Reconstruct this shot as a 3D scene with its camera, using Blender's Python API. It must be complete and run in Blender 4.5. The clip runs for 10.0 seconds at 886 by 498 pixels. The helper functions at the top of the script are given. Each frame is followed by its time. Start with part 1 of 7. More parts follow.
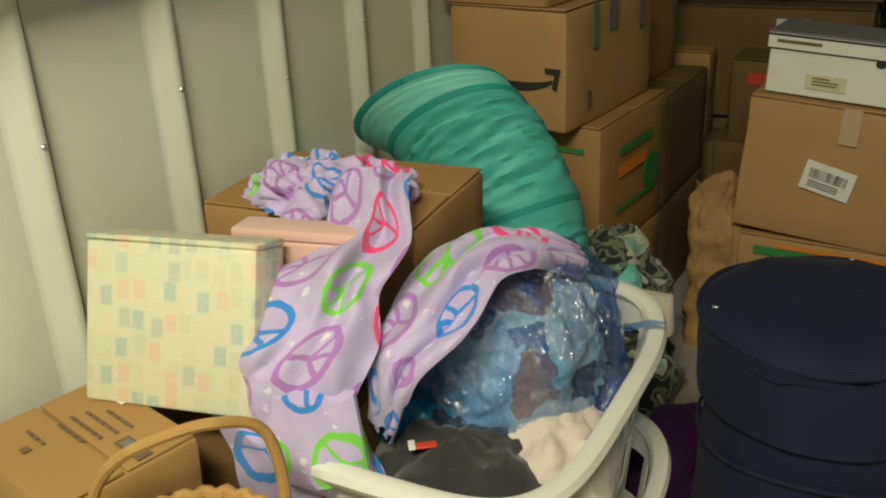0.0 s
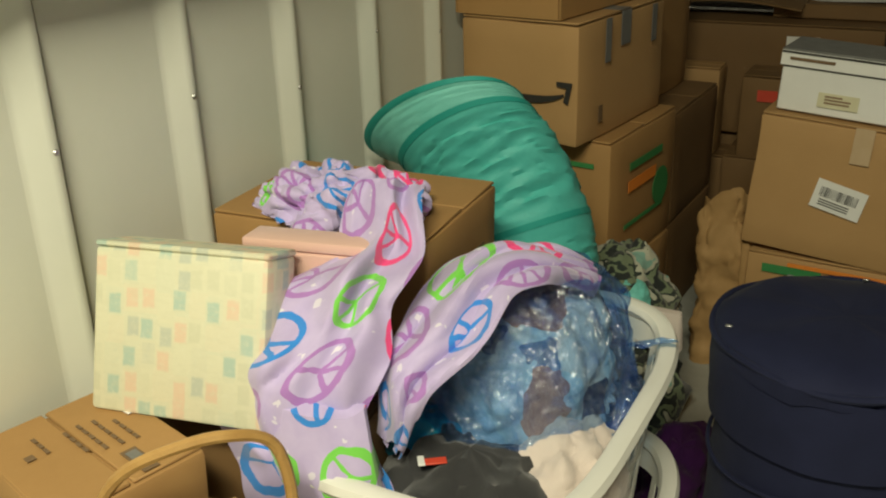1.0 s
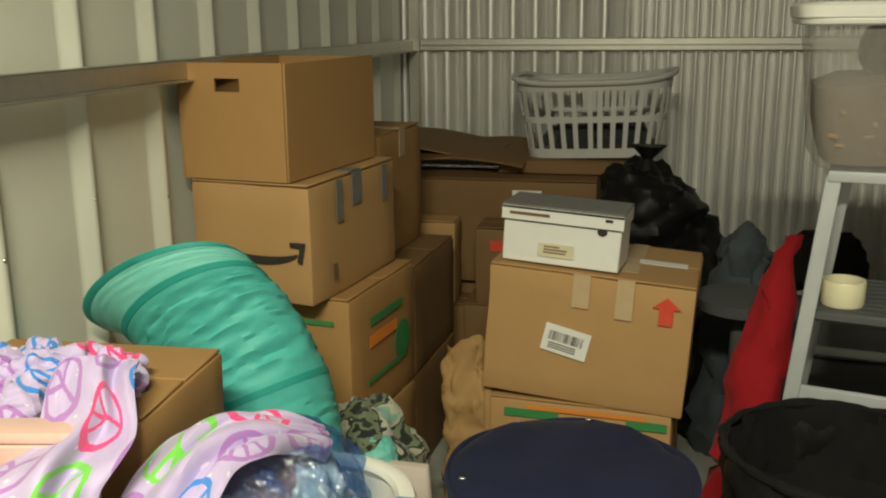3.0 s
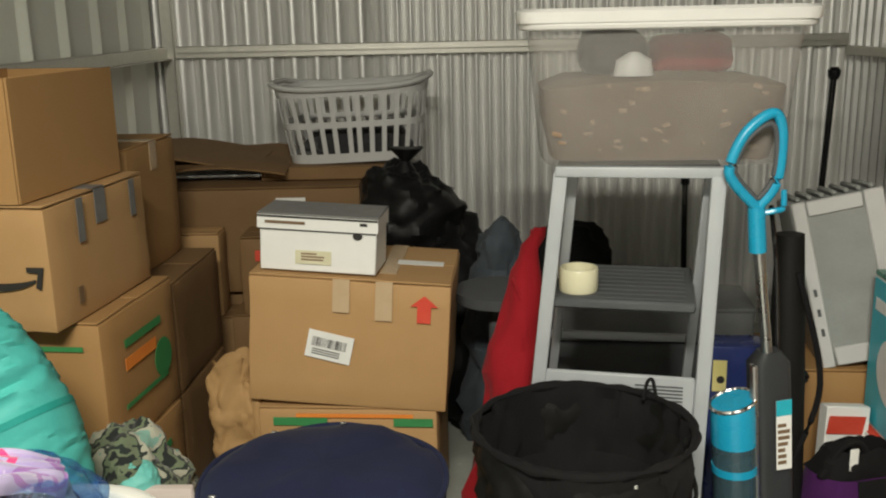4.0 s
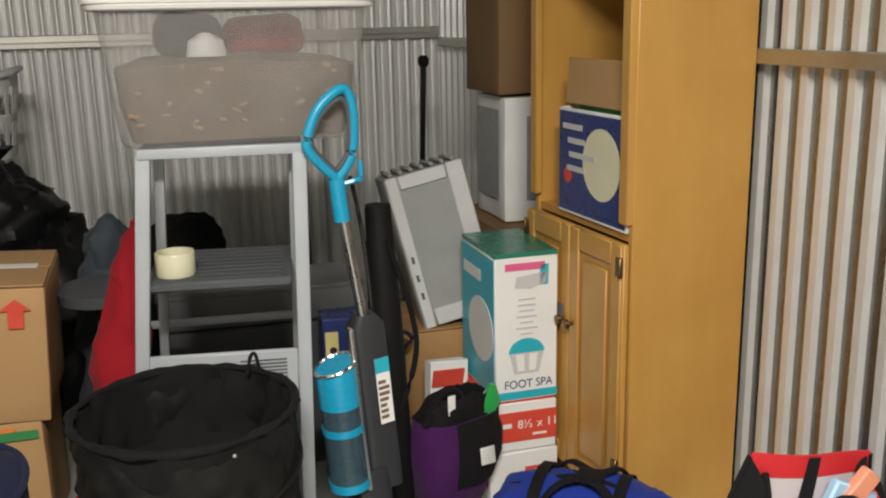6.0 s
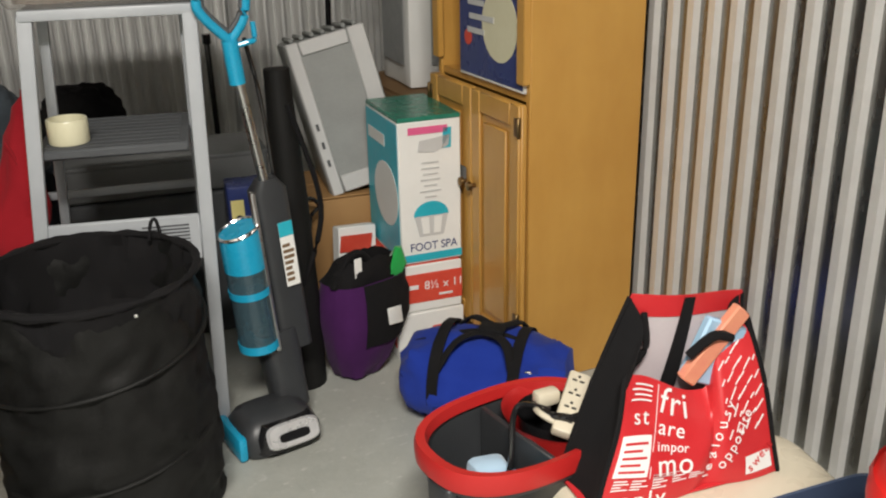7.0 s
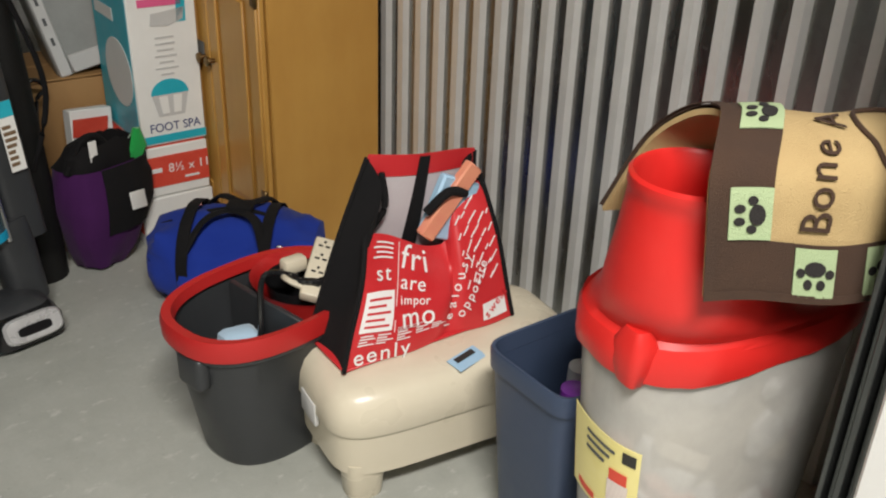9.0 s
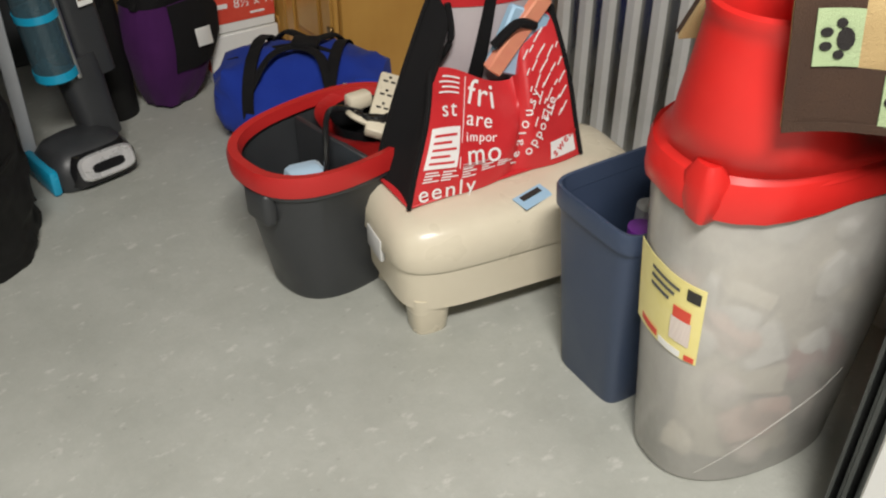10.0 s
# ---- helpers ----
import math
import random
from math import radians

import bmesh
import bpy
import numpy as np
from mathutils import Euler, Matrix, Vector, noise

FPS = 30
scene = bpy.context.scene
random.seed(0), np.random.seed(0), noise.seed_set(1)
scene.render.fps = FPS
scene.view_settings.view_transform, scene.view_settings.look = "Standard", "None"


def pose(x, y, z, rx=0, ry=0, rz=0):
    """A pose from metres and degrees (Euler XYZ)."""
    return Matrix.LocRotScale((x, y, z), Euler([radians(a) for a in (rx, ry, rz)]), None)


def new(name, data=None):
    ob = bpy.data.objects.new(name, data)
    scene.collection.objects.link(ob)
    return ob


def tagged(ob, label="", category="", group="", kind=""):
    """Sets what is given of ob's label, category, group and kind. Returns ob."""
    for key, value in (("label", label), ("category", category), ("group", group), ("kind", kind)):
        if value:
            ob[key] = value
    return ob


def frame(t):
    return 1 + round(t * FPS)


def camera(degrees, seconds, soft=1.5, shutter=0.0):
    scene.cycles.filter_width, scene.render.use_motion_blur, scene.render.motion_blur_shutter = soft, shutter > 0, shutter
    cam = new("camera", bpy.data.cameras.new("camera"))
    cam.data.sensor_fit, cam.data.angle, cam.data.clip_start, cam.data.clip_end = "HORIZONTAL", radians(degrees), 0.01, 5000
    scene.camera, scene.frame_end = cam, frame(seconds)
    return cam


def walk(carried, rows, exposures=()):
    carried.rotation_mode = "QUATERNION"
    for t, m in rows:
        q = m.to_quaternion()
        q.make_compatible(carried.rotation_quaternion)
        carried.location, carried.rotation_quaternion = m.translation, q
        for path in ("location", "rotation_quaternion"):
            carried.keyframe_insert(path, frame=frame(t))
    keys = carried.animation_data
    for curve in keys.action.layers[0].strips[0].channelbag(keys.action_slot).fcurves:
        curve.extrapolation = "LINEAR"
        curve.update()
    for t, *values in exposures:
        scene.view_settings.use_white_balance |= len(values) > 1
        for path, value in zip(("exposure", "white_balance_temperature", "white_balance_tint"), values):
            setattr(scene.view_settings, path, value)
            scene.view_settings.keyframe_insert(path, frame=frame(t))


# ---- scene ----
cam = camera(50.45, 10.0, soft=2.1)
PATH = [
    (0.0, pose(-0.272, -0.124, 1.307, 66.67, 2.55, 27.28)),
    (0.5, pose(-0.293, -0.122, 1.306, 66.55, 2.09, 29.94)),
    (1.0, pose(-0.296, -0.120, 1.306, 67.32, 1.56, 27.66)),
    (1.5, pose(-0.289, -0.109, 1.316, 70.91, 0.80, 22.99)),
    (2.0, pose(-0.292, -0.099, 1.328, 75.17, -0.03, 19.37)),
    (2.2, pose(-0.285, -0.095, 1.330, 76.58, 0.07, 18.94)),
    (3.3, pose(-0.215, -0.077, 1.311, 76.28, 0.44, 9.55)),
    (3.5, pose(-0.197, -0.077, 1.309, 76.55, 0.45, 6.72)),
    (4.0, pose(-0.149, -0.081, 1.327, 76.24, 1.16, 0.25)),
    (4.5, pose(-0.115, -0.105, 1.308, 76.83, 0.90, -5.69)),
    (5.0, pose(-0.077, -0.122, 1.298, 77.16, 1.04, -11.29)),
    (5.5, pose(-0.048, -0.133, 1.294, 77.11, 0.93, -17.06)),
    (5.7, pose(-0.040, -0.140, 1.289, 77.26, 0.82, -19.22)),
    (6.8, pose(0.010, -0.207, 1.247, 70.03, 1.30, -24.05)),
    (7.0, pose(0.010, -0.217, 1.246, 68.73, 1.09, -25.60)),
    (7.5, pose(0.025, -0.228, 1.229, 64.81, 1.06, -27.14)),
    (8.0, pose(0.029, -0.244, 1.218, 63.68, -0.06, -31.56)),
    (8.5, pose(0.039, -0.264, 1.209, 63.78, -0.98, -36.98)),
    (9.0, pose(0.035, -0.272, 1.202, 62.44, -1.79, -39.62)),
    (9.5, pose(0.042, -0.272, 1.190, 56.96, -1.31, -38.53)),
    (10.0, pose(0.047, -0.272, 1.174, 53.17, 0.02, -35.69))]
EXPOSURE = [(0.0, -0.90, 8000, -4), (1.0, -0.80, 7900, -4), (2.0, -0.62, 7900, -4), (3.5, -0.02, 7500, 0), (4.0, 0.14, 6800, 6), (4.5, 0.15, 6400, 12), (5.5, 0.18, 6500, 12),
            (7.0, 0.15, 6500, 12), (7.5, 0.1, 6500, 12), (8.0, 0.08, 6500, 12), (8.5, -0.15, 6400, 12), (9.0, -0.28, 6400, 12), (10.0, -0.30, 6400, 12)]
walk(cam, PATH, EXPOSURE)

# ---- light ----
world = bpy.data.worlds.new("world")
scene.world = world
world.use_nodes = True
world.node_tree.nodes["Background"].inputs[0].default_value = (0.75, 0.85, 1.0, 1)
world.node_tree.nodes["Background"].inputs[1].default_value = 0.003


def area_lamp(name, m, sx, sy, watts, colour):
    data = bpy.data.lights.new(name, "AREA")
    data.shape, data.size, data.size_y, data.energy, data.color = "RECTANGLE", sx, sy, watts, colour
    ob = new(name, data)
    ob.matrix_world = m
    return ob


area_lamp("corridor_lamp_light", pose(-0.28, -0.85, 2.61, 0, 0, 0), 1.0, 0.28, 165, (1.0, 0.96, 0.88))

# ---- materials ----


def material(name, colour, rough=0.6, metal=0.0, **extra):
    mt = bpy.data.materials.new(name)
    mt.use_nodes = True
    b = mt.node_tree.nodes["Principled BSDF"]
    b.inputs["Base Color"].default_value = (*colour, 1)
    b.inputs["Roughness"].default_value = rough
    b.inputs["Metallic"].default_value = metal
    for k, v in extra.items():
        b.inputs[k.replace("_", " ")].default_value = v
    return mt


def node(mt, kind, **inputs):
    n = mt.node_tree.nodes.new("ShaderNode" + kind)
    for k, v in inputs.items():
        key = k.replace("_", " ")
        if isinstance(v, bpy.types.NodeSocket):
            mt.node_tree.links.new(v, n.inputs[key])
        else:
            n.inputs[key].default_value = v
    return n


def calc(mt, op, a, b=0.0, c=0.0):
    n = mt.node_tree.nodes.new("ShaderNodeMath")
    n.operation = op
    for i, v in enumerate((a, b, c)):
        if isinstance(v, bpy.types.NodeSocket):
            mt.node_tree.links.new(v, n.inputs[i])
        else:
            n.inputs[i].default_value = v
    return n.outputs[0]


def blend(mt, fac, a, b):
    n = mt.node_tree.nodes.new("ShaderNodeMix")
    n.data_type = "RGBA"
    for i, v in ((0, fac), (6, a), (7, b)):
        if isinstance(v, bpy.types.NodeSocket):
            mt.node_tree.links.new(v, n.inputs[i])
        else:
            n.inputs[i].default_value = v if i == 0 else (*v[:3], 1)
    return n.outputs[2]


def coords(mt, kind="Object", scale=(1, 1, 1)):
    tc = mt.node_tree.nodes.new("ShaderNodeTexCoord")
    mp = mt.node_tree.nodes.new("ShaderNodeMapping")
    mp.inputs["Scale"].default_value = scale
    mt.node_tree.links.new(tc.outputs[kind], mp.inputs["Vector"])
    return mp.outputs[0]


def noise_of(mt, vec, scale, detail=4.0, rough=0.6):
    return node(mt, "TexNoise", Vector=vec, Scale=scale, Detail=detail, Roughness=rough).outputs["Fac"]


def step(mt, v, lo, hi):
    n = mt.node_tree.nodes.new("ShaderNodeMapRange")
    mt.node_tree.links.new(v, n.inputs["Value"])
    n.inputs["From Min"].default_value, n.inputs["From Max"].default_value = lo, hi
    return n.outputs[0]


def finish(mt, colour=None, rough=None, height=None, bump=0.2, dist=0.004):
    b = mt.node_tree.nodes["Principled BSDF"]
    if colour is not None:
        mt.node_tree.links.new(colour, b.inputs["Base Color"])
    if rough is not None:
        mt.node_tree.links.new(rough, b.inputs["Roughness"])
    if height is not None:
        n = node(mt, "Bump", Height=height, Strength=bump, Distance=dist)
        mt.node_tree.links.new(n.outputs[0], b.inputs["Normal"])
    return mt


def mottled(name, a, b, scale=6.0, fine=90.0, rough=0.6, metal=0.0, bump=0.15, squash=(1, 1, 1), mid=0.5, **extra):
    """Two tones mixed by broad blotches and fine grain."""
    mt = material(name, a, rough, metal, **extra)
    v = coords(mt, "Object", squash)
    broad = step(mt, noise_of(mt, v, scale, 3), 0.3, 0.7)
    grain = noise_of(mt, v, fine, 5, 0.7)
    f = calc(mt, "ADD", calc(mt, "MULTIPLY", broad, mid), calc(mt, "MULTIPLY", grain, 1 - mid))
    r = calc(mt, "ADD", rough - 0.08, calc(mt, "MULTIPLY", broad, 0.16))
    return finish(mt, blend(mt, f, a, b), r, grain, bump, 0.003)


def cardboard(name, a, b):
    mt = material(name, a, 0.75)
    v = coords(mt, "Object")
    rnd = mt.node_tree.nodes.new("ShaderNodeObjectInfo").outputs["Random"]
    broad = step(mt, noise_of(mt, v, 5.0, 4), 0.3, 0.75)
    fibre = noise_of(mt, coords(mt, "Object", (1, 1, 9)), 70.0, 5, 0.75)
    flute = node(mt, "TexWave", Vector=v, Scale=38.0, Distortion=0.6).outputs["Fac"]
    c = blend(mt, calc(mt, "ADD", calc(mt, "MULTIPLY", broad, 0.5), calc(mt, "MULTIPLY", fibre, 0.5)), a, b)
    c = blend(mt, calc(mt, "MULTIPLY", rnd, 0.25), c, (a[0] * 0.75, a[1] * 0.72, a[2] * 0.68))
    scuff = step(mt, noise_of(mt, v, 17.0, 6, 0.8), 0.66, 0.74)
    c = blend(mt, calc(mt, "MULTIPLY", scuff, 0.25), c, (0.52, 0.40, 0.26))
    h = calc(mt, "ADD", fibre, calc(mt, "MULTIPLY", flute, 0.25))
    return finish(mt, c, None, h, 0.12, 0.002)


def weave(name, a, b, scale=240.0, rough=0.9, sheen=0.3):
    mt = material(name, a, rough, Sheen_Weight=sheen, Specular_IOR_Level=0.25)
    v = coords(mt, "Object")
    w = calc(mt, "MULTIPLY", node(mt, "TexWave", Vector=v, Scale=scale).outputs["Fac"], noise_of(mt, v, scale, 3))
    folds = step(mt, noise_of(mt, v, 9.0, 4), 0.3, 0.7)
    return finish(mt, blend(mt, calc(mt, "ADD", calc(mt, "MULTIPLY", w, 0.5), calc(mt, "MULTIPLY", folds, 0.5)), a, b), None, w, 0.2, 0.002)


def galvanised(name, a, b, rough):
    mt = material(name, a, rough, 1.0)
    v = coords(mt, "Object", (1, 1, 0.25))
    spangle = node(mt, "TexVoronoi", Vector=coords(mt, "Object"), Scale=60.0).outputs["Color"]
    s = node(mt, "SeparateColor", Color=spangle).outputs[0]
    smear = step(mt, noise_of(mt, v, 7.0, 5, 0.7), 0.3, 0.7)
    f = calc(mt, "ADD", calc(mt, "MULTIPLY", s, 0.3), calc(mt, "MULTIPLY", smear, 0.6))
    r = calc(mt, "ADD", rough - 0.06, calc(mt, "MULTIPLY", smear, 0.14))
    return finish(mt, blend(mt, f, a, b), r, noise_of(mt, coords(mt, "Object"), 12.0, 2), 0.06, 0.004)


def concrete():
    mt = material("painted_concrete", (0.38, 0.40, 0.37), 0.5)
    v = coords(mt, "Object")
    broad = step(mt, noise_of(mt, v, 3.2, 7, 0.72), 0.32, 0.68)
    fine = noise_of(mt, v, 60.0, 5, 0.7)
    c = blend(mt, broad, (0.335, 0.345, 0.31), (0.46, 0.47, 0.43))
    c = blend(mt, calc(mt, "MULTIPLY", fine, 0.4), c, (0.30, 0.31, 0.28))
    pale = step(mt, noise_of(mt, coords(mt, "Object", (1, 1.6, 1)), 24.0, 4, 0.6), 0.60, 0.70)
    c = blend(mt, calc(mt, "MULTIPLY", pale, 0.45), c, (0.62, 0.62, 0.58))
    dirt = step(mt, noise_of(mt, coords(mt, "Object", (1, 1.7, 1)), 11.0, 6, 0.8), 0.64, 0.75)
    c = blend(mt, calc(mt, "MULTIPLY", dirt, 0.45), c, (0.20, 0.19, 0.16))
    speck = step(mt, node(mt, "TexVoronoi", Vector=v, Scale=26.0).outputs["Distance"], 0.10, 0.06)
    c = blend(mt, calc(mt, "MULTIPLY", speck, 0.15), c, (0.13, 0.12, 0.10))
    r = calc(mt, "ADD", 0.36, calc(mt, "MULTIPLY", broad, 0.2))
    return finish(mt, c, r, calc(mt, "ADD", fine, noise_of(mt, v, 9.0, 4)), 0.25, 0.004)


def peace_cloth():
    """Lavender knit printed with round peace signs in four colours."""
    mt = material("peace_print", (0.6, 0.5, 0.78), 0.9, Sheen_Weight=0.3)
    uv = coords(mt, "UV")
    wob = node(mt, "TexNoise", Vector=uv, Scale=3.0).outputs["Color"]
    vm = mt.node_tree.nodes.new("ShaderNodeVectorMath")
    vm.operation = "MULTIPLY_ADD"
    mt.node_tree.links.new(wob, vm.inputs[0])
    vm.inputs[1].default_value = (0.12, 0.12, 0)
    mt.node_tree.links.new(uv, vm.inputs[2])
    sep = node(mt, "SeparateXYZ", Vector=vm.outputs[0])
    row = calc(mt, "FLOOR", sep.outputs[1])
    sx = calc(mt, "ADD", sep.outputs[0], calc(mt, "MULTIPLY", row, 0.47))
    cell = mt.node_tree.nodes.new("ShaderNodeCombineXYZ")
    mt.node_tree.links.new(calc(mt, "FLOOR", sx), cell.inputs[0])
    mt.node_tree.links.new(row, cell.inputs[1])
    wn = node(mt, "TexWhiteNoise", Vector=cell.outputs[0])
    rnd = node(mt, "SeparateColor", Color=wn.outputs["Color"])
    lx = calc(mt, "SUBTRACT", calc(mt, "FRACT", sx), 0.5)
    ly = calc(mt, "SUBTRACT", calc(mt, "FRACT", sep.outputs[1]), 0.5)
    ang = calc(mt, "MULTIPLY", rnd.outputs[1], 6.28)
    co, si = calc(mt, "COSINE", ang), calc(mt, "SINE", ang)
    x = calc(mt, "SUBTRACT", calc(mt, "MULTIPLY", lx, co), calc(mt, "MULTIPLY", ly, si))
    y = calc(mt, "ADD", calc(mt, "MULTIPLY", lx, si), calc(mt, "MULTIPLY", ly, co))
    d = calc(mt, "SQRT", calc(mt, "ADD", calc(mt, "MULTIPLY", x, x), calc(mt, "MULTIPLY", y, y)))
    size = calc(mt, "ADD", 0.26, calc(mt, "MULTIPLY", rnd.outputs[2], 0.14))
    ring = calc(mt, "LESS_THAN", calc(mt, "ABSOLUTE", calc(mt, "SUBTRACT", d, size)), 0.045)
    inside = calc(mt, "LESS_THAN", d, size)
    bar = calc(mt, "LESS_THAN", calc(mt, "ABSOLUTE", x), 0.032)
    legs = calc(mt, "MULTIPLY", calc(mt, "LESS_THAN", calc(mt, "ABSOLUTE", calc(mt, "ADD", calc(mt, "ABSOLUTE", x), y)), 0.045), calc(mt, "LESS_THAN", y, 0.0))
    mark = calc(mt, "MAXIMUM", ring, calc(mt, "MULTIPLY", inside, calc(mt, "MAXIMUM", bar, legs)))
    ramp = node(mt, "ValToRGB", Fac=rnd.outputs[0])
    e = ramp.color_ramp
    e.interpolation = "CONSTANT"
    e.elements[0].color, e.elements[0].position = (0.03, 0.25, 0.72, 1), 0
    e.elements[1].color, e.elements[1].position = (0.42, 0.2, 0.55, 1), 0.34
    for p, c in ((0.64, (0.85, 0.07, 0.25, 1)), (0.88, (0.20, 0.66, 0.10, 1))):
        e.elements.new(p).color = c
    base = blend(mt, step(mt, noise_of(mt, uv, 2.0, 4), 0.3, 0.7), (0.50, 0.41, 0.70), (0.60, 0.51, 0.78))
    flecks = step(mt, noise_of(mt, uv, 4.3, 2), 0.66, 0.68)
    base = blend(mt, calc(mt, "MULTIPLY", flecks, 0.7), base, (0.85, 0.82, 0.9))
    return finish(mt, blend(mt, mark, base, ramp.outputs[0]), None, noise_of(mt, uv, 160.0, 2), 0.1, 0.002)


def patch_print():
    """Cream wrapping with rounded patches in mint, peach and grey."""
    mt = material("patch_print", (0.8, 0.78, 0.62), 0.55)
    v = coords(mt, "Object", (40, 40, 27))
    vo = mt.node_tree.nodes.new("ShaderNodeTexVoronoi")
    vo.distance = "CHEBYCHEV"
    vo.inputs["Randomness"].default_value = 0.42
    mt.node_tree.links.new(v, vo.inputs["Vector"])
    vo.inputs["Scale"].default_value = 1.0
    pick = node(mt, "SeparateColor", Color=vo.outputs["Color"])
    ramp = node(mt, "ValToRGB", Fac=pick.outputs[0])
    e = ramp.color_ramp
    e.interpolation = "CONSTANT"
    e.elements[0].color, e.elements[0].position = (0.64, 0.63, 0.46, 1), 0
    e.elements[1].color, e.elements[1].position = (0.44, 0.56, 0.47, 1), 0.22
    for p, c in ((0.46, (0.74, 0.57, 0.42, 1)), (0.70, (0.52, 0.55, 0.45, 1)), (0.9, (0.70, 0.68, 0.50, 1))):
        e.elements.new(p).color = c
    wobble = noise_of(mt, coords(mt, "Object"), 60.0, 3)
    edge = step(mt, calc(mt, "ADD", vo.outputs["Distance"], calc(mt, "MULTIPLY", wobble, 0.14)), 0.37, 0.47)
    dash = step(mt, noise_of(mt, coords(mt, "Object", (40, 40, 160)), 1.0, 2), 0.5, 0.6)
    c = blend(mt, calc(mt, "MULTIPLY", edge, 0.9), ramp.outputs[0], (0.70, 0.68, 0.50))
    c = blend(mt, calc(mt, "MULTIPLY", dash, 0.22), c, (0.62, 0.60, 0.44))
    c = blend(mt, calc(mt, "MULTIPLY", step(mt, noise_of(mt, coords(mt, "Object"), 130.0, 2), 0.5, 0.75), 0.35), c, (0.74, 0.72, 0.56))
    return finish(mt, c, None, noise_of(mt, coords(mt, "Object"), 30.0, 4), 0.12, 0.003)


def camo_print():
    mt = material("camouflage_print", (0.1, 0.12, 0.08), 0.9, Sheen_Weight=0.2)
    v = coords(mt, "Object")
    n = noise_of(mt, v, 16.0, 2, 0.5)
    ramp = node(mt, "ValToRGB", Fac=n)
    e = ramp.color_ramp
    e.interpolation = "CONSTANT"
    e.elements[0].color, e.elements[0].position = (0.015, 0.02, 0.018, 1), 0
    e.elements[1].color, e.elements[1].position = (0.16, 0.2, 0.12, 1), 0.46
    for p, c in ((0.53, (0.02, 0.03, 0.025, 1)), (0.58, (0.42, 0.42, 0.33, 1)), (0.66, (0.2, 0.36, 0.3, 1))):
        e.elements.new(p).color = c
    return finish(mt, ramp.outputs[0], None, noise_of(mt, v, 120.0, 2), 0.2, 0.002)


def varnished():
    mt = material("varnished_plywood", (0.5, 0.29, 0.09), 0.34)
    v = coords(mt, "Object", (3.0, 3.0, 0.5))
    g = noise_of(mt, v, 6.0, 6, 0.6)
    w = noise_of(mt, coords(mt, "Object", (1.6, 1.6, 1.0)), 3.0, 5, 0.6)
    flame = step(mt, noise_of(mt, coords(mt, "Object", (1, 1, 0.6)), 4.5, 4), 0.35, 0.7)
    f = calc(mt, "ADD", calc(mt, "MULTIPLY", g, 0.5), calc(mt, "MULTIPLY", w, 0.25))
    c = blend(mt, f, (0.54, 0.29, 0.065), (0.40, 0.19, 0.04))
    c = blend(mt, calc(mt, "MULTIPLY", flame, 0.5), c, (0.64, 0.37, 0.09))
    return finish(mt, c, calc(mt, "ADD", 0.28, calc(mt, "MULTIPLY", g, 0.15)), g, 0.08, 0.003)


def film_plastic(name, colour, alpha, rough, tint, bump=0.8):
    """Thin see-through plastic: part clear, part cloudy skin with creases."""
    mt = material(name, colour, rough)
    b = mt.node_tree.nodes["Principled BSDF"]
    v = coords(mt, "Object")
    crease = noise_of(mt, coords(mt, "Object", (1, 2.2, 1)), 15.0, 5, 0.65)
    a = calc(mt, "ADD", alpha - tint, calc(mt, "MULTIPLY", step(mt, crease, 0.4, 0.65), 2 * tint))
    mt.node_tree.links.new(a, b.inputs["Alpha"])
    return finish(mt, None, None, crease, bump, 0.02)


def bag_film():
    """Tinted clear film with a milky blue share and a hard gloss over its creases."""
    mt = bpy.data.materials.new("blue_bag_film")
    mt.use_nodes = True
    nt = mt.node_tree
    nt.nodes.remove(nt.nodes["Principled BSDF"])
    crease = noise_of(mt, coords(mt, "Object", (1, 2.4, 1)), 16.0, 4, 0.6)
    fine = noise_of(mt, coords(mt, "Object", (2.6, 1, 1)), 34.0, 3, 0.6)
    bump = node(mt, "Bump", Height=calc(mt, "ADD", crease, calc(mt, "MULTIPLY", fine, 0.4)), Strength=0.9, Distance=0.03)
    clear = node(mt, "BsdfTransparent", Color=(0.66, 0.83, 1.0, 1))
    milky = node(mt, "BsdfDiffuse", Color=(0.02, 0.16, 0.62, 1), Normal=bump.outputs[0])
    gloss = node(mt, "BsdfGlossy", Color=(1, 1, 1, 1), Roughness=0.14, Normal=bump.outputs[0])
    m1, m2 = nt.nodes.new("ShaderNodeMixShader"), nt.nodes.new("ShaderNodeMixShader")
    nt.links.new(calc(mt, "ADD", 0.06, calc(mt, "MULTIPLY", step(mt, crease, 0.45, 0.70), 0.34)), m1.inputs[0])
    nt.links.new(clear.outputs[0], m1.inputs[1])
    nt.links.new(milky.outputs[0], m1.inputs[2])
    m2.inputs[0].default_value = 0.17
    nt.links.new(m1.outputs[0], m2.inputs[1])
    nt.links.new(gloss.outputs[0], m2.inputs[2])
    nt.links.new(m2.outputs[0], nt.nodes["Material Output"].inputs["Surface"])
    return mt


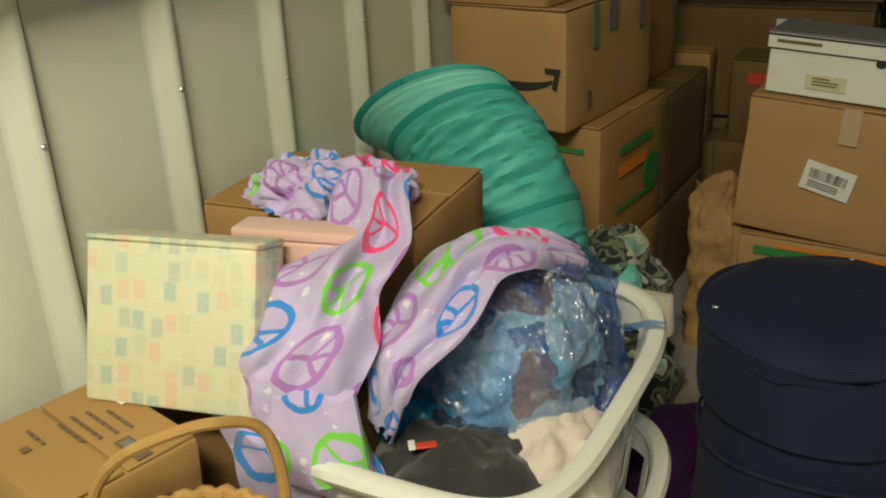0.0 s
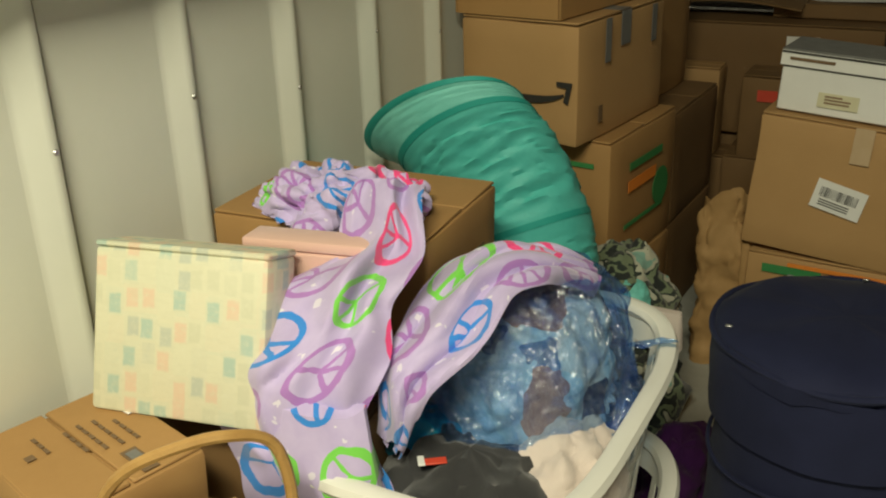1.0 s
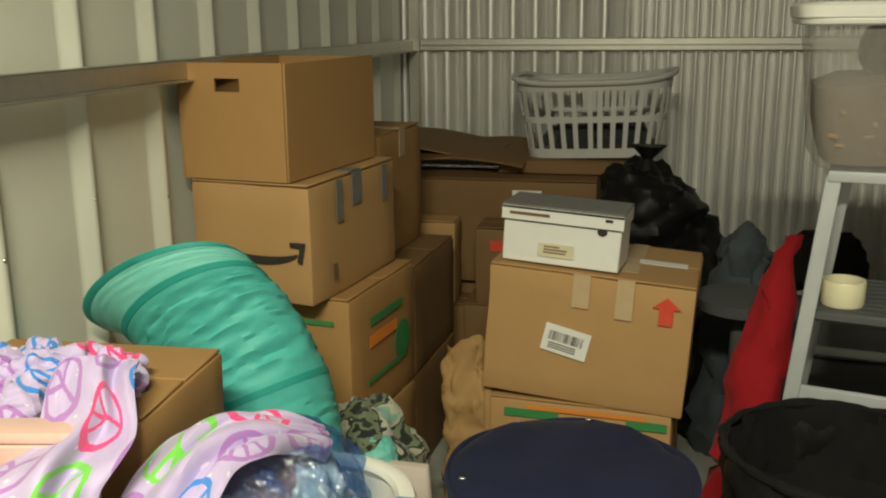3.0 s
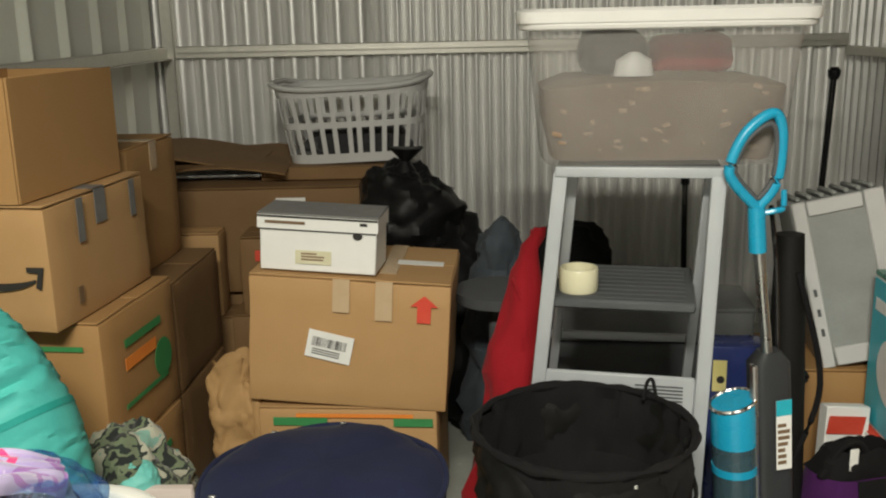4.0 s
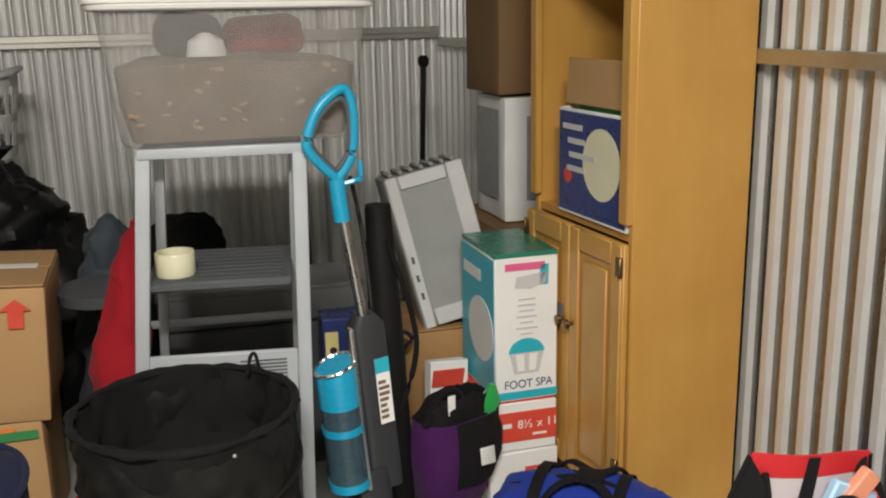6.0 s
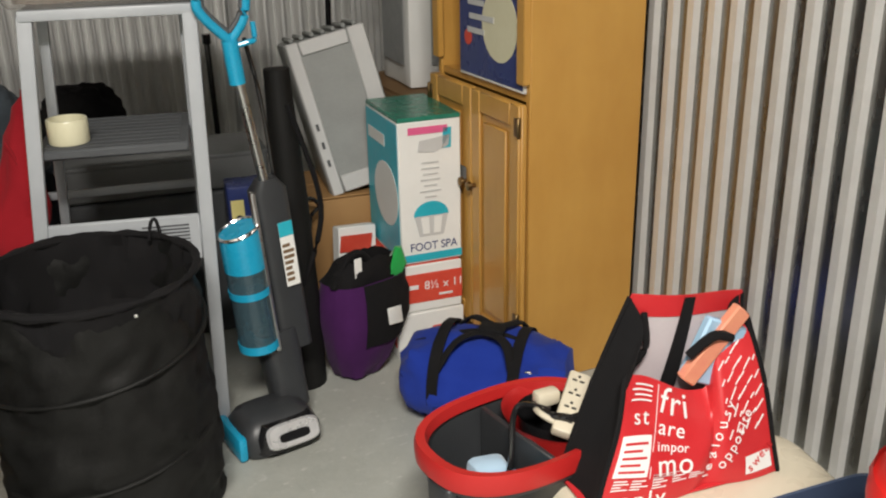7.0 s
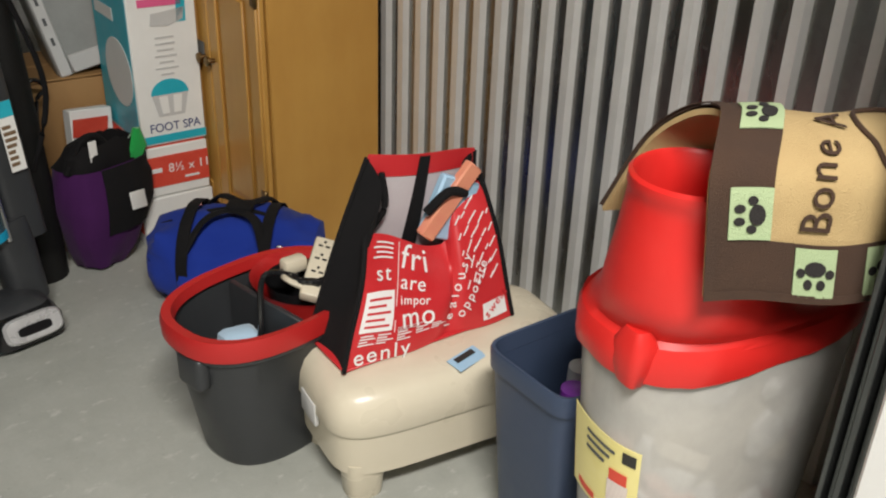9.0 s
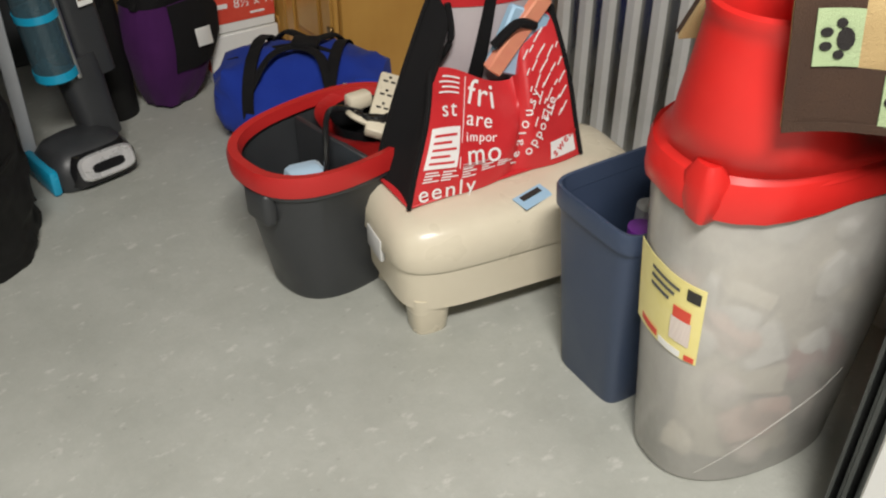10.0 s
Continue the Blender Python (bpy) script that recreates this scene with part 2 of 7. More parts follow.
def mixed_clothes():
    """Crumpled garments of several colours pressed together."""
    mt = material("mixed_garments", (0.4, 0.5, 0.6), 0.9)
    v = coords(mt, "Object")
    warp = node(mt, "TexNoise", Vector=v, Scale=9.0, Detail=3.0).outputs["Color"]
    vm = mt.node_tree.nodes.new("ShaderNodeVectorMath")
    vm.operation = "MULTIPLY_ADD"
    mt.node_tree.links.new(warp, vm.inputs[0])
    vm.inputs[1].default_value = (0.14, 0.14, 0.14)
    mt.node_tree.links.new(v, vm.inputs[2])
    cell = node(mt, "TexVoronoi", Vector=vm.outputs[0], Scale=11.0).outputs["Color"]
    ramp = node(mt, "ValToRGB", Fac=node(mt, "SeparateColor", Color=cell).outputs[0])
    e = ramp.color_ramp
    e.interpolation = "CONSTANT"
    e.elements[0].color, e.elements[0].position = (0.50, 0.66, 0.74, 1), 0
    e.elements[1].color, e.elements[1].position = (0.03, 0.05, 0.10, 1), 0.36
    for p, c in ((0.54, (0.36, 0.52, 0.66, 1)), (0.74, (0.66, 0.68, 0.68, 1)), (0.84, (0.13, 0.22, 0.36, 1)), (0.94, (0.40, 0.20, 0.16, 1))):
        e.elements.new(p).color = c
    return finish(mt, ramp.outputs[0], None, noise_of(mt, v, 26.0, 4), 0.5, 0.01)


WHITE_PANEL = mottled("cream_painted_steel", (0.74, 0.76, 0.67), (0.81, 0.82, 0.73), 2.5, 40, 0.42, 0.0, 0.05)
GALV_BACK = mottled("galvanised_sheet", (0.84, 0.84, 0.82), (0.95, 0.95, 0.93), 9, 120, 0.42, 0.65, 0.06, (1, 1, 0.25))
# One steel sheet, two tones: flats darkened and ribs lightened for reflected light.
GALV_RIGHT_SHADED = galvanised("shaded_galvanised_sheet", (0.27, 0.27, 0.26), (0.38, 0.38, 0.37), 0.27)
GALV_RIB_LIT = mottled("lit_galvanised_rib", (0.70, 0.70, 0.68), (0.86, 0.86, 0.84), 9, 120, 0.36, 0.45, 0.05)
GIRT = galvanised("galvanised_channel", (0.55, 0.54, 0.49), (0.68, 0.67, 0.61), 0.45)
FLOOR = concrete()
CARD = cardboard("brown_cardboard", (0.43, 0.245, 0.095), (0.345, 0.188, 0.068))
CARD_TAN = cardboard("tan_cardboard", (0.49, 0.295, 0.13), (0.41, 0.24, 0.10))
# Brown cardboard with the shade of the rear and lower boxes in its colour.
CARD_SHADED = cardboard("shaded_cardboard", (0.23, 0.13, 0.052), (0.17, 0.095, 0.038))
KRAFT = mottled("kraft_paper", (0.46, 0.28, 0.12), (0.34, 0.20, 0.08), 14, 90, 0.75, bump=0.3)
TAPE_CLEAR = mottled("clear_packing_tape", (0.52, 0.37, 0.22), (0.58, 0.44, 0.29), 20, 120, 0.2, bump=0.1)
TAPE_GREY = mottled("grey_tape", (0.13, 0.13, 0.13), (0.2, 0.2, 0.19), 30, 150, 0.45)
PAPER = mottled("white_paper", (0.76, 0.76, 0.73), (0.84, 0.84, 0.81), 8, 80, 0.6, bump=0.05)
INK = material("black_ink", (0.025, 0.023, 0.02), 0.6)
GREY_INK = material("faded_ink", (0.17, 0.105, 0.055), 0.7)
RED_INK = mottled("red_print", (0.62, 0.05, 0.03), (0.7, 0.09, 0.05), 20, 80, 0.55, bump=0.03)
GREEN_INK = mottled("green_print", (0.03, 0.2, 0.06), (0.05, 0.27, 0.09), 20, 80, 0.6, bump=0.03)
ORANGE_INK = mottled("orange_print", (0.75, 0.2, 0.03), (0.8, 0.28, 0.05), 20, 80, 0.6, bump=0.03)
TEAL_INK = mottled("teal_print", (0.02, 0.38, 0.5), (0.03, 0.46, 0.56), 20, 80, 0.4, bump=0.03)
GREEN_BOARD = mottled("dark_green_board", (0.02, 0.17, 0.11), (0.03, 0.22, 0.15), 10, 80, 0.25, bump=0.05)
NAVY_INK = mottled("navy_print", (0.02, 0.03, 0.13), (0.03, 0.05, 0.19), 14, 80, 0.3, bump=0.03)
YELLOW_INK = mottled("yellow_print", (0.78, 0.68, 0.22), (0.85, 0.77, 0.38), 14, 80, 0.45, bump=0.03)
PINK_INK = material("pink_print", (0.75, 0.12, 0.28), 0.5)
TEAL_NYLON = mottled("teal_nylon", (0.055, 0.43, 0.385), (0.10, 0.55, 0.49), 12, 120, 0.6, bump=0.3)
TEAL_BAND = mottled("teal_binding", (0.012, 0.30, 0.26), (0.025, 0.37, 0.32), 9, 160, 0.6)
TEAL_MESH = mottled("pale_teal_mesh", (0.13, 0.52, 0.46), (0.21, 0.62, 0.55), 9, 240, 0.55, bump=0.3)
PEACE = peace_cloth()
PATCH = patch_print()
CAMO = camo_print()
WOOD = varnished()
WOOD_IN = mottled("plywood_inside", (0.36, 0.2, 0.06), (0.45, 0.27, 0.09), 3, 40, 0.5, squash=(3, 3, 0.4))
WICKER = mottled("honey_wicker", (0.34, 0.18, 0.055), (0.54, 0.33, 0.12), 25, 120, 0.5, bump=0.3)
NAVY_CLOTH = weave("navy_polyester", (0.006, 0.008, 0.028), (0.014, 0.018, 0.052), 220, 0.8, 0.02)
BLACK_NYLON = mottled("black_nylon", (0.006, 0.006, 0.006), (0.013, 0.013, 0.012), 8, 130, 0.6, bump=0.3, Specular_IOR_Level=0.2)
BLACK_CLOTH = weave("black_cloth", (0.004, 0.004, 0.005), (0.010, 0.009, 0.009), 200, 0.9, 0.01)
BLACK_BAG = mottled("black_refuse_film", (0.004, 0.004, 0.004), (0.008, 0.008, 0.009), 10, 60, 0.48, bump=0.4, Specular_IOR_Level=0.3)
DARK_CLOTH = weave("charcoal_cloth", (0.025, 0.025, 0.027), (0.05, 0.05, 0.052), 150)
PALE_CLOTH = weave("pale_pink_cloth", (0.62, 0.52, 0.47), (0.72, 0.64, 0.58), 130)
PINK_CLOTH = weave("peach_board", (0.72, 0.45, 0.38), (0.78, 0.52, 0.44), 90)
BLUE_CLOTH = weave("light_blue_cloth", (0.36, 0.52, 0.66), (0.48, 0.62, 0.74), 150)
PURPLE_CLOTH = weave("purple_cloth", (0.042, 0.006, 0.062), (0.07, 0.012, 0.095), 150, 0.9, 0.05)
RED_CLOTH = weave("red_canvas", (0.25, 0.006, 0.012), (0.36, 0.012, 0.02), 160, 0.9, 0.05)
BLUE_CANVAS = weave("royal_blue_canvas", (0.010, 0.030, 0.25), (0.018, 0.048, 0.34), 160, 1.0, 0.05)
GREY_CLOTH = weave("grey_blue_cloth", (0.045, 0.058, 0.07), (0.08, 0.095, 0.11), 140, 0.9, 0.05)
BLUE_FILM = bag_film()
MIXED_CLOTH = mixed_clothes()
BASKET_WHITE = mottled("off_white_plastic", (0.75, 0.74, 0.68), (0.81, 0.80, 0.74), 7, 60, 0.4, bump=0.04)
BASKET_GREY = mottled("pale_grey_plastic", (0.52, 0.52, 0.51), (0.60, 0.60, 0.59), 7, 60, 0.45, bump=0.04)
LADDER_GREY = mottled("grey_enamel", (0.36, 0.38, 0.40), (0.43, 0.45, 0.47), 8, 60, 0.4, bump=0.05)
CASE_GREY = mottled("mid_grey_plastic", (0.12, 0.125, 0.125), (0.16, 0.165, 0.165), 8, 90, 0.5, bump=0.1)
PURPLE_PLASTIC = mottled("purple_plastic", (0.20, 0.035, 0.36), (0.27, 0.05, 0.45), 8, 60, 0.35, bump=0.03)
UNIT_GREY = mottled("dusty_grey_plastic", (0.24, 0.25, 0.24), (0.33, 0.34, 0.33), 11, 120, 0.5, bump=0.08)
TREAD = mottled("dark_grey_rubber", (0.06, 0.065, 0.07), (0.09, 0.095, 0.10), 8, 90, 0.65, bump=0.2)
TUB = film_plastic("cloudy_tub_plastic", (0.46, 0.44, 0.41), 0.33, 0.3, 0.03, 0.05)
LID_WHITE = mottled("white_plastic", (0.70, 0.69, 0.66), (0.77, 0.76, 0.73), 7, 60, 0.35, bump=0.04)
BEDDING = mottled("brown_bedding", (0.10, 0.064, 0.044), (0.17, 0.115, 0.08), 25, 120, 0.95, bump=0.5)
TAN_CHIP = material("tan_chip", (0.27, 0.18, 0.115), 0.8)
CREAM = mottled("cream_plastic", (0.62, 0.56, 0.43), (0.68, 0.62, 0.49), 6, 60, 0.32, bump=0.05)
CREAM_TAPE = mottled("cream_tape_roll", (0.66, 0.62, 0.42), (0.72, 0.69, 0.5), 15, 60, 0.35)
SLATE = mottled("slate_blue_plastic", (0.035, 0.055, 0.10), (0.05, 0.07, 0.125), 7, 80, 0.45, bump=0.05)
CHARCOAL = mottled("charcoal_plastic", (0.028, 0.030, 0.033), (0.04, 0.043, 0.046), 7, 80, 0.45, bump=0.08)
GLOSS_BLACK = material("gloss_black_plastic", (0.012, 0.012, 0.013), 0.18)
RED_PLASTIC = mottled("red_plastic", (0.60, 0.016, 0.014), (0.68, 0.028, 0.022), 6, 60, 0.36, bump=0.04)
RED_RIM = mottled("dull_red_plastic", (0.42, 0.015, 0.015), (0.5, 0.022, 0.02), 6, 60, 0.42, bump=0.04)
CLEAR = film_plastic("frosted_clear_plastic", (0.58, 0.565, 0.53), 0.68, 0.25, 0.03, 0.04)
TURQ = mottled("turquoise_plastic", (0.01, 0.30, 0.50), (0.015, 0.36, 0.57), 7, 60, 0.28, bump=0.03)
TANK = film_plastic("smoked_tank_plastic", (0.05, 0.09, 0.11), 0.82, 0.12, 0.05, 0.05)
BRIGHT_SILVER = mottled("bright_silver_plastic", (0.70, 0.70, 0.70), (0.82, 0.82, 0.82), 20, 90, 0.3, 0.5, 0.02)
CHROME = material("chrome", (0.75, 0.75, 0.75), 0.12, 1.0)
STEEL = mottled("brushed_steel", (0.55, 0.55, 0.54), (0.66, 0.66, 0.65), 10, 200, 0.3, 1.0)
BRASS = mottled("aged_brass", (0.2, 0.13, 0.06), (0.3, 0.2, 0.09), 20, 100, 0.4, 1.0)
BAG_RED = mottled("red_woven_poly", (0.52, 0.02, 0.025), (0.62, 0.035, 0.04), 12, 160, 0.4, bump=0.12)
BAG_LINING = mottled("grey_bag_lining", (0.50, 0.44, 0.46), (0.58, 0.53, 0.54), 12, 160, 0.6, bump=0.1)
WHITE_INK = material("white_print", (0.82, 0.80, 0.79), 0.5)
CORAL = mottled("coral_card", (0.72, 0.22, 0.16), (0.78, 0.36, 0.2), 16, 60, 0.5)
SKY = mottled("sky_blue_card", (0.3, 0.5, 0.68), (0.38, 0.57, 0.73), 16, 60, 0.5)
GREEN_FELT = weave("bright_green_felt", (0.01, 0.28, 0.05), (0.02, 0.36, 0.08), 150)
MAT_TAN = mottled("tan_pile", (0.46, 0.32, 0.145), (0.56, 0.41, 0.20), 18, 380, 0.95, bump=0.8)
MAT_BROWN = mottled("brown_pile", (0.040, 0.021, 0.013), (0.075, 0.040, 0.024), 18, 380, 0.95, bump=0.8)
MAT_LIME = mottled("pale_lime_pile", (0.38, 0.50, 0.27), (0.46, 0.56, 0.33), 18, 380, 0.95, bump=0.8)
MAT_BLACK = mottled("black_pile", (0.014, 0.012, 0.012), (0.03, 0.026, 0.025), 18, 380, 0.95, bump=0.8)
CORRIDOR_WHITE = mottled("white_wall_paint", (0.70, 0.70, 0.68), (0.76, 0.76, 0.74), 3, 60, 0.6, bump=0.03)
# Grey of the unseen corridor, chosen for how much light it bounces.
CORRIDOR_BOUNCE_GREY = mottled("corridor_bounce_grey", (0.24, 0.24, 0.235), (0.29, 0.29, 0.285), 3, 60, 0.7, bump=0.03)
CEILING_LOW_BOUNCE = mottled("low_bounce_ceiling", (0.10, 0.10, 0.10), (0.13, 0.13, 0.13), 3, 60, 0.8)
TRACK = mottled("dark_steel_track", (0.07, 0.075, 0.075), (0.16, 0.17, 0.17), 6, 80, 0.35, 0.9)
SILVER = mottled("grey_picture_print", (0.22, 0.23, 0.23), (0.42, 0.43, 0.42), 28, 90, 0.5)

# ---- building helpers ----


def thing(name, m, label, category, group=""):
    ob = new(name)
    ob.empty_display_size = 0.05
    ob.matrix_world = m
    return tagged(ob, label, category, group)


def link(name, bm, mt, parent=None, label="", smooth=True, m=None):
    me = bpy.data.meshes.new(name)
    bm.normal_update()
    bm.to_mesh(me)
    bm.free()
    me.materials.append(mt)
    if smooth:
        me.polygons.foreach_set("use_smooth", [True] * len(me.polygons))
        me.set_sharp_from_angle(angle=radians(40))
    ob = new(name, me)
    if parent is not None:
        ob.parent = parent
    if m is not None:
        ob.matrix_basis = m
    if label:
        ob["label"] = label
    return ob


def part(name, bm, mt, parent, label="", smooth=True, m=None):
    return link(name, bm, mt, parent, label, smooth, m)


def setting(name, bm, mt, label, category, smooth=False, parent=None):
    ob = link(name, bm, mt, parent, smooth=smooth)
    return tagged(ob, label, category, "", "structure")


def block(w, d, h, bevel=0.004, at=(0, 0, 0), segs=1):
    """A box standing on at (centre of its base)."""
    bm = bmesh.new()
    bmesh.ops.create_cube(bm, size=1)
    bmesh.ops.transform(bm, matrix=Matrix.Translation((at[0], at[1], at[2] + h / 2)) @ Matrix.Diagonal((w, d, h, 1)), verts=bm.verts)
    if bevel:
        bmesh.ops.bevel(bm, geom=bm.edges[:], offset=min(bevel, 0.45 * min(w, d, h)), segments=segs, affect="EDGES", profile=0.5)
    return bm


def loft(rings, cap_a=True, cap_b=True, closed=True):
    bm = bmesh.new()
    rows = [[bm.verts.new(p) for p in r] for r in rings]
    n = len(rows[0])
    for a, b in zip(rows, rows[1:]):
        for i in range(n if closed else n - 1):
            j = (i + 1) % n
            bm.faces.new((a[i], a[j], b[j], b[i]))
    if closed and cap_a:
        bm.faces.new(rows[0][::-1])
    if closed and cap_b:
        bm.faces.new(rows[-1])
    return bm


def oval(cx, cy, z, rx, ry, n=36, power=2.0):
    pts = []
    for i in range(n):
        a = 2 * math.pi * i / n
        c, s = math.cos(a), math.sin(a)
        pts.append((cx + rx * math.copysign(abs(c) ** (2 / power), c), cy + ry * math.copysign(abs(s) ** (2 / power), s), z))
    return pts


def merge(*bms):
    out = bmesh.new()
    for b in bms:
        me = bpy.data.meshes.new("scratch")
        b.to_mesh(me)
        b.free()
        out.from_mesh(me)
        bpy.data.meshes.remove(me)
    return out


def tube(points, r, n=10, closed=False, flat=1.0):
    pts = [Vector(p) for p in points]
    rings = []
    up = Vector((0, 0, 1))
    for i, p in enumerate(pts):
        a = pts[(i - 1) % len(pts)] if closed else pts[max(i - 1, 0)]
        b = pts[(i + 1) % len(pts)] if closed else pts[min(i + 1, len(pts) - 1)]
        t = (b - a).normalized()
        u = up if abs(t.dot(up)) < 0.95 else Vector((1, 0, 0))
        s = t.cross(u).normalized()
        v = s.cross(t).normalized()
        rr = r[i] if isinstance(r, (list, tuple)) else r
        rings.append([p + s * rr * math.cos(2 * math.pi * k / n) + v * rr * flat * math.sin(2 * math.pi * k / n) for k in range(n)])
    if closed:
        rings.append(rings[0])
    bm = loft(rings, not closed, not closed)
    if closed:
        bmesh.ops.remove_doubles(bm, verts=bm.verts, dist=1e-5)
    return bm


def smooth_path(points, n=8):
    """A rounded curve through the points."""
    p = [Vector(q) for q in points]
    out = []
    for i in range(len(p) - 1):
        a, b, c, d = p[max(i - 1, 0)], p[i], p[i + 1], p[min(i + 2, len(p) - 1)]
        for k in range(n):
            t = k / n
            out.append(0.5 * (2 * b + (c - a) * t + (2 * a - 5 * b + 4 * c - d) * t * t + (3 * b - a - 3 * c + d) * t ** 3))
    return out + [p[-1]]


def crumple(bm, amp, scale, seed=0.0, along=None):
    bm.normal_update()
    for v in bm.verts:
        n = noise.fractal(v.co * scale + Vector((seed, seed * 1.7, seed * 0.6)), 0.7, 2.1, 4)
        v.co += (Vector(along) if along else v.normal) * n * amp
    return bm


def ridged(bm, amp, scale, seed=0.0, squeeze=(1, 1, 1)):
    """Sharp creases between soft swells, as in slack film or fleece."""
    bm.normal_update()
    k = Vector(squeeze) * scale
    for v in bm.verts:
        p = Vector((v.co.x * k.x + seed, v.co.y * k.y + 1.7 * seed, v.co.z * k.z))
        v.co += v.normal * amp * (abs(noise.noise(p)) * 2 + abs(noise.noise(p * 2.3)) - 0.7)
    return bm


def sheet(f, nu, nv, thick=0.004, uv_size=(1, 1)):
    """A soft sheet f(u, v) with thickness and a UV map."""
    bm = bmesh.new()
    lay = bm.loops.layers.uv.new("UVMap")
    g = [[bm.verts.new(f(i / nu, j / nv)) for j in range(nv + 1)] for i in range(nu + 1)]
    for i in range(nu):
        for j in range(nv):
            q = ((i, j), (i + 1, j), (i + 1, j + 1), (i, j + 1))
            fc = bm.faces.new([g[a][b] for a, b in q])
            for lp, (a, b) in zip(fc.loops, q):
                lp[lay].uv = (a / nu * uv_size[0], b / nv * uv_size[1])
    if thick:
        bm.normal_update()
        bmesh.ops.solidify(bm, geom=bm.faces[:], thickness=thick)
    return bm


def heap(cx, cy, z, rx, ry, h, amp, scale, seed, nu=26, nv=44):
    """A soft mound standing on z."""
    rings = []
    for i in range(nu + 1):
        a = i / nu * math.pi / 2
        rr = math.cos(a) ** 0.6 if i < nu else 0.001
        rings.append([(cx + rx * rr * math.cos(t), cy + ry * rr * math.sin(t), z + h * math.sin(a)) for t in (2 * math.pi * k / nv for k in range(nv))])
    bm = loft(rings)
    crumple(bm, amp, scale, seed)
    for v in bm.verts:
        v.co.z = max(v.co.z, z)
    return bm


def quad(w, h, m, name, mt, parent, label="", thick=0.0012, lift=0.0):
    """A thin rectangular patch, centred, in the plane of m's x and y."""
    bm = block(w, h, thick, 0)
    return part(name, bm, mt, parent, label, False, m @ Matrix.Translation((0, 0, lift)))


def disc(r, m, name, mt, parent, ry=None, thick=0.0012, n=24):
    bm = loft([oval(0, 0, 0, r, ry or r, n), oval(0, 0, thick, r, ry or r, n)])
    return part(name, bm, mt, parent, "", False, m)


def shape(points, m, name, mt, parent, thick=0.0012):
    bm = loft([[(x, y, 0) for x, y in points], [(x, y, thick) for x, y in points]])
    return part(name, bm, mt, parent, "", False, m)


def words(text, size, m, mt, parent, name="lettering", align="CENTER", wide=1.0):
    cu = bpy.data.curves.new("words", "FONT")
    cu.body, cu.size, cu.extrude, cu.align_x, cu.align_y = text, size, 0.0006, align, "CENTER"
    tmp = bpy.data.objects.new("words", cu)
    scene.collection.objects.link(tmp)
    me = bpy.data.meshes.new_from_object(tmp.evaluated_get(bpy.context.evaluated_depsgraph_get()))
    bpy.data.objects.remove(tmp)
    me.materials.clear()
    me.materials.append(mt)
    ob = new(name, me)
    ob.parent = parent
    ob.matrix_basis = m @ Matrix.Diagonal((wide, 1, 1, 1))
    return ob


def front(x, z, y=0.0):
    """A plane facing -y with its origin at x, y, z."""
    return pose(x, y, z, 90, 0, 0)


def right_side(y, z, x=0.0):
    """A plane facing +x."""
    return pose(x, y, z, 90, 0, 90)


def left_side(y, z, x=0.0):
    """A plane facing -x."""
    return pose(x, y, z, 90, 0, -90)


def top(x, y, z=0.0, turn=0):
    return pose(x, y, z, 0, 0, turn)


def bars(parent, m, w, h, rows, mt, rnd, name="printed_line", fill=0.55):
    """Lines of writing too small to read, as plain bars."""
    for i in range(rows):
        y = h * (0.5 - (i + 0.5) / rows)
        ww = w * rnd.uniform(0.55, 1.0)
        quad(ww, h / rows * fill, m @ Matrix.Translation((-(w - ww) / 2, y, 0)), name, mt, parent)


# ---- structure ----
XL, XR, YB, YF, ZC = -1.35, 1.50, 3.90, 0.10, 2.70

setting("floor", block(14, 14, 0.2, 0, (0, 2, -0.2)), FLOOR, "grey painted concrete floor, scuffed and flecked with dirt", "floor")

# cream panels of the left wall, with standing ribs between them
wall_left = setting("wall_left", block(0.04, YB - YF + 0.1, ZC, 0, (XL - 0.05, (YB + YF) / 2, 0)), WHITE_PANEL, "cream painted ribbed steel partition wall", "wall")
PITCH = 0.277
rib_ys = [0.706 + PITCH * k for k in range(-2, 12)]
for i, y in enumerate(rib_ys):
    # a standing seam: slanted towards the door, steep on its far side
    fold = [(-0.050, -0.001), (-0.036, 0.0012), (-0.030, 0.004), (-0.004, 0.0225), (0.002, 0.025), (0.010, 0.025), (0.014, 0.022), (0.017, 0.006), (0.022, -0.001)]
    rib = loft([[(XL + 0.75 * h, y + dy, z) for dy, h in fold] for z in (0, ZC)])
    part("rib", rib, WHITE_PANEL, wall_left)
    if i + 1 < len(rib_ys):
        pan = block(0.03, PITCH - 0.06, ZC, 0, (XL - 0.0146, y + PITCH / 2 - 0.001, 0))
        part("panel", pan, WHITE_PANEL, wall_left, smooth=False)
part("girt", merge(block(0.03, YB - 0.2, 0.045, 0.003, (XL + 0.043, (YB + 0.2) / 2, 1.19)), block(0.05, YB - 0.2, 0.004, 0, (XL + 0.05, (YB + 0.2) / 2, 1.187))), GIRT, wall_left, "galvanised steel channel")
for y in rib_ys[1:8]:
    for z in (0.45, 0.95, 1.6):
        sc = loft([oval(0, 0, 0, 0.005, 0.005, 8), oval(0, 0, 0.003, 0.003, 0.003, 8)])
        part("screw", sc, STEEL, wall_left, m=pose(XL + 0.0185, y + 0.006, z + 0.03 * math.sin(9 * y), 0, 90, 0))


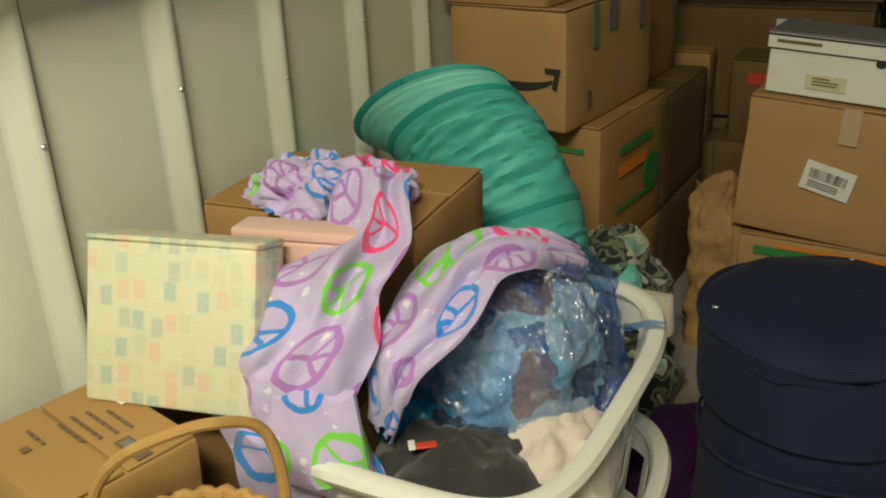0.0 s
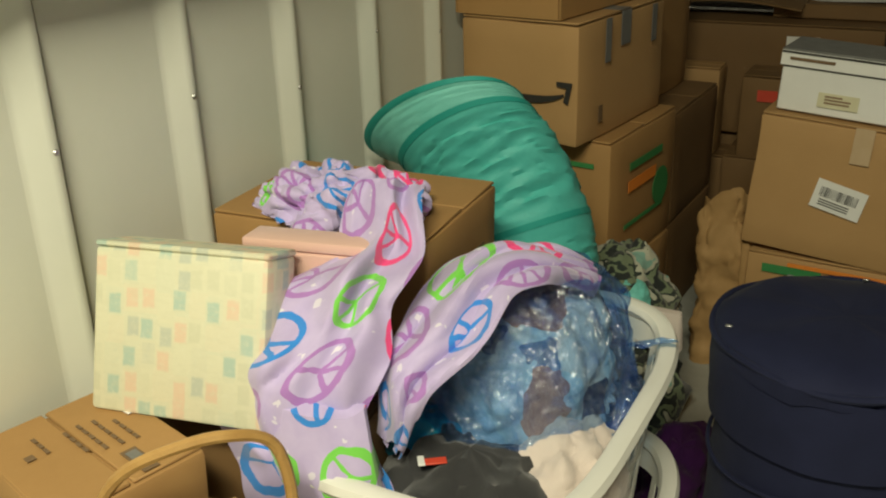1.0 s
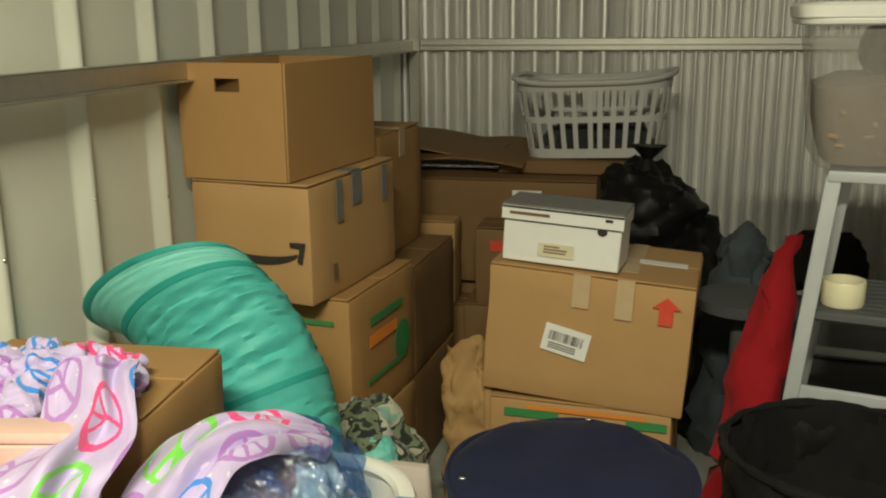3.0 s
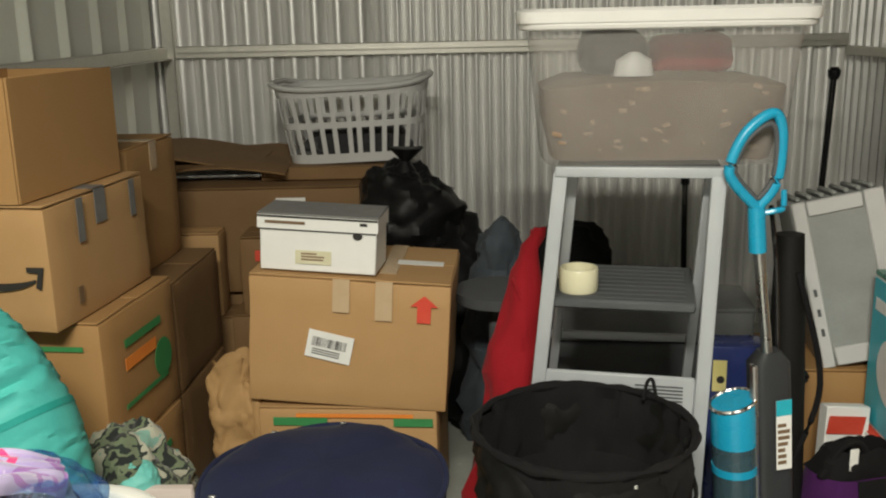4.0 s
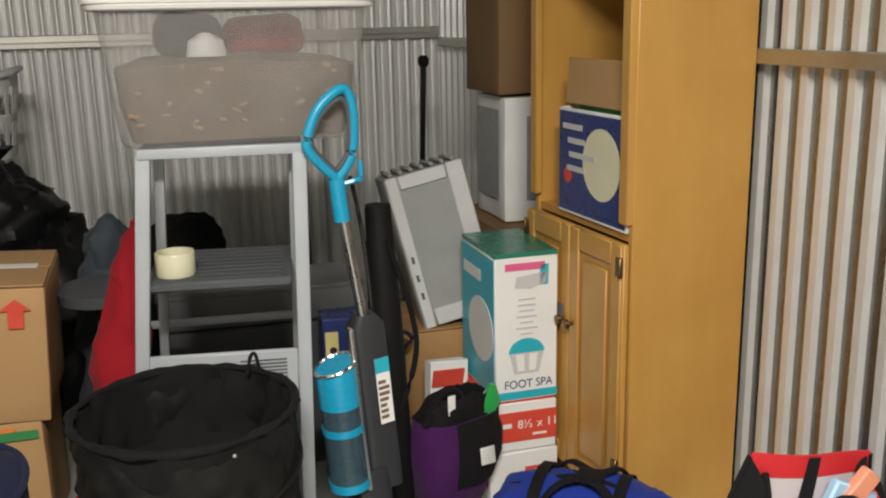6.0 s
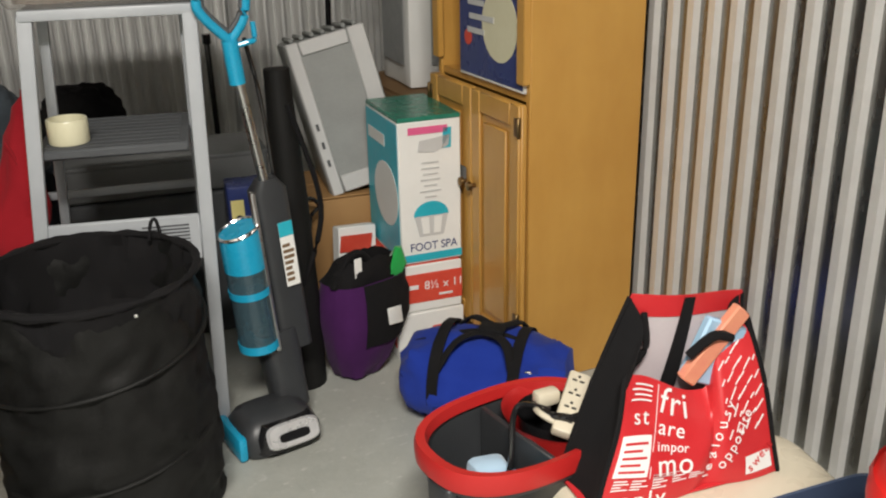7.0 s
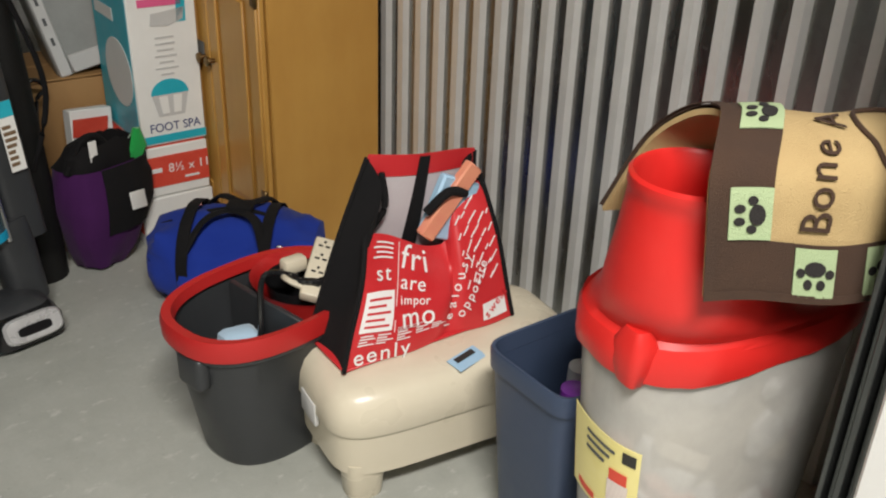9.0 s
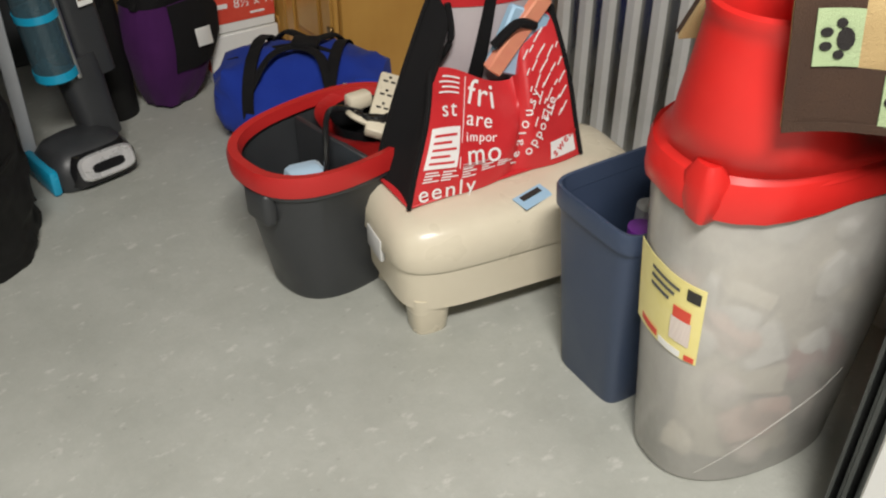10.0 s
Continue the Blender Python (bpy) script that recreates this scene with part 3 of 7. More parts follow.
def waved(x0, x1, p, deep, n=12):
    """Round-ribbed sheet: broad crests towards the room, narrower troughs."""
    bm = bmesh.new()
    count = int((x1 - x0) / p * n)
    low, high = [], []
    for i in range(count + 1):
        x = x0 + (x1 - x0) * i / count
        y = -deep * (0.5 + 0.5 * math.cos(2 * math.pi * (x - x0) / p)) ** 0.8
        low.append(bm.verts.new((x, y, 0)))
        high.append(bm.verts.new((x, y, ZC)))
    for i in range(count):
        bm.faces.new((low[i], low[i + 1], high[i + 1], high[i]))
    return bm


wall_back = setting("wall_back", block(XR - XL + 0.2, 0.04, ZC, 0, ((XL + XR) / 2, YB + 0.03, 0)), GALV_BACK, "galvanised corrugated steel back wall", "wall")
for x0, x1, p in ((XL, -0.41, 0.094), (-0.406, 0.95, 0.0535), (0.954, XR, 0.078)):
    part("corrugated_sheet", waved(x0, x1, p, 0.027), GALV_BACK, wall_back, m=pose(0, YB - 0.002, 0))
part("girt", merge(block(XR - XL - 0.02, 0.03, 0.05, 0.003, ((XL + XR) / 2, YB - 0.033, 1.188)), block(XR - XL - 0.02, 0.045, 0.006, 0, ((XL + XR) / 2, YB - 0.04, 1.212))), GIRT, wall_back, "galvanised steel channel")
part("corner_post", block(0.05, 0.05, ZC, 0.003, (XL + 0.06, YB - 0.045, 0)), GIRT, wall_back)

# the ribs' glint and the flats' shade are in their base colours
wall_right = setting("wall_right", block(0.04, YB - YF + 0.1, ZC, 0, (XR + 0.03, (YB + YF) / 2, 0)), GALV_RIGHT_SHADED, "bright galvanised ribbed steel partition wall", "wall")
part("flat_sheet", block(0.006, YB - YF - 0.06, ZC, 0, (XR, (YB + YF) / 2, 0)), GALV_RIGHT_SHADED, wall_right, smooth=False)
rib_me = None
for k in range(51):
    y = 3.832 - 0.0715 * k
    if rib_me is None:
        rib = part("rib", loft([[(0.002, -0.017, z), (-0.016, -0.0105, z), (-0.016, 0.0105, z), (0.002, 0.017, z)] for z in (0, ZC)]), GALV_RIB_LIT, wall_right, smooth=False, m=pose(XR - 0.003, y, 0))
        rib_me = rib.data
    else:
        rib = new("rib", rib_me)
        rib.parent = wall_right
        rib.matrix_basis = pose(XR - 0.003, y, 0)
part("girt", block(0.028, 2.9, 0.036, 0.003, (XR - 0.034, 2.35, 1.155)), GIRT, wall_right, "galvanised steel channel")

# unseen ceiling, added and kept dark so that less light bounces back
setting("ceiling", block(5, 5.2, 0.1, 0, (0, 2.6, ZC)), CEILING_LOW_BOUNCE, "unseen dark ceiling added over the unit to deepen shadows", "ceiling")

# front of the unit: pilasters either side of the roller door opening
setting("wall_front_left", block(0.6, 0.12, ZC, 0.004, (-1.62, 0.05, 0)), CORRIDOR_WHITE, "white painted pilaster beside the door opening", "wall")
front_wall = setting("wall_front_right", block(1.14, 0.06, ZC, 0.004, (1.49, 0.012, 0)), CORRIDOR_WHITE, "white painted pilaster beside the door opening", "wall")
for k, (x0, y0, w, d) in enumerate(((0.935, 0.0475, 0.04, 0.007), (0.950, 0.056, 0.05, 0.006), (0.938, 0.0665, 0.045, 0.009), (0.955, 0.0775, 0.05, 0.009), (0.945, 0.0885, 0.05, 0.007))):
    part("door_track", block(w, d, 2.45, 0.0015, (x0 + w / 2, y0, 0)), TRACK, front_wall, "dark steel roller door track")
part("jamb", block(0.50, 0.03, 2.45, 0.003, (1.225, 0.066, 0)), TRACK, front_wall)
setting("door_header", block(2.4, 0.12, 0.3, 0.004, (-0.1, 0.05, 2.45)), CORRIDOR_WHITE, "white header over the roller door opening", "wall")

# corridor behind the camera: unseen walls added to set bounce and reflections
setting("corridor_wall", block(9, 0.1, 2.75, 0, (0, -2.1, 0)), CORRIDOR_BOUNCE_GREY, "unseen grey corridor wall, added for its bounced light", "wall")
setting("corridor_end_left", block(0.1, 2.3, 2.75, 0, (-3.4, -1.0, 0)), CORRIDOR_BOUNCE_GREY, "unseen grey corridor end wall, added for its bounced light", "wall")
setting("corridor_end_right", block(0.1, 2.3, 2.75, 0, (3.4, -1.0, 0)), CORRIDOR_BOUNCE_GREY, "unseen grey corridor end wall, added for its bounced light", "wall")
setting("corridor_front_left", block(1.6, 0.1, 2.75, 0, (-2.73, 0.05, 0)), CORRIDOR_BOUNCE_GREY, "unseen grey corridor wall, added for its bounced light", "wall")
setting("corridor_front_right", block(1.4, 0.1, 2.75, 0, (2.76, 0.05, 0)), CORRIDOR_BOUNCE_GREY, "unseen grey corridor wall, added for its bounced light", "wall")
setting("corridor_ceiling", block(7, 2.2, 0.1, 0, (0, -1.0, 2.75)), CORRIDOR_BOUNCE_GREY, "unseen grey corridor ceiling, added for its bounced light", "ceiling")
lamp = thing("corridor_lamp", pose(-0.28, -0.85, 2.63), "long white ceiling lamp in the corridor", "lamp")
part("housing", block(1.1, 0.36, 0.12, 0.01), LID_WHITE, lamp)

# ---- cartons ----


def carton(name, m, w, d, h, mt, label, tape=None, flaps=True, sag=0.004, seed=1.0, tilt_lid=0.0, category="box"):
    """A closed cardboard box on its base centre, with its two top flaps, gap and tape."""
    t = thing(name, m, label, category)
    bm = block(w, d, h - 0.006, 0.006, segs=2)
    bmesh.ops.subdivide_edges(bm, edges=[e for e in bm.edges if e.calc_length() > 0.1], cuts=5, use_grid_fill=True)
    crumple(bm, sag, 5.0, seed)
    part("body", bm, mt, t)
    if flaps:
        fd = d / 2 - 0.003
        for s in (-1, 1):
            f = block(w - 0.006, fd, 0.005, 0.0015, (0, s * (fd / 2 + 0.0025), 0))
            part("flap", f, mt, t, m=pose(0, 0, h - 0.004, tilt_lid * s, 0, 0))
    if tape:
        part("tape", block(w + 0.003, 0.05, 0.0015, 0, (0, 0, h + 0.0015)), tape, t, "strip of packing tape")
        for s in (-1, 1):
            part("tape", block(0.0015, 0.05, 0.08, 0, (s * (w / 2 + 0.003), 0, h - 0.08)), tape, t)
    return t


rng = random.Random(4)

# moving boxes with green and orange print, stacked against the left wall


def print_panel(t, w, d, h, lower=False):
    quad(w * 0.8, 0.012, front(0, h * 0.82, -d / 2 - 0.006), "printed_band", GREEN_INK, t)
    quad(w * 0.3, 0.05, front(-w * 0.2, h * 0.62, -d / 2 - 0.006), "printed_band", ORANGE_INK, t)
    quad(w * 0.3, 0.04, front(-w * 0.2, h * 0.78, -d / 2 - 0.006), "printed_band", GREEN_INK, t)
    quad(w * 0.34, 0.1, front(-w * 0.15, h * 0.28, -d / 2 - 0.006), "printed_band", GREEN_INK, t)
    quad(d * 0.5, 0.02, right_side(0, h * 0.75, w / 2 + 0.006), "printed_band", GREEN_INK, t)
    quad(d * 0.42, 0.03, right_side(-0.02, h * 0.6, w / 2 + 0.006), "printed_band", ORANGE_INK, t)
    quad(d * 0.6, 0.012, right_side(0, h * 0.3, w / 2 + 0.006), "printed_band", GREEN_INK, t)
    disc(0.05, right_side(0.1, h * 0.45, w / 2 + 0.006), "printed_seal", GREEN_INK, t)


# tan boxes given the browner board, so their shade is in the colour
for z in (0.0, 0.341):
    b = carton("moving_box", pose(-1.118, 2.145, z, 0, 0, -7), 0.40, 0.40, 0.338, CARD, "tan moving box printed with green and orange bands, stacked", seed=z + 2)
    print_panel(b, 0.40, 0.40, 0.338)
# shade behind the front stack is put into these boxes' colour
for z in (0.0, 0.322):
    carton("moving_box", pose(-1.11, 2.60, z, 0, 0, -3), 0.42, 0.40, 0.32, CARD_SHADED, "brown moving box stacked behind others", seed=z + 5)
carton("moving_box", pose(-1.15, 2.60, 0.645, 0, 0, -4), 0.30, 0.36, 0.36, CARD, "brown box on top of a stack by the wall", TAPE_CLEAR, seed=7.1)

bB = carton("shipping_box", pose(-1.122, 2.090, 0.683, 0, 0, -8), 0.310, 0.46, 0.280, CARD_TAN, "tan shipping box with a curved black arrow print", TAPE_GREY, seed=3.3)
arc = [(0.115 * math.sin(a) + 0.03, -0.05 - 0.055 * math.cos(a)) for a in [(-0.95 + 1.9 * k / 14) for k in range(15)]]
band = [(x, y) for x, y in arc] + [(x, y + 0.006 + 0.012 * math.sin(math.pi * k / 14)) for k, (x, y) in reversed(list(enumerate(arc)))]
shape(band, front(0.0, 0.2, -0.237), "printed_curve", INK, bB)
shape([(0.10, -0.035), (0.14, -0.035), (0.13, -0.085), (0.118, -0.08), (0.125, -0.048), (0.10, -0.046)], front(0.005, 0.185, -0.237), "printed_arrow_head", INK, bB)
quad(0.028, 0.10, right_side(-0.1, 0.225, 0.162), "grey_tape_strip", TAPE_GREY, bB)
quad(0.028, 0.09, right_side(0.15, 0.23, 0.162), "grey_tape_strip", TAPE_GREY, bB)
quad(0.02, 0.04, right_side(-0.13, 0.06, 0.162), "printed_mark", GREY_INK, bB)

# banker-style box with a hand hole, open on top
bA = thing("file_box", pose(-1.153, 2.080, 0.967, 0, 0, -8), "brown cardboard file box with a hand hole, open on top", "box")
W_, D_, H_ = 0.275, 0.44, 0.262
for nm, w, d, x, y in (("side_panel", 0.006, D_, -W_ / 2, 0), ("side_panel", 0.006, D_, W_ / 2, 0), ("back_panel", W_ - 0.008, 0.006, 0, D_ / 2 - 0.003), ("base", W_ - 0.008, D_ - 0.012, 0, 0)):
    part(nm, block(w, d, 0.006 if nm == "base" else H_ - 0.002 * (nm == "back_panel"), 0.0015, (x, y, 0)), CARD, bA)
part("front_panel", merge(block(W_ - 0.008, 0.006, 0.197, 0, (0, -D_ / 2 + 0.003, 0)), block(W_ - 0.008, 0.006, 0.034, 0, (0, -D_ / 2 + 0.003, 0.227)),
     block(0.092, 0.006, 0.030, 0, (-0.0875, -D_ / 2 + 0.003, 0.197)), block(0.109, 0.006, 0.030, 0, (0.079, -D_ / 2 + 0.003, 0.197))), CARD, bA, smooth=False)
part("filler", crumple(block(W_ - 0.02, D_ - 0.02, 0.17, 0.01, (0, 0, 0.01)), 0.01, 12, 3), DARK_CLOTH, bA, "dark cloth inside")

# big carton with label and red arrow, on a printed moving box
low = carton("moving_box", pose(-0.410, 2.335, 0.0, 0, 0, -4), 0.46, 0.38, 0.372, CARD_TAN, "tan moving box with orange and green bands under a larger carton", seed=6.1)
quad(0.14, 0.022, front(-0.12, 0.335, -0.197), "printed_band", GREEN_INK, low)
quad(0.30, 0.010, front(0.02, 0.352, -0.197), "printed_band", ORANGE_INK, low)
quad(0.10, 0.022, front(0.17, 0.335, -0.197), "printed_band", GREEN_INK, low)
big = carton("shipping_carton", pose(-0.410, 2.32, 0.378, 0, 3.6, -4), 0.505, 0.36, 0.335, CARD_TAN, "large tan carton with barcode label and red arrow", seed=7.7)
F = -0.187
lab = quad(0.115, 0.072, front(-0.045, 0.158, F) @ pose(0, 0, 0, 0, 0, -10), "shipping_label", PAPER, big, "white barcode label")
for k in range(22):
    quad(rng.choice((0.0012, 0.002, 0.003)), 0.024, pose(-0.044 + 0.004 * k, 0.008, 0.002), "barcode_bar", INK, lab, thick=0.0006)
for k in range(3):
    quad(0.07, 0.0025, pose(-0.006, -0.012 - 0.006 * k, 0.002), "printed_line", INK, lab, thick=0.0006)
shape([(-0.017, -0.03), (0.017, -0.03), (0.017, 0.012), (0.034, 0.012), (0, 0.04), (-0.034, 0.012), (-0.017, 0.012)], front(0.188, 0.265, F), "red_arrow", RED_INK, big)
for x, ln in ((-0.018, 0.085), (0.088, 0.10)):
    quad(0.042, ln, front(x, 0.335 - ln / 2, F), "tape", TAPE_CLEAR, big, "strip of clear tape")
    quad(0.042, 0.3, top(x, 0.03, 0.3372), "tape", TAPE_CLEAR, big)
quad(0.12, 0.04, top(0.16, 0.0, 0.3375), "shipping_label", PAPER, big, "creased white label")

shoe = thing("shoebox", pose(-0.474, 2.235, 0.724, 0, 3.2, -6), "white shoebox with a dark lid top and yellowed sticker", "shoebox")
part("body", crumple(block(0.292, 0.145, 0.130, 0.003), 0.002, 9, 2), PAPER, shoe)
part("lid", merge(block(0.301, 0.003, 0.034, 0, (0, -0.0765, 0.107)), block(0.301, 0.003, 0.034, 0, (0, 0.0765, 0.107)),
     block(0.003, 0.150, 0.034, 0, (0.149, 0, 0.107)), block(0.003, 0.150, 0.034, 0, (-0.149, 0, 0.107))), PAPER, shoe, "white lid")
part("lid_top", crumple(block(0.301, 0.156, 0.006, 0.002, (0, 0, 0.141)), 0.002, 12, 5), TAPE_GREY, shoe, "dark grey lid top")
part("lid_edge", block(0.300, 0.0012, 0.005, 0, (0, -0.0786, 0.135)), INK, shoe)
quad(0.292, 0.004, front(0, 0.105, -0.0745), "lid_gap", INK, shoe)
disc(0.012, front(0.1, 0.098, -0.0752), "finger_hole", INK, shoe, ry=0.010)
quad(0.018, 0.007, front(0.115, 0.128, -0.0795), "printed_mark", INK, shoe)
quad(0.10, 0.007, front(-0.08, 0.124, -0.0795), "printed_line", GREY_INK, shoe)
stick = quad(0.09, 0.034, front(-0.01, 0.038, -0.0755), "sticker", CREAM_TAPE, shoe, "yellowed torn sticker")
bars(shoe, front(-0.01, 0.040, -0.0770), 0.06, 0.022, 3, TAN_CHIP, rng)

# crumpled kraft bag between the stacks
kb = thing("paper_bag", pose(-0.725, 2.27, 0), "crumpled brown kraft paper bag standing on the floor", "bag")
kraft = loft([oval(0.012 * math.sin(9 * z), 0, z, 0.070 + 0.010 * math.sin(11 * z), 0.075 - 0.05 * max(0.0, z - 0.36), 72, 4) for z in [0.009 * k for k in range(52)]], True, False)
for v in kraft.verts:
    if v.co.z > 0.36:
        v.co.z += 0.03 * math.sin(38 * v.co.x + 1.3) + 0.02 * math.sin(60 * v.co.y)
part("body", ridged(crumple(kraft, 0.014, 9, 4.2), 0.013, 16, 2.0, (1, 1, 0.5)), KRAFT, kb)
part("fold", crumple(block(0.012, 0.10, 0.30, 0.004, (0.062, -0.03, 0.10), 2), 0.012, 14, 2), KRAFT, kb)

# back row, most of its boxes coloured dark for the shade there
carton("flat_carton", pose(-0.83, 3.30, 0.42, 0, 0, 1), 0.74, 0.50, 0.365, CARD_SHADED, "wide brown carton on other boxes at the back wall", TAPE_CLEAR, seed=8.2)
carton("moving_box", pose(-1.04, 3.32, 0.0), 0.50, 0.46, 0.418, CARD_SHADED, "brown box under a wide carton, shade in its colour", seed=9.1)
carton("moving_box", pose(-0.58, 3.34, 0.0), 0.40, 0.46, 0.418, CARD_SHADED, "brown box under a wide carton, shade in its colour", seed=9.7)
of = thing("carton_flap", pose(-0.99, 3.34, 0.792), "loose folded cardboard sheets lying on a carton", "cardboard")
part("sheet", sheet(lambda u, v: (-0.22 + 0.5 * u, -0.26 + 0.5 * v, 0.03 + 0.03 * math.sin(3 * u) + 0.02 * v + 0.008 * math.sin(9 * u * v)), 10, 10, 0.006), CARD_SHADED, of)
part("sheet", sheet(lambda u, v: (-0.25 + 0.42 * u, -0.22 + 0.46 * v, 0.075 + 0.02 * math.sin(4 * u + 1) + 0.01 * v), 10, 10, 0.006), CARD_SHADED, of)
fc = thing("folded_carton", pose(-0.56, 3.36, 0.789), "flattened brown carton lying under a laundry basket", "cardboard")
part("sheet", crumple(block(0.50, 0.40, 0.046, 0.004), 0.004, 9, 2), CARD_SHADED, fc)
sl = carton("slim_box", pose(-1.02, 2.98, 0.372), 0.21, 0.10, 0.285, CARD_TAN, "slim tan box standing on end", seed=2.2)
carton("shaded_box", pose(-1.0, 3.0, 0.0), 0.30, 0.14, 0.37, CARD_SHADED, "cardboard box under a slim tan one, colour darkened for shade", seed=2.9)
rb = carton("small_carton", pose(-0.72, 2.93, 0.40), 0.22, 0.16, 0.26, CARD_SHADED, "brown carton with a red printed mark, colour darkened for shade", seed=3.9)
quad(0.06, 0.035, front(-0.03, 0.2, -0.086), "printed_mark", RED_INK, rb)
carton("shaded_box", pose(-0.72, 2.95, 0.0), 0.30, 0.2, 0.40, CARD_SHADED, "cardboard box under a small carton, colour darkened for shade", seed=4.9)
quad(0.1, 0.07, pose(-0.63, 3.047, 0.72, 90, 0, 0), "paper_patch", PAPER, bpy.data.objects["flat_carton"]).matrix_world = pose(-0.69, 3.044, 0.715, 90, 0, 0)

# pale grey laundry basket at the back


def slotted_basket(name, m, w, d, h, mt, label, taper=0.86, slots=11, rows=2, bar_w=0.0085):
    """A laundry basket: solid bands, upright bars between them, a rolled rim and a base."""
    t = thing(name, m, label, "laundry basket")

    def at(a, z, out=0.0, dip=0.0):
        k = taper + (1 - taper) * z / h
        c, s = math.cos(a), math.sin(a)
        return Vector(((w / 2 * k + out) * math.copysign(abs(c) ** 0.5, c), (d / 2 * k + out) * math.copysign(abs(s) ** 0.5, s), z + dip * (abs(c) ** 2)))
    n = 72
    ang = [2 * math.pi * i / n for i in range(n)]

    def hoop(name, z0, z1, out0=0.0, th=0.004, dip=0.0):
        rings = [[at(a, z0, out0, dip) for a in ang], [at(a, z1, out0, dip) for a in ang], [at(a, z1, out0 - th, dip) for a in ang], [at(a, z0, out0 - th, dip) for a in ang]]
        part(name, loft(rings + [rings[0]], False, False), mt, t)
    hoop("lower_band", 0.0, 0.12 * h)
    for r in range(1, rows):
        hoop("middle_band", h * (0.12 + 0.74 * r / rows) - 0.010, h * (0.12 + 0.74 * r / rows) + 0.012)
    hoop("upper_band", h * 0.86, h * 0.985)
    part("rim", tube([at(a, h, 0.006, 0.0) + Vector((0, 0, 0.012 * math.cos(2 * a))) for a in ang], 0.018 if w > 0.6 else 0.013, 8, True, 0.8), mt, t, "rolled rim")
    per = []
    for i in range(720):
        per.append(at(2 * math.pi * i / 720, h * 0.4))
    ln = [0.0]
    for a, b in zip(per, per[1:] + per[:1]):
        ln.append(ln[-1] + (b - a).length)
    count = int(ln[-1] / (w / slots))
    for k in range(count):
        target = ln[-1] * k / count
        i = next(j for j, v in enumerate(ln) if v >= target)
        a = 2 * math.pi * i / 720
        along = (at(a + 0.01, h * 0.4) - at(a - 0.01, h * 0.4)).normalized()
        inward = Vector((-along.y, along.x, 0))
        rings = []
        for z in (0.004, h * 0.88):
            p = at(a, z, -0.001)
            rings.append([p - along * bar_w, p + along * bar_w, p + along * bar_w + inward * 0.003, p - along * bar_w + inward * 0.003])
        part("bar", loft(rings), mt, t, smooth=False)
    part("base", loft([[at(a, 0.002, -0.004) for a in ang], [at(a, 0.006, -0.004) for a in ang]]), mt, t)
    return t


gb = slotted_basket("laundry_basket", pose(-0.487, 3.38, 0.842, 0, -2.0, -1.5), 0.55, 0.40, 0.272, BASKET_GREY, "pale grey slotted plastic laundry basket on a carton", taper=0.85, slots=13)
# Added dark mound standing in for the shaded inside of the empty basket.
part("clothes", heap(0, 0, 0.01, 0.20, 0.14, 0.11, 0.03, 9, 2.0), DARK_CLOTH, thing("clothes_pile", pose(-0.487, 3.38, 0.850), "added dark mound for the shaded inside of an empty basket", "clothes"))

# black refuse bags
for nm, x, y, z, rx, ry, h, s in (("a", -0.20, 3.05, 0.0, 0.25, 0.26, 0.72, 1.0), ("b", -0.30, 2.97, 0.60, 0.17, 0.16, 0.27, 3.0), ("c", 0.05, 3.0, 0.0, 0.22, 0.25, 0.5, 6.0)):
    g = thing("refuse_bag", pose(x, y, z), "black plastic refuse bag, filled and slumped", "bag", "black bags at the back")
    part("sack", heap(0, 0, 0, rx, ry, h, 0.055, 6, s), BLACK_BAG, g)
    if nm != "c":
        part("knot", crumple(loft([oval(0, 0, h - 0.03, 0.05, 0.05, 16), oval(0, 0, h + 0.01, 0.018, 0.018, 16), oval(0.01, 0, h + 0.05, 0.05, 0.04, 16)]), 0.02, 20, s), BLACK_BAG, g)
jk = thing("dark_jacket", pose(0.02, 2.78, 0.0), "dark blue-grey jacket heaped on bags", "clothes")
part("cloth", heap(0, 0, 0.0, 0.13, 0.13, 0.70, 0.05, 7, 4.0), GREY_CLOTH, jk)
part("collar", heap(0.20, -0.02, 0.55, 0.13, 0.1, 0.155, 0.02, 11, 8.0), BLACK_CLOTH, jk)
st = thing("grey_seat_pad", pose(-0.02, 2.42, 0.0), "dark grey round stool standing behind the ladder", "stool")
part("board", loft([oval(0, 0, 0.57, 0.12, 0.12), oval(0, 0, 0.60, 0.125, 0.125)]), TREAD, st)
part("leg", tube([(0, 0, 0), (0, 0, 0.58)], 0.03), TREAD, st)
rd = thing("folded_chair_bag", pose(0, 0, 0), "red canvas bag of a folded chair leaning", "bag")
part("sleeve", crumple(tube(smooth_path([(-0.085, 2.0, 0.02), (-0.045, 2.07, 0.3), (0.01, 2.15, 0.55), (0.07, 2.28, 0.80)], 8), [0.112 + 0.012 * math.sin(0.5 * k) - 0.0036 * k for k in range(25)], 32, False, 0.6), 0.028, 10, 1.5), RED_CLOTH, rd)
part("drawstring", tube(smooth_path([(0.0, 2.16, 0.70), (0.02, 2.15, 0.64), (0.01, 2.12, 0.58)]), 0.004, 6), RED_CLOTH, rd)

# ---- left foreground ----
carton("shipping_box", pose(-1.204, 0.567, 0.0, 0, 0, -15), 0.24, 0.20, 0.334, CARD, "brown carton under another on the floor", seed=1.4)
LBW, LBD = 0.24, 0.20
lb = carton("printed_carton", pose(-1.204, 0.567, 0.336, 0, 0, -15), LBW, LBD, 0.274, CARD, "brown carton with faded printed lines and a white label", seed=5.5)
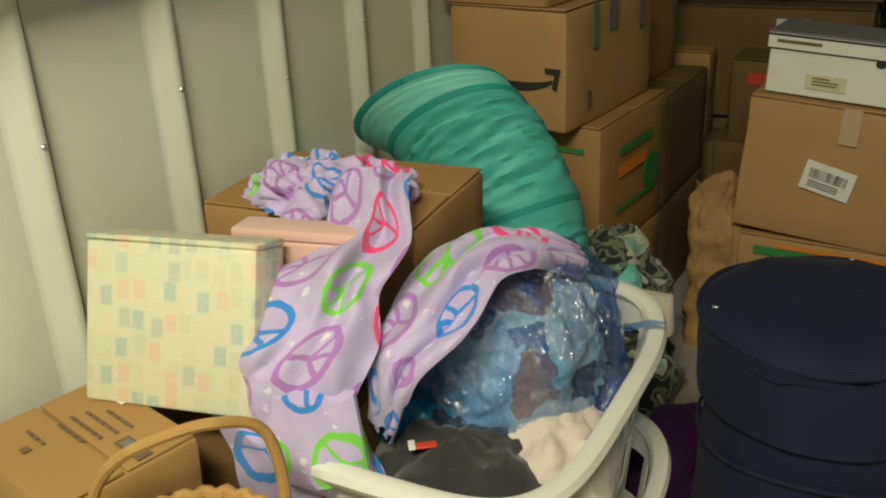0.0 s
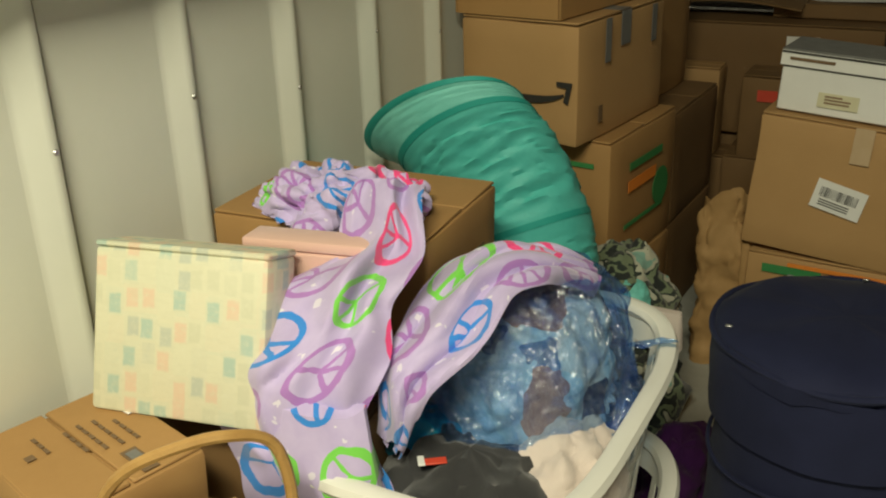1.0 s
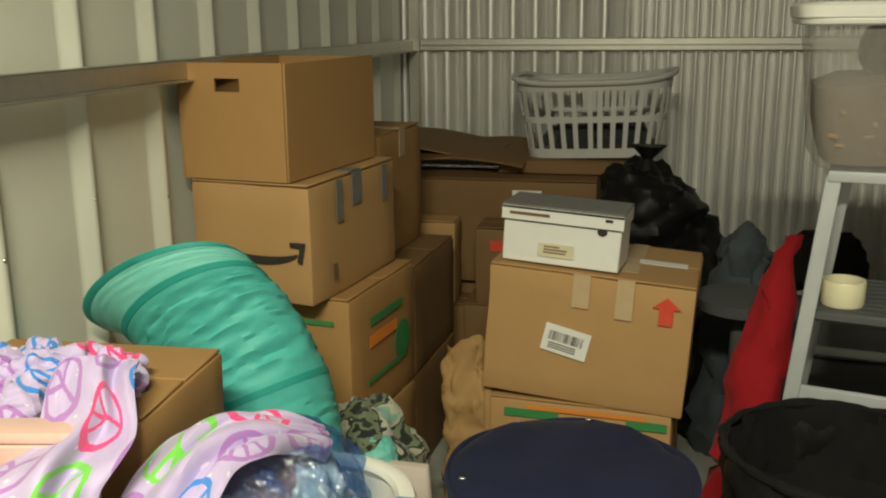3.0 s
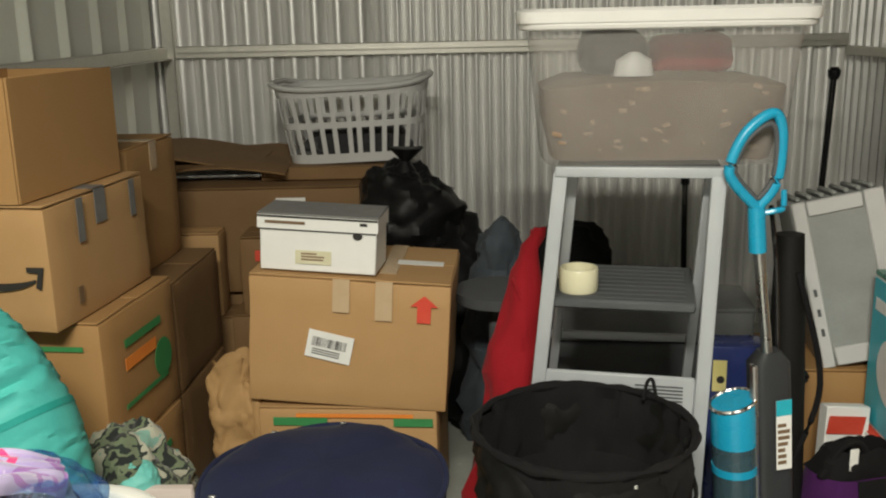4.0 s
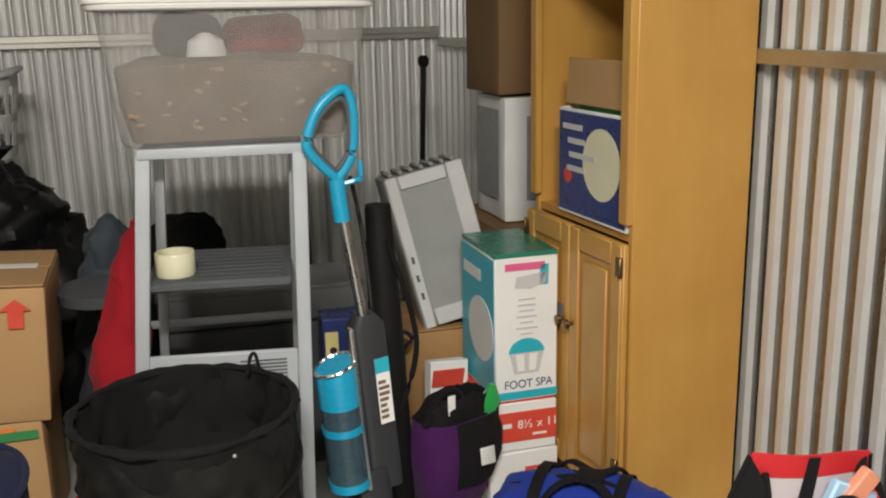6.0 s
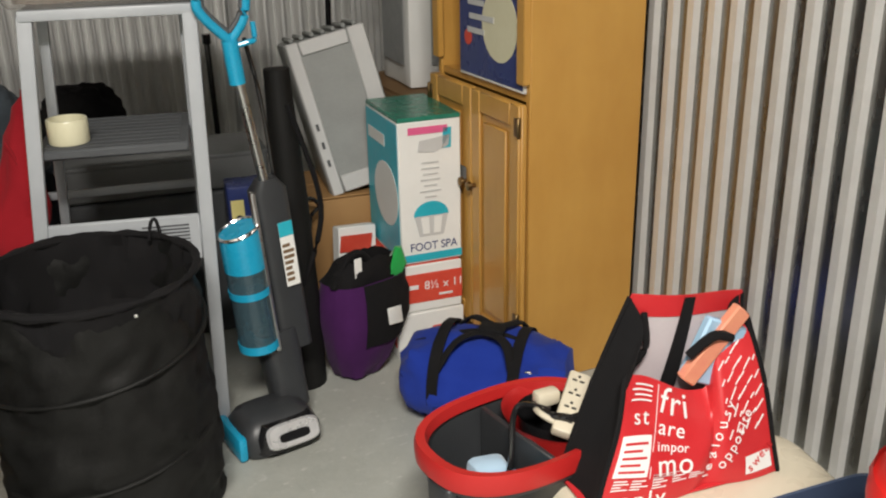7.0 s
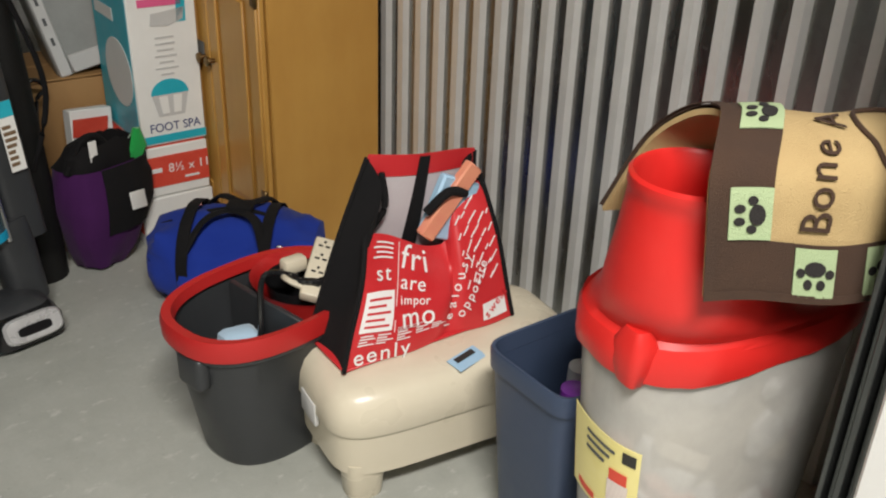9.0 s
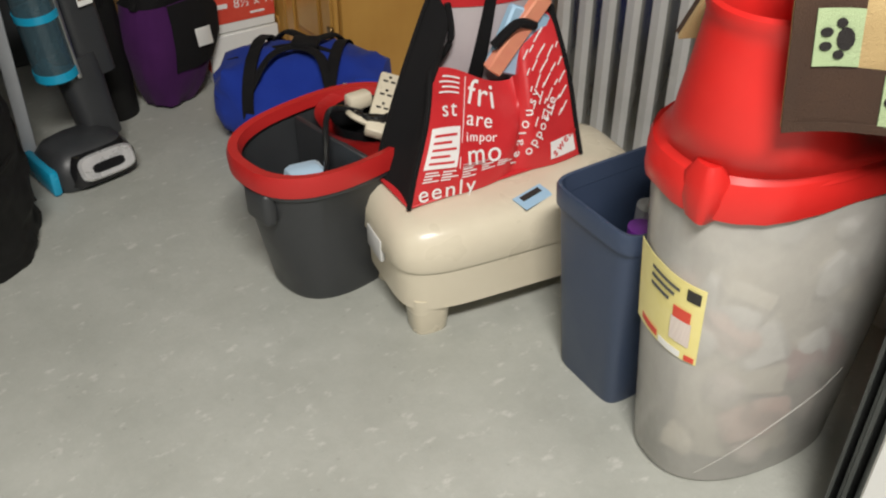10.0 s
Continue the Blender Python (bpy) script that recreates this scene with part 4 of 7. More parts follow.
for k, (w, x, y) in enumerate(((0.075, 0.012, 0.055), (0.085, -0.003, 0.035), (0.090, -0.006, 0.015), (0.070, -0.012, -0.005), (0.060, -0.035, -0.040), (0.022, -0.020, -0.062))):
    for j in range(max(1, int(w / 0.017))):
        quad(0.013, 0.0055 if k < 5 else 0.012, top(x - w / 2 + 0.017 * j + 0.008, y, 0.2775, 0), "printed_line", GREY_INK, lb, thick=0.0006)
quad(0.058, 0.024, top(-0.050, 0.085, 0.2775, 4), "shipping_label", PAPER, lb, "white address label with plain bars")
quad(0.040, 0.003, top(-0.055, 0.082, 0.2790, 4), "printed_line", GREY_INK, lb, thick=0.0006)
quad(0.014, 0.014, top(-0.030, 0.087, 0.2790, 4), "printed_mark", INK, lb, thick=0.0006)
quad(0.060, 0.022, top(0.085, 0.030, 0.2775, 0), "printed_panel", GREY_INK, lb, thick=0.0006)
quad(0.040, 0.015, top(0.082, 0.030, 0.2783, 0), "printed_panel", TAPE_GREY, lb, thick=0.0006)
for k, z in enumerate((0.215, 0.200)):
    quad(0.08 - 0.02 * k, 0.006, right_side(0.01, z, LBW / 2 + 0.0045), "printed_line", GREY_INK, lb)
quad(0.045, 0.06, front(0.03, 0.14, -LBD / 2 - 0.0055), "printed_panel", GREY_INK, lb)

px = thing("wrapped_box", pose(-1.137, 0.662, 0.614, 0, 0, 12) @ pose(0, 0, 0, -18), "cream box printed with mint and peach patches, on a carton", "box")
part("body", crumple(block(0.258, 0.085, 0.226, 0.006, (0, 0.0425, 0), 2), 0.003, 8, 1), PATCH, px)
part("lid", crumple(block(0.260, 0.087, 0.009, 0.003, (0, 0.0425, 0.226)), 0.002, 9, 2), PATCH, px)
pk = thing("peach_folder_box", pose(-1.040, 0.872, 0.592, 0, 0, 12) @ pose(0, 0, 0, -4), "peach card box behind a patterned one", "box")
part("body", block(0.20, 0.055, 0.205, 0.004), PINK_CLOTH, pk)
part("lid", block(0.204, 0.059, 0.016, 0.004, (0, 0, 0.206), 2), PINK_CLOTH, pk)
carton("shipping_box", pose(-1.10, 0.835, 0.0, 0, 0, 8), 0.34, 0.17, 0.585, CARD_SHADED, "tall brown carton on the floor under small boxes", seed=0.6)
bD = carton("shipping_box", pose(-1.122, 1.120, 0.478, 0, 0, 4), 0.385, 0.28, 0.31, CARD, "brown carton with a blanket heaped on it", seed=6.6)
carton("shipping_box", pose(-1.12, 1.13, 0.0, 0, 0, 2), 0.37, 0.27, 0.475, CARD_SHADED, "brown carton under another by the wall", seed=6.9)
quad(0.06, 0.03, top(-0.05, 0.09, 0.315), "printed_mark", GREY_INK, bD)
bars(bD, right_side(0.04, 0.2, 0.1975), 0.07, 0.07, 3, GREY_INK, rng)

wk = thing("wicker_basket", pose(-0.935, 0.475, 0.0), "honey wicker basket with a hooped cane handle", "basket")


def wicker_r(z):
    return 0.72 + 0.28 * z / 0.58


for k in range(38):
    z = 0.012 + 0.0152 * k
    part("cane", tube([((0.098 + 0.005 * math.cos(22 * a + k * math.pi)) * wicker_r(z) * math.cos(a), (0.10 + 0.005 * math.cos(22 * a + k * math.pi)) * wicker_r(z) * math.sin(a), z) for a in [2 * math.pi * i / 44 for i in range(66)]], 0.0074, 6, True), WICKER, wk)
for k in range(22):
    a = 2 * math.pi * k / 22
    part("stake", tube([(0.098 * wicker_r(z) * math.cos(a), 0.10 * wicker_r(z) * math.sin(a), z) for z in (0.0, 0.3, 0.585)], 0.005, 6), WICKER, wk)
part("rim", tube([((0.10 + 0.003 * math.sin(24 * a)) * math.cos(a), (0.102 + 0.003 * math.sin(24 * a)) * math.sin(a), 0.590 + 0.002 * math.sin(24 * a + 1)) for a in [2 * math.pi * i / 90 for i in range(90)]], 0.0095, 8, True), WICKER, wk, "plaited rim")
part("handle", tube(smooth_path([(-0.100, -0.025, 0.50), (-0.118, -0.025, 0.60), (-0.114, -0.022, 0.645), (-0.085, -0.012, 0.69), (-0.040, 0.008, 0.720), (0.010, 0.052, 0.730), (0.04, 0.10, 0.70), (0.055, 0.105, 0.62), (0.06, 0.08, 0.52)]), 0.0072, 8), WICKER, wk, "curved cane handle")

# white laundry baskets, one nested on the other, filled with clothes
for z, nm in ((0.0, "empty white plastic laundry basket under another"), (0.262, "white plastic laundry basket heaped with clothes and a blue bag")):
    slotted_basket("laundry_basket", pose(-0.825 + (0.02 if z == 0 else 0), 1.03, z, 0, 0, 90), 0.66, 0.42, 0.285, BASKET_WHITE, nm, slots=12, rows=2)
cl = thing("clothes_pile", pose(-0.82, 0.92, 0.275), "charcoal and pale clothes heaped in a basket", "clothes")
part("cloth", heap(0.03, -0.06, 0.0, 0.165, 0.2, 0.27, 0.03, 9, 1.0), DARK_CLOTH, cl, "charcoal knit")
part("cloth", heap(0.14, 0.03, 0.12, 0.08, 0.13, 0.155, 0.02, 12, 5.0), PALE_CLOTH, cl, "pale pink towel")
part("cloth", heap(-0.06, 0.0, 0.1, 0.08, 0.08, 0.17, 0.02, 15, 2.0), TURQ, cl, "teal scrap")
part("tag", block(0.034, 0.014, 0.003, 0.001), RED_INK, cl, m=pose(0.0, -0.11, 0.272, 0, 0, 35))
part("tag", block(0.010, 0.022, 0.003, 0.001), PAPER, cl, m=pose(-0.016, -0.118, 0.2725, 0, 0, 35))

bag = thing("blue_plastic_bag", pose(-0.805, 1.095, 0.50), "translucent blue plastic bag stuffed with clothes", "bag")
part("clothing", ridged(heap(0, 0, 0.0, 0.138, 0.190, 0.190, 0.016, 7, 2.5, 60, 110), 0.014, 11, 6.0), MIXED_CLOTH, bag, "light blue and navy garments")
part("film", ridged(heap(0, 0, -0.005, 0.172, 0.228, 0.232, 0.018, 7, 2.5, 70, 130), 0.009, 8, 3.0), BLUE_FILM, bag, "crinkled translucent blue film")
part("gathered_edge", crumple(tube([(0.165 * math.cos(a), 0.222 * math.sin(a), 0.01 + 0.012 * math.sin(7 * a)) for a in [2 * math.pi * i / 50 for i in range(50)]], 0.014, 8, True), 0.012, 22, 2), BLUE_FILM, bag)
part("tie_end", crumple(loft([oval(0.135, 0.13, 0.055, 0.02, 0.008, 12), oval(0.17, 0.14, 0.066, 0.008, 0.006, 12), oval(0.19, 0.145, 0.07, 0.016, 0.005, 12)]), 0.004, 30, 1), BLUE_FILM, bag)
b2 = thing("blue_plastic_bag", pose(-1.0, 1.26, 0.45), "small blue plastic bag tucked behind the blanket", "bag")
part("film", heap(0, 0, 0, 0.12, 0.12, 0.22, 0.03, 10, 9), BLUE_FILM, b2)
part("clothing", heap(0, 0, 0, 0.10, 0.10, 0.19, 0.02, 10, 3), BLUE_CLOTH, b2)

# lavender fleece with peace signs, draped from the carton over the basket
fl = thing("fleece_blanket", pose(0, 0, 0), "lavender fleece blanket with coloured peace signs, draped", "blanket")


def wrinkle(p, amp, sc, seed):
    return Vector(p) + Vector((noise.noise(Vector(p) * sc + Vector((seed, 0, 0))), noise.noise(Vector(p) * sc + Vector((0, seed, 0))), noise.noise(Vector(p) * sc + Vector((0, 0, seed))))) * amp


def ribbon(name, spine, across, nu, nv, uv, amp, seed, arch=0.03, pleat=0.0):
    """Cloth along a spine, as wide as across (vectors at the spine's points)."""
    sp = smooth_path(spine, 8)
    ac = smooth_path(across, 8)

    def f(u, v):
        x = u * (len(sp) - 1)
        i = min(int(x), len(sp) - 2)
        k = x - i
        c, w = sp[i].lerp(sp[i + 1], k), ac[i].lerp(ac[i + 1], k)
        bulge = arch * math.cos((v - 0.5) * math.pi)
        fold = 0.009 * math.sin(11 * v + 5 * u + seed) + 0.006 * math.sin(23 * v - 9 * u) + 0.012 * (abs(noise.noise(Vector((5 * u + seed, 3.2 * v, seed)))) * 2 - 0.5) + pleat * (abs(math.sin(2.5 * math.pi * v + 1.2 * math.sin(2.5 * u))) - 0.5)
        return wrinkle(c + w * (v - 0.5) + Vector((0.45, -0.6, 0.65)) * (bulge + fold), amp, 9.0, seed)
    return part(name, sheet(f, nu, nv, 0.005, uv), PEACE, fl)


heap_bm = ridged(heap(-1.112, 1.045, 0.788, 0.155, 0.085, 0.062, 0.030, 8.5, 2.0, 70, 140), 0.020, 15, 4.0, (0.7, 1.3, 1.3))
lay = heap_bm.loops.layers.uv.new("UVMap")
for fc in heap_bm.faces:
    for lp in fc.loops:
        lp[lay].uv = (lp.vert.co.x * 12 + lp.vert.co.z * 4 + 3, lp.vert.co.y * 9 + lp.vert.co.z * 9 + 5)
part("folded_end", heap_bm, PEACE, fl)
ribbon("long_drape", [(-0.990, 1.010, 0.850), (-0.968, 0.940, 0.825), (-0.958, 0.855, 0.780), (-0.970, 0.784, 0.735), (-0.985, 0.735, 0.680), (-0.985, 0.722, 0.600), (-0.970, 0.735, 0.520), (-0.975, 0.750, 0.400)],
       [(0.100, 0.045, 0.000), (0.120, 0.060, 0.020), (0.165, 0.070, 0.030), (0.200, 0.070, 0.030), (0.225, 0.070, 0.020), (0.215, 0.060, 0.000), (0.200, 0.060, 0.000), (0.200, 0.060, 0.000)], 110, 48, (5.3, 2.2), 0.026, 2.0, 0.035, 0.010)
ribbon("second_fold", [(-0.735, 1.190, 0.690), (-0.778, 1.095, 0.735), (-0.817, 1.015, 0.750), (-0.838, 0.915, 0.735), (-0.850, 0.832, 0.690), (-0.868, 0.803, 0.630), (-0.887, 0.808, 0.560)],
       [(-0.030, 0.050, 0.020), (-0.070, 0.080, 0.010), (-0.125, 0.085, 0.000), (-0.150, 0.060, 0.000), (-0.120, 0.050, 0.000), (-0.080, 0.040, 0.000), (-0.050, 0.030, 0.000)], 90, 44, (4.6, 1.9), 0.018, 5.0, 0.022, 0.020)
kn_bm = crumple(loft([oval(-0.956, 0.742, 0.66, 0.02, 0.02, 24), oval(-0.956, 0.742, 0.65, 0.07, 0.045, 24), oval(-0.946, 0.727, 0.60, 0.08, 0.055, 24), oval(-0.926, 0.727, 0.54, 0.07, 0.05, 24), oval(-0.916, 0.732, 0.50, 0.02, 0.02, 24)]), 0.02, 14, 3)
lay = kn_bm.loops.layers.uv.new("UVMap")
for fc in kn_bm.faces:
    for lp in fc.loops:
        lp[lay].uv = (lp.vert.co.x * 9.5 + lp.vert.co.y * 5, lp.vert.co.z * 9.5)
part("bunched_end", kn_bm, PEACE, fl)

# teal pop-up hamper, collapsed and leaning
th = thing("popup_hamper", pose(0, 0, 0), "teal nylon pop-up hamper, slumped over and leaning", "hamper")
# its hoops from the floor to the mouth: centre, half width and half depth (towards the door)
HOOPS = [((-0.96, 1.57, 0.02), (0.135, 0.0, 0.0), (0.0, -0.135, 0.0)),
         ((-0.965, 1.565, 0.25), (0.133, 0.0, 0.02), (0.0, -0.132, 0.02)),
         ((-0.98, 1.56, 0.458), (0.134, 0.0, 0.046), (0.0, -0.130, 0.02)),
         ((-1.006, 1.56, 0.575), (0.130, 0.0, 0.066), (-0.01, -0.130, 0.03)),
         ((-1.056, 1.54, 0.687), (0.126, 0.0, 0.102), (-0.02, -0.125, 0.045)),
         ((-1.100, 1.50, 0.778), (0.124, 0.0, 0.088), (-0.025, -0.120, 0.058)),
         ((-1.142, 1.48, 0.815), (0.146, 0.0, 0.086), (-0.03, -0.115, 0.070))]
HC, HA, HB = (smooth_path([h[i] for h in HOOPS], 20) for i in range(3))


def hoop_at(i, k=1.0, n=96):
    return [HC[i] + HA[i] * k * math.cos(a) + HB[i] * k * math.sin(a) for a in [2 * math.pi * j / n for j in range(n)]]


def nylon(i0, i1, depth, name, mt):
    """A sleeve between two hoops, slack and creased round its girth."""
    rings = []
    for i in range(i0, i1 + 1):
        f = (i - i0) / (i1 - i0)
        ring = hoop_at(i)
        for k, p in enumerate(ring):
            a = 2 * math.pi * k / len(ring)
            n1 = noise.noise(Vector((1.1 * math.cos(a), 1.1 * math.sin(a), i * 0.26)))
            n2 = noise.noise(Vector((2.2 * math.cos(a) + 7, 2.2 * math.sin(a), i * 0.5)))
            fold = (1 - 2 * abs(n1)) * 0.8 + (1 - 2 * abs(n2)) * 0.5 - 0.9
            edge = min(1.0, 6 * f, 6 * (1 - f))
            p += (p - HC[i]).normalized() * (depth * fold * edge - depth * 0.5 * math.sin(math.pi * f))
        rings.append(ring)
    part(name, loft(rings, i0 == 0, False), mt, th)


nylon(0, 60, 0.007, "lower_skin", TEAL_NYLON)
nylon(60, 100, 0.011, "gathered_skin", TEAL_NYLON)
nylon(100, 120, 0.003, "mesh_top", TEAL_MESH)
for i in (0, 60, 100, 120):
    band_ring = loft([hoop_at(i, k, 64) for k in (1.0, 1.014)] + [[p + (HC[min(i + 3, 120)] - HC[max(i - 3, 0)]).normalized() * 0.014 for p in hoop_at(i, 1.012, 64)], [p + (HC[min(i + 3, 120)] - HC[max(i - 3, 0)]).normalized() * 0.014 for p in hoop_at(i, 0.995, 64)]], False, False)
    part("hoop", band_ring, TEAL_BAND, th, "dark teal bound hoop")
part("lining", loft([hoop_at(120, 0.97), hoop_at(104, 0.93)], False, True), TEAL_BAND, th)

cm = thing("camouflage_blanket", pose(-0.871, 1.97, 0.0), "camouflage print blanket bundled on the floor", "blanket")
part("cloth", heap(0, -0.10, 0.0, 0.12, 0.12, 0.425, 0.05, 9, 3.3), CAMO, cm)
part("folded_edge", crumple(block(0.20, 0.03, 0.10, 0.01, (0.06, -0.21, 0.265), 2), 0.012, 12, 2), PALE_CLOTH, cm, "pale folded edge")
part("mint_scrap", heap(0.03, -0.18, 0.345, 0.05, 0.045, 0.06, 0.01, 14, 2), TEAL_MESH, cm)
pc = thing("purple_garment", pose(-0.66, 1.60, 0.0), "dark purple garment dropped on the floor", "clothes")
part("cloth", heap(0, 0, 0, 0.10, 0.20, 0.13, 0.03, 10, 1.2), PURPLE_CLOTH, pc)

# ---- middle of the unit ----
nh = thing("laundry_hamper", pose(-0.362, 1.305, 0.0), "round navy fabric laundry hamper with a zipped lid", "hamper")
part("body", crumple(loft([oval(0, 0, z, 0.192 + 0.006 * math.sin(5 * z), 0.192, 48) for z in [0.03 * k for k in range(18)]], True, False), 0.008, 7, 1), NAVY_CLOTH, nh)
part("skirt", crumple(loft([oval(0, 0, z, r, r, 56) for z, r in ((0.47, 0.206), (0.50, 0.207), (0.53, 0.207), (0.56, 0.208), (0.595, 0.208))], False, False), 0.006, 9, 2), NAVY_CLOTH, nh)
part("lid", crumple(loft([oval(0, 0, z, r, r, 56) for z, r in ((0.585, 0.209), (0.607, 0.210), (0.618, 0.202), (0.63, 0.17), (0.635, 0.12), (0.637, 0.06), (0.637, 0.004))]), 0.010, 8, 4), NAVY_CLOTH, nh)
part("piping", tube([(0.210 * math.cos(a), 0.210 * math.sin(a), 0.609 + 0.003 * math.sin(5 * a)) for a in [2 * math.pi * k / 60 for k in range(60)]], 0.006, 8, True), NAVY_CLOTH, nh)
part("seam", tube([(0.200 * math.cos(a), 0.200 * math.sin(a), 0.40 + 0.008 * math.sin(3 * a)) for a in [2 * math.pi * k / 60 for k in range(60)]], 0.004, 6, True), NAVY_CLOTH, nh)
for a in (1.5, 2.2, 3.6):
    part("zip_pull", block(0.012, 0.006, 0.004, 0.001, (0.19 * math.cos(a), 0.19 * math.sin(a), 0.622)), STEEL, nh, "metal zip pull")

for ob in nh.children:
    ob.matrix_basis = Matrix.Diagonal((0.94, 0.96, 1.0, 1)) @ ob.matrix_basis

bh = thing("popup_hamper", pose(0.10, 1.60, 0.0), "black nylon pop-up hamper with a spiral wire, open", "hamper")
part("skin", crumple(loft([oval(0, 0, z, 0.203 + 0.009 * abs(math.sin(7 * z)), 0.203 + 0.009 * abs(math.sin(7 * z)), 90) for z in [0.014 * k for k in range(41)]], True, False), 0.017, 11, 5), BLACK_NYLON, bh)
part("lining", crumple(loft([oval(0, 0, z, r, r, 80) for z, r in ((0.56, 0.206), (0.535, 0.200), (0.50, 0.195), (0.46, 0.19), (0.42, 0.185), (0.39, 0.15), (0.38, 0.08), (0.375, 0.01))], False, True), 0.03, 10, 3), BLACK_CLOTH, bh)
part("spiral_wire", tube([(0.214 * math.cos(a), 0.214 * math.sin(a), 0.05 + 0.5 * a / 15.7) for a in [15.7 * k / 110 for k in range(111)]], 0.0045, 6), BLACK_NYLON, bh)
part("rim", crumple(tube([(0.210 * math.cos(a), 0.210 * math.sin(a), 0.56) for a in [2 * math.pi * k / 90 for k in range(90)]], 0.008, 8, True), 0.006, 16, 2), BLACK_CLOTH, bh)
part("loop", tube(smooth_path([(0.14, 0.13, 0.555), (0.15, 0.14, 0.59), (0.16, 0.135, 0.595), (0.165, 0.125, 0.56)]), 0.004, 6), BLACK_CLOTH, bh)
part("eyelet", block(0.007, 0.004, 0.007, 0.001, (0.06, -0.208, 0.535)), STEEL, bh)

# step ladder
ld = thing("step_ladder", pose(0, 0, 0), "grey steel step ladder with dark rubber treads", "ladder")


def bar_between(a, b, w, d):
    a, b = Vector(a), Vector(b)
    z = (b - a).normalized()
    y = Vector((0.18, 1, 0)).normalized()
    x = y.cross(z).normalized()
    y = z.cross(x)
    bm = bmesh.new()
    c = [(-w / 2, -d / 2), (w / 2, -d / 2), (w / 2, d / 2), (-w / 2, d / 2)]
    v0 = [bm.verts.new(a + x * i + y * j) for i, j in c]
    v1 = [bm.verts.new(b + x * i + y * j) for i, j in c]
    bm.faces.new(v0[::-1])
    bm.faces.new(v1)
    for i in range(4):
        bm.faces.new((v0[i], v0[(i + 1) % 4], v1[(i + 1) % 4], v1[i]))
    bmesh.ops.bevel(bm, geom=bm.edges[:], offset=0.004, segments=2, affect="EDGES", profile=0.5)
    return bm


TL, TR = Vector((0.078, 1.825, 1.02)), Vector((0.384, 1.765, 1.02))
FL, FR = Vector((-0.01, 1.90, 0.0)), Vector((0.364, 1.80, 0.0))
BL, BR = Vector((0.09, 2.36, 0.0)), Vector((0.45, 2.30, 0.0))
part("front_leg", bar_between(FL, TL, 0.03, 0.022), LADDER_GREY, ld)
part("front_leg", bar_between(FR, TR, 0.03, 0.022), LADDER_GREY, ld)
part("back_leg", bar_between(BL, TL + Vector((0.035, 0.06, 0)), 0.022, 0.018), LADDER_GREY, ld)
part("back_leg", bar_between(BR, TR + Vector((0.0, 0.06, 0)), 0.022, 0.018), LADDER_GREY, ld)
part("top_rail", bar_between(TL + Vector((-0.012, 0, 0.0)), TR + Vector((0.012, 0, 0.0)), 0.022, 0.026), LADDER_GREY, ld)
part("top_platform", block(0.33, 0.26, 0.02, 0.006, (0, 0, 0)), TREAD, ld, "dark platform", m=pose(0.255, 1.93, 1.012, 0, 0, -11))


def tread(z, depth, w):
    k = z / 1.02
    a, b = FL.lerp(TL, k), FR.lerp(TR, k)
    c = (a + b) / 2
    m = pose(c.x + 0.02, c.y + depth / 2 + 0.005, z, 0, 0, math.degrees(math.atan2(b.y - a.y, b.x - a.x)))
    st = part("tread", block((b - a).length - 0.02, depth, 0.022, 0.005), TREAD, ld, "dark ribbed rubber tread", m=m)
    for i in range(9):
        part("groove", block((b - a).length - 0.06, 0.006, 0.002, 0.0005, (0, -depth / 2 + 0.02 + i * (depth - 0.04) / 8, 0.022)), TREAD, st)


tread(0.72, 0.30, 0.3)
tread(0.47, 0.22, 0.3)
k_ = 0.53 / 1.02
a_, b_ = FL.lerp(TL, k_), FR.lerp(TR, k_)
skm = pose((a_.x + b_.x) / 2, (a_.y + b_.y) / 2 - 0.002, 0.475, 0, 0, math.degrees(math.atan2(b_.y - a_.y, b_.x - a_.x)))
sk = part("step_front", block((b_ - a_).length - 0.03, 0.012, 0.105, 0.004), LADDER_GREY, ld, "grey pressed step front", m=skm)
for i in range(9):
    part("slot_line", block(0.10, 0.002, 0.003, 0, (0.085, -0.007, 0.018 + 0.008 * i)), TREAD, sk)
part("brace", bar_between((0.07, 2.18, 0.55), (0.43, 2.12, 0.55), 0.02, 0.012), LADDER_GREY, ld)
gc = thing("grey_storage_case", pose(0.40, 2.50, 0.0, 0, 0, -6), "dark grey plastic storage case standing behind the ladder", "case")
part("body", block(0.56, 0.22, 0.44, 0.012, segs=3), TREAD, gc)
part("lid", block(0.57, 0.235, 0.105, 0.012, (0, 0, 0.445), 3), CASE_GREY, gc, "grey lid")
part("lid_lip", block(0.575, 0.24, 0.014, 0.004, (0, 0, 0.535), 2), CASE_GREY, gc)
nb = carton("game_box", pose(0.590, 2.255, 0.0, 0, 0, -8), 0.14, 0.10, 0.50, NAVY_INK, "navy printed box with a yellow patch behind the vacuum", seed=2.4, flaps=False)
quad(0.035, 0.085, front(-0.045, 0.415, -0.054), "printed_panel", YELLOW_INK, nb)
disc(0.010, front(-0.042, 0.405, -0.0555), "printed_spot", INK, nb)
tp = thing("tape_roll", pose(0.128, 1.905, 0.743), "roll of cream packing tape on a ladder step", "tape")
part("roll", loft([oval(0, 0, z, r, r, 40) for z, r in ((0, 0.037), (0, 0.041), (0.003, 0.0425), (0.049, 0.0425), (0.052, 0.041), (0.052, 0.037), (0, 0.037))], False, False), CREAM_TAPE, tp)

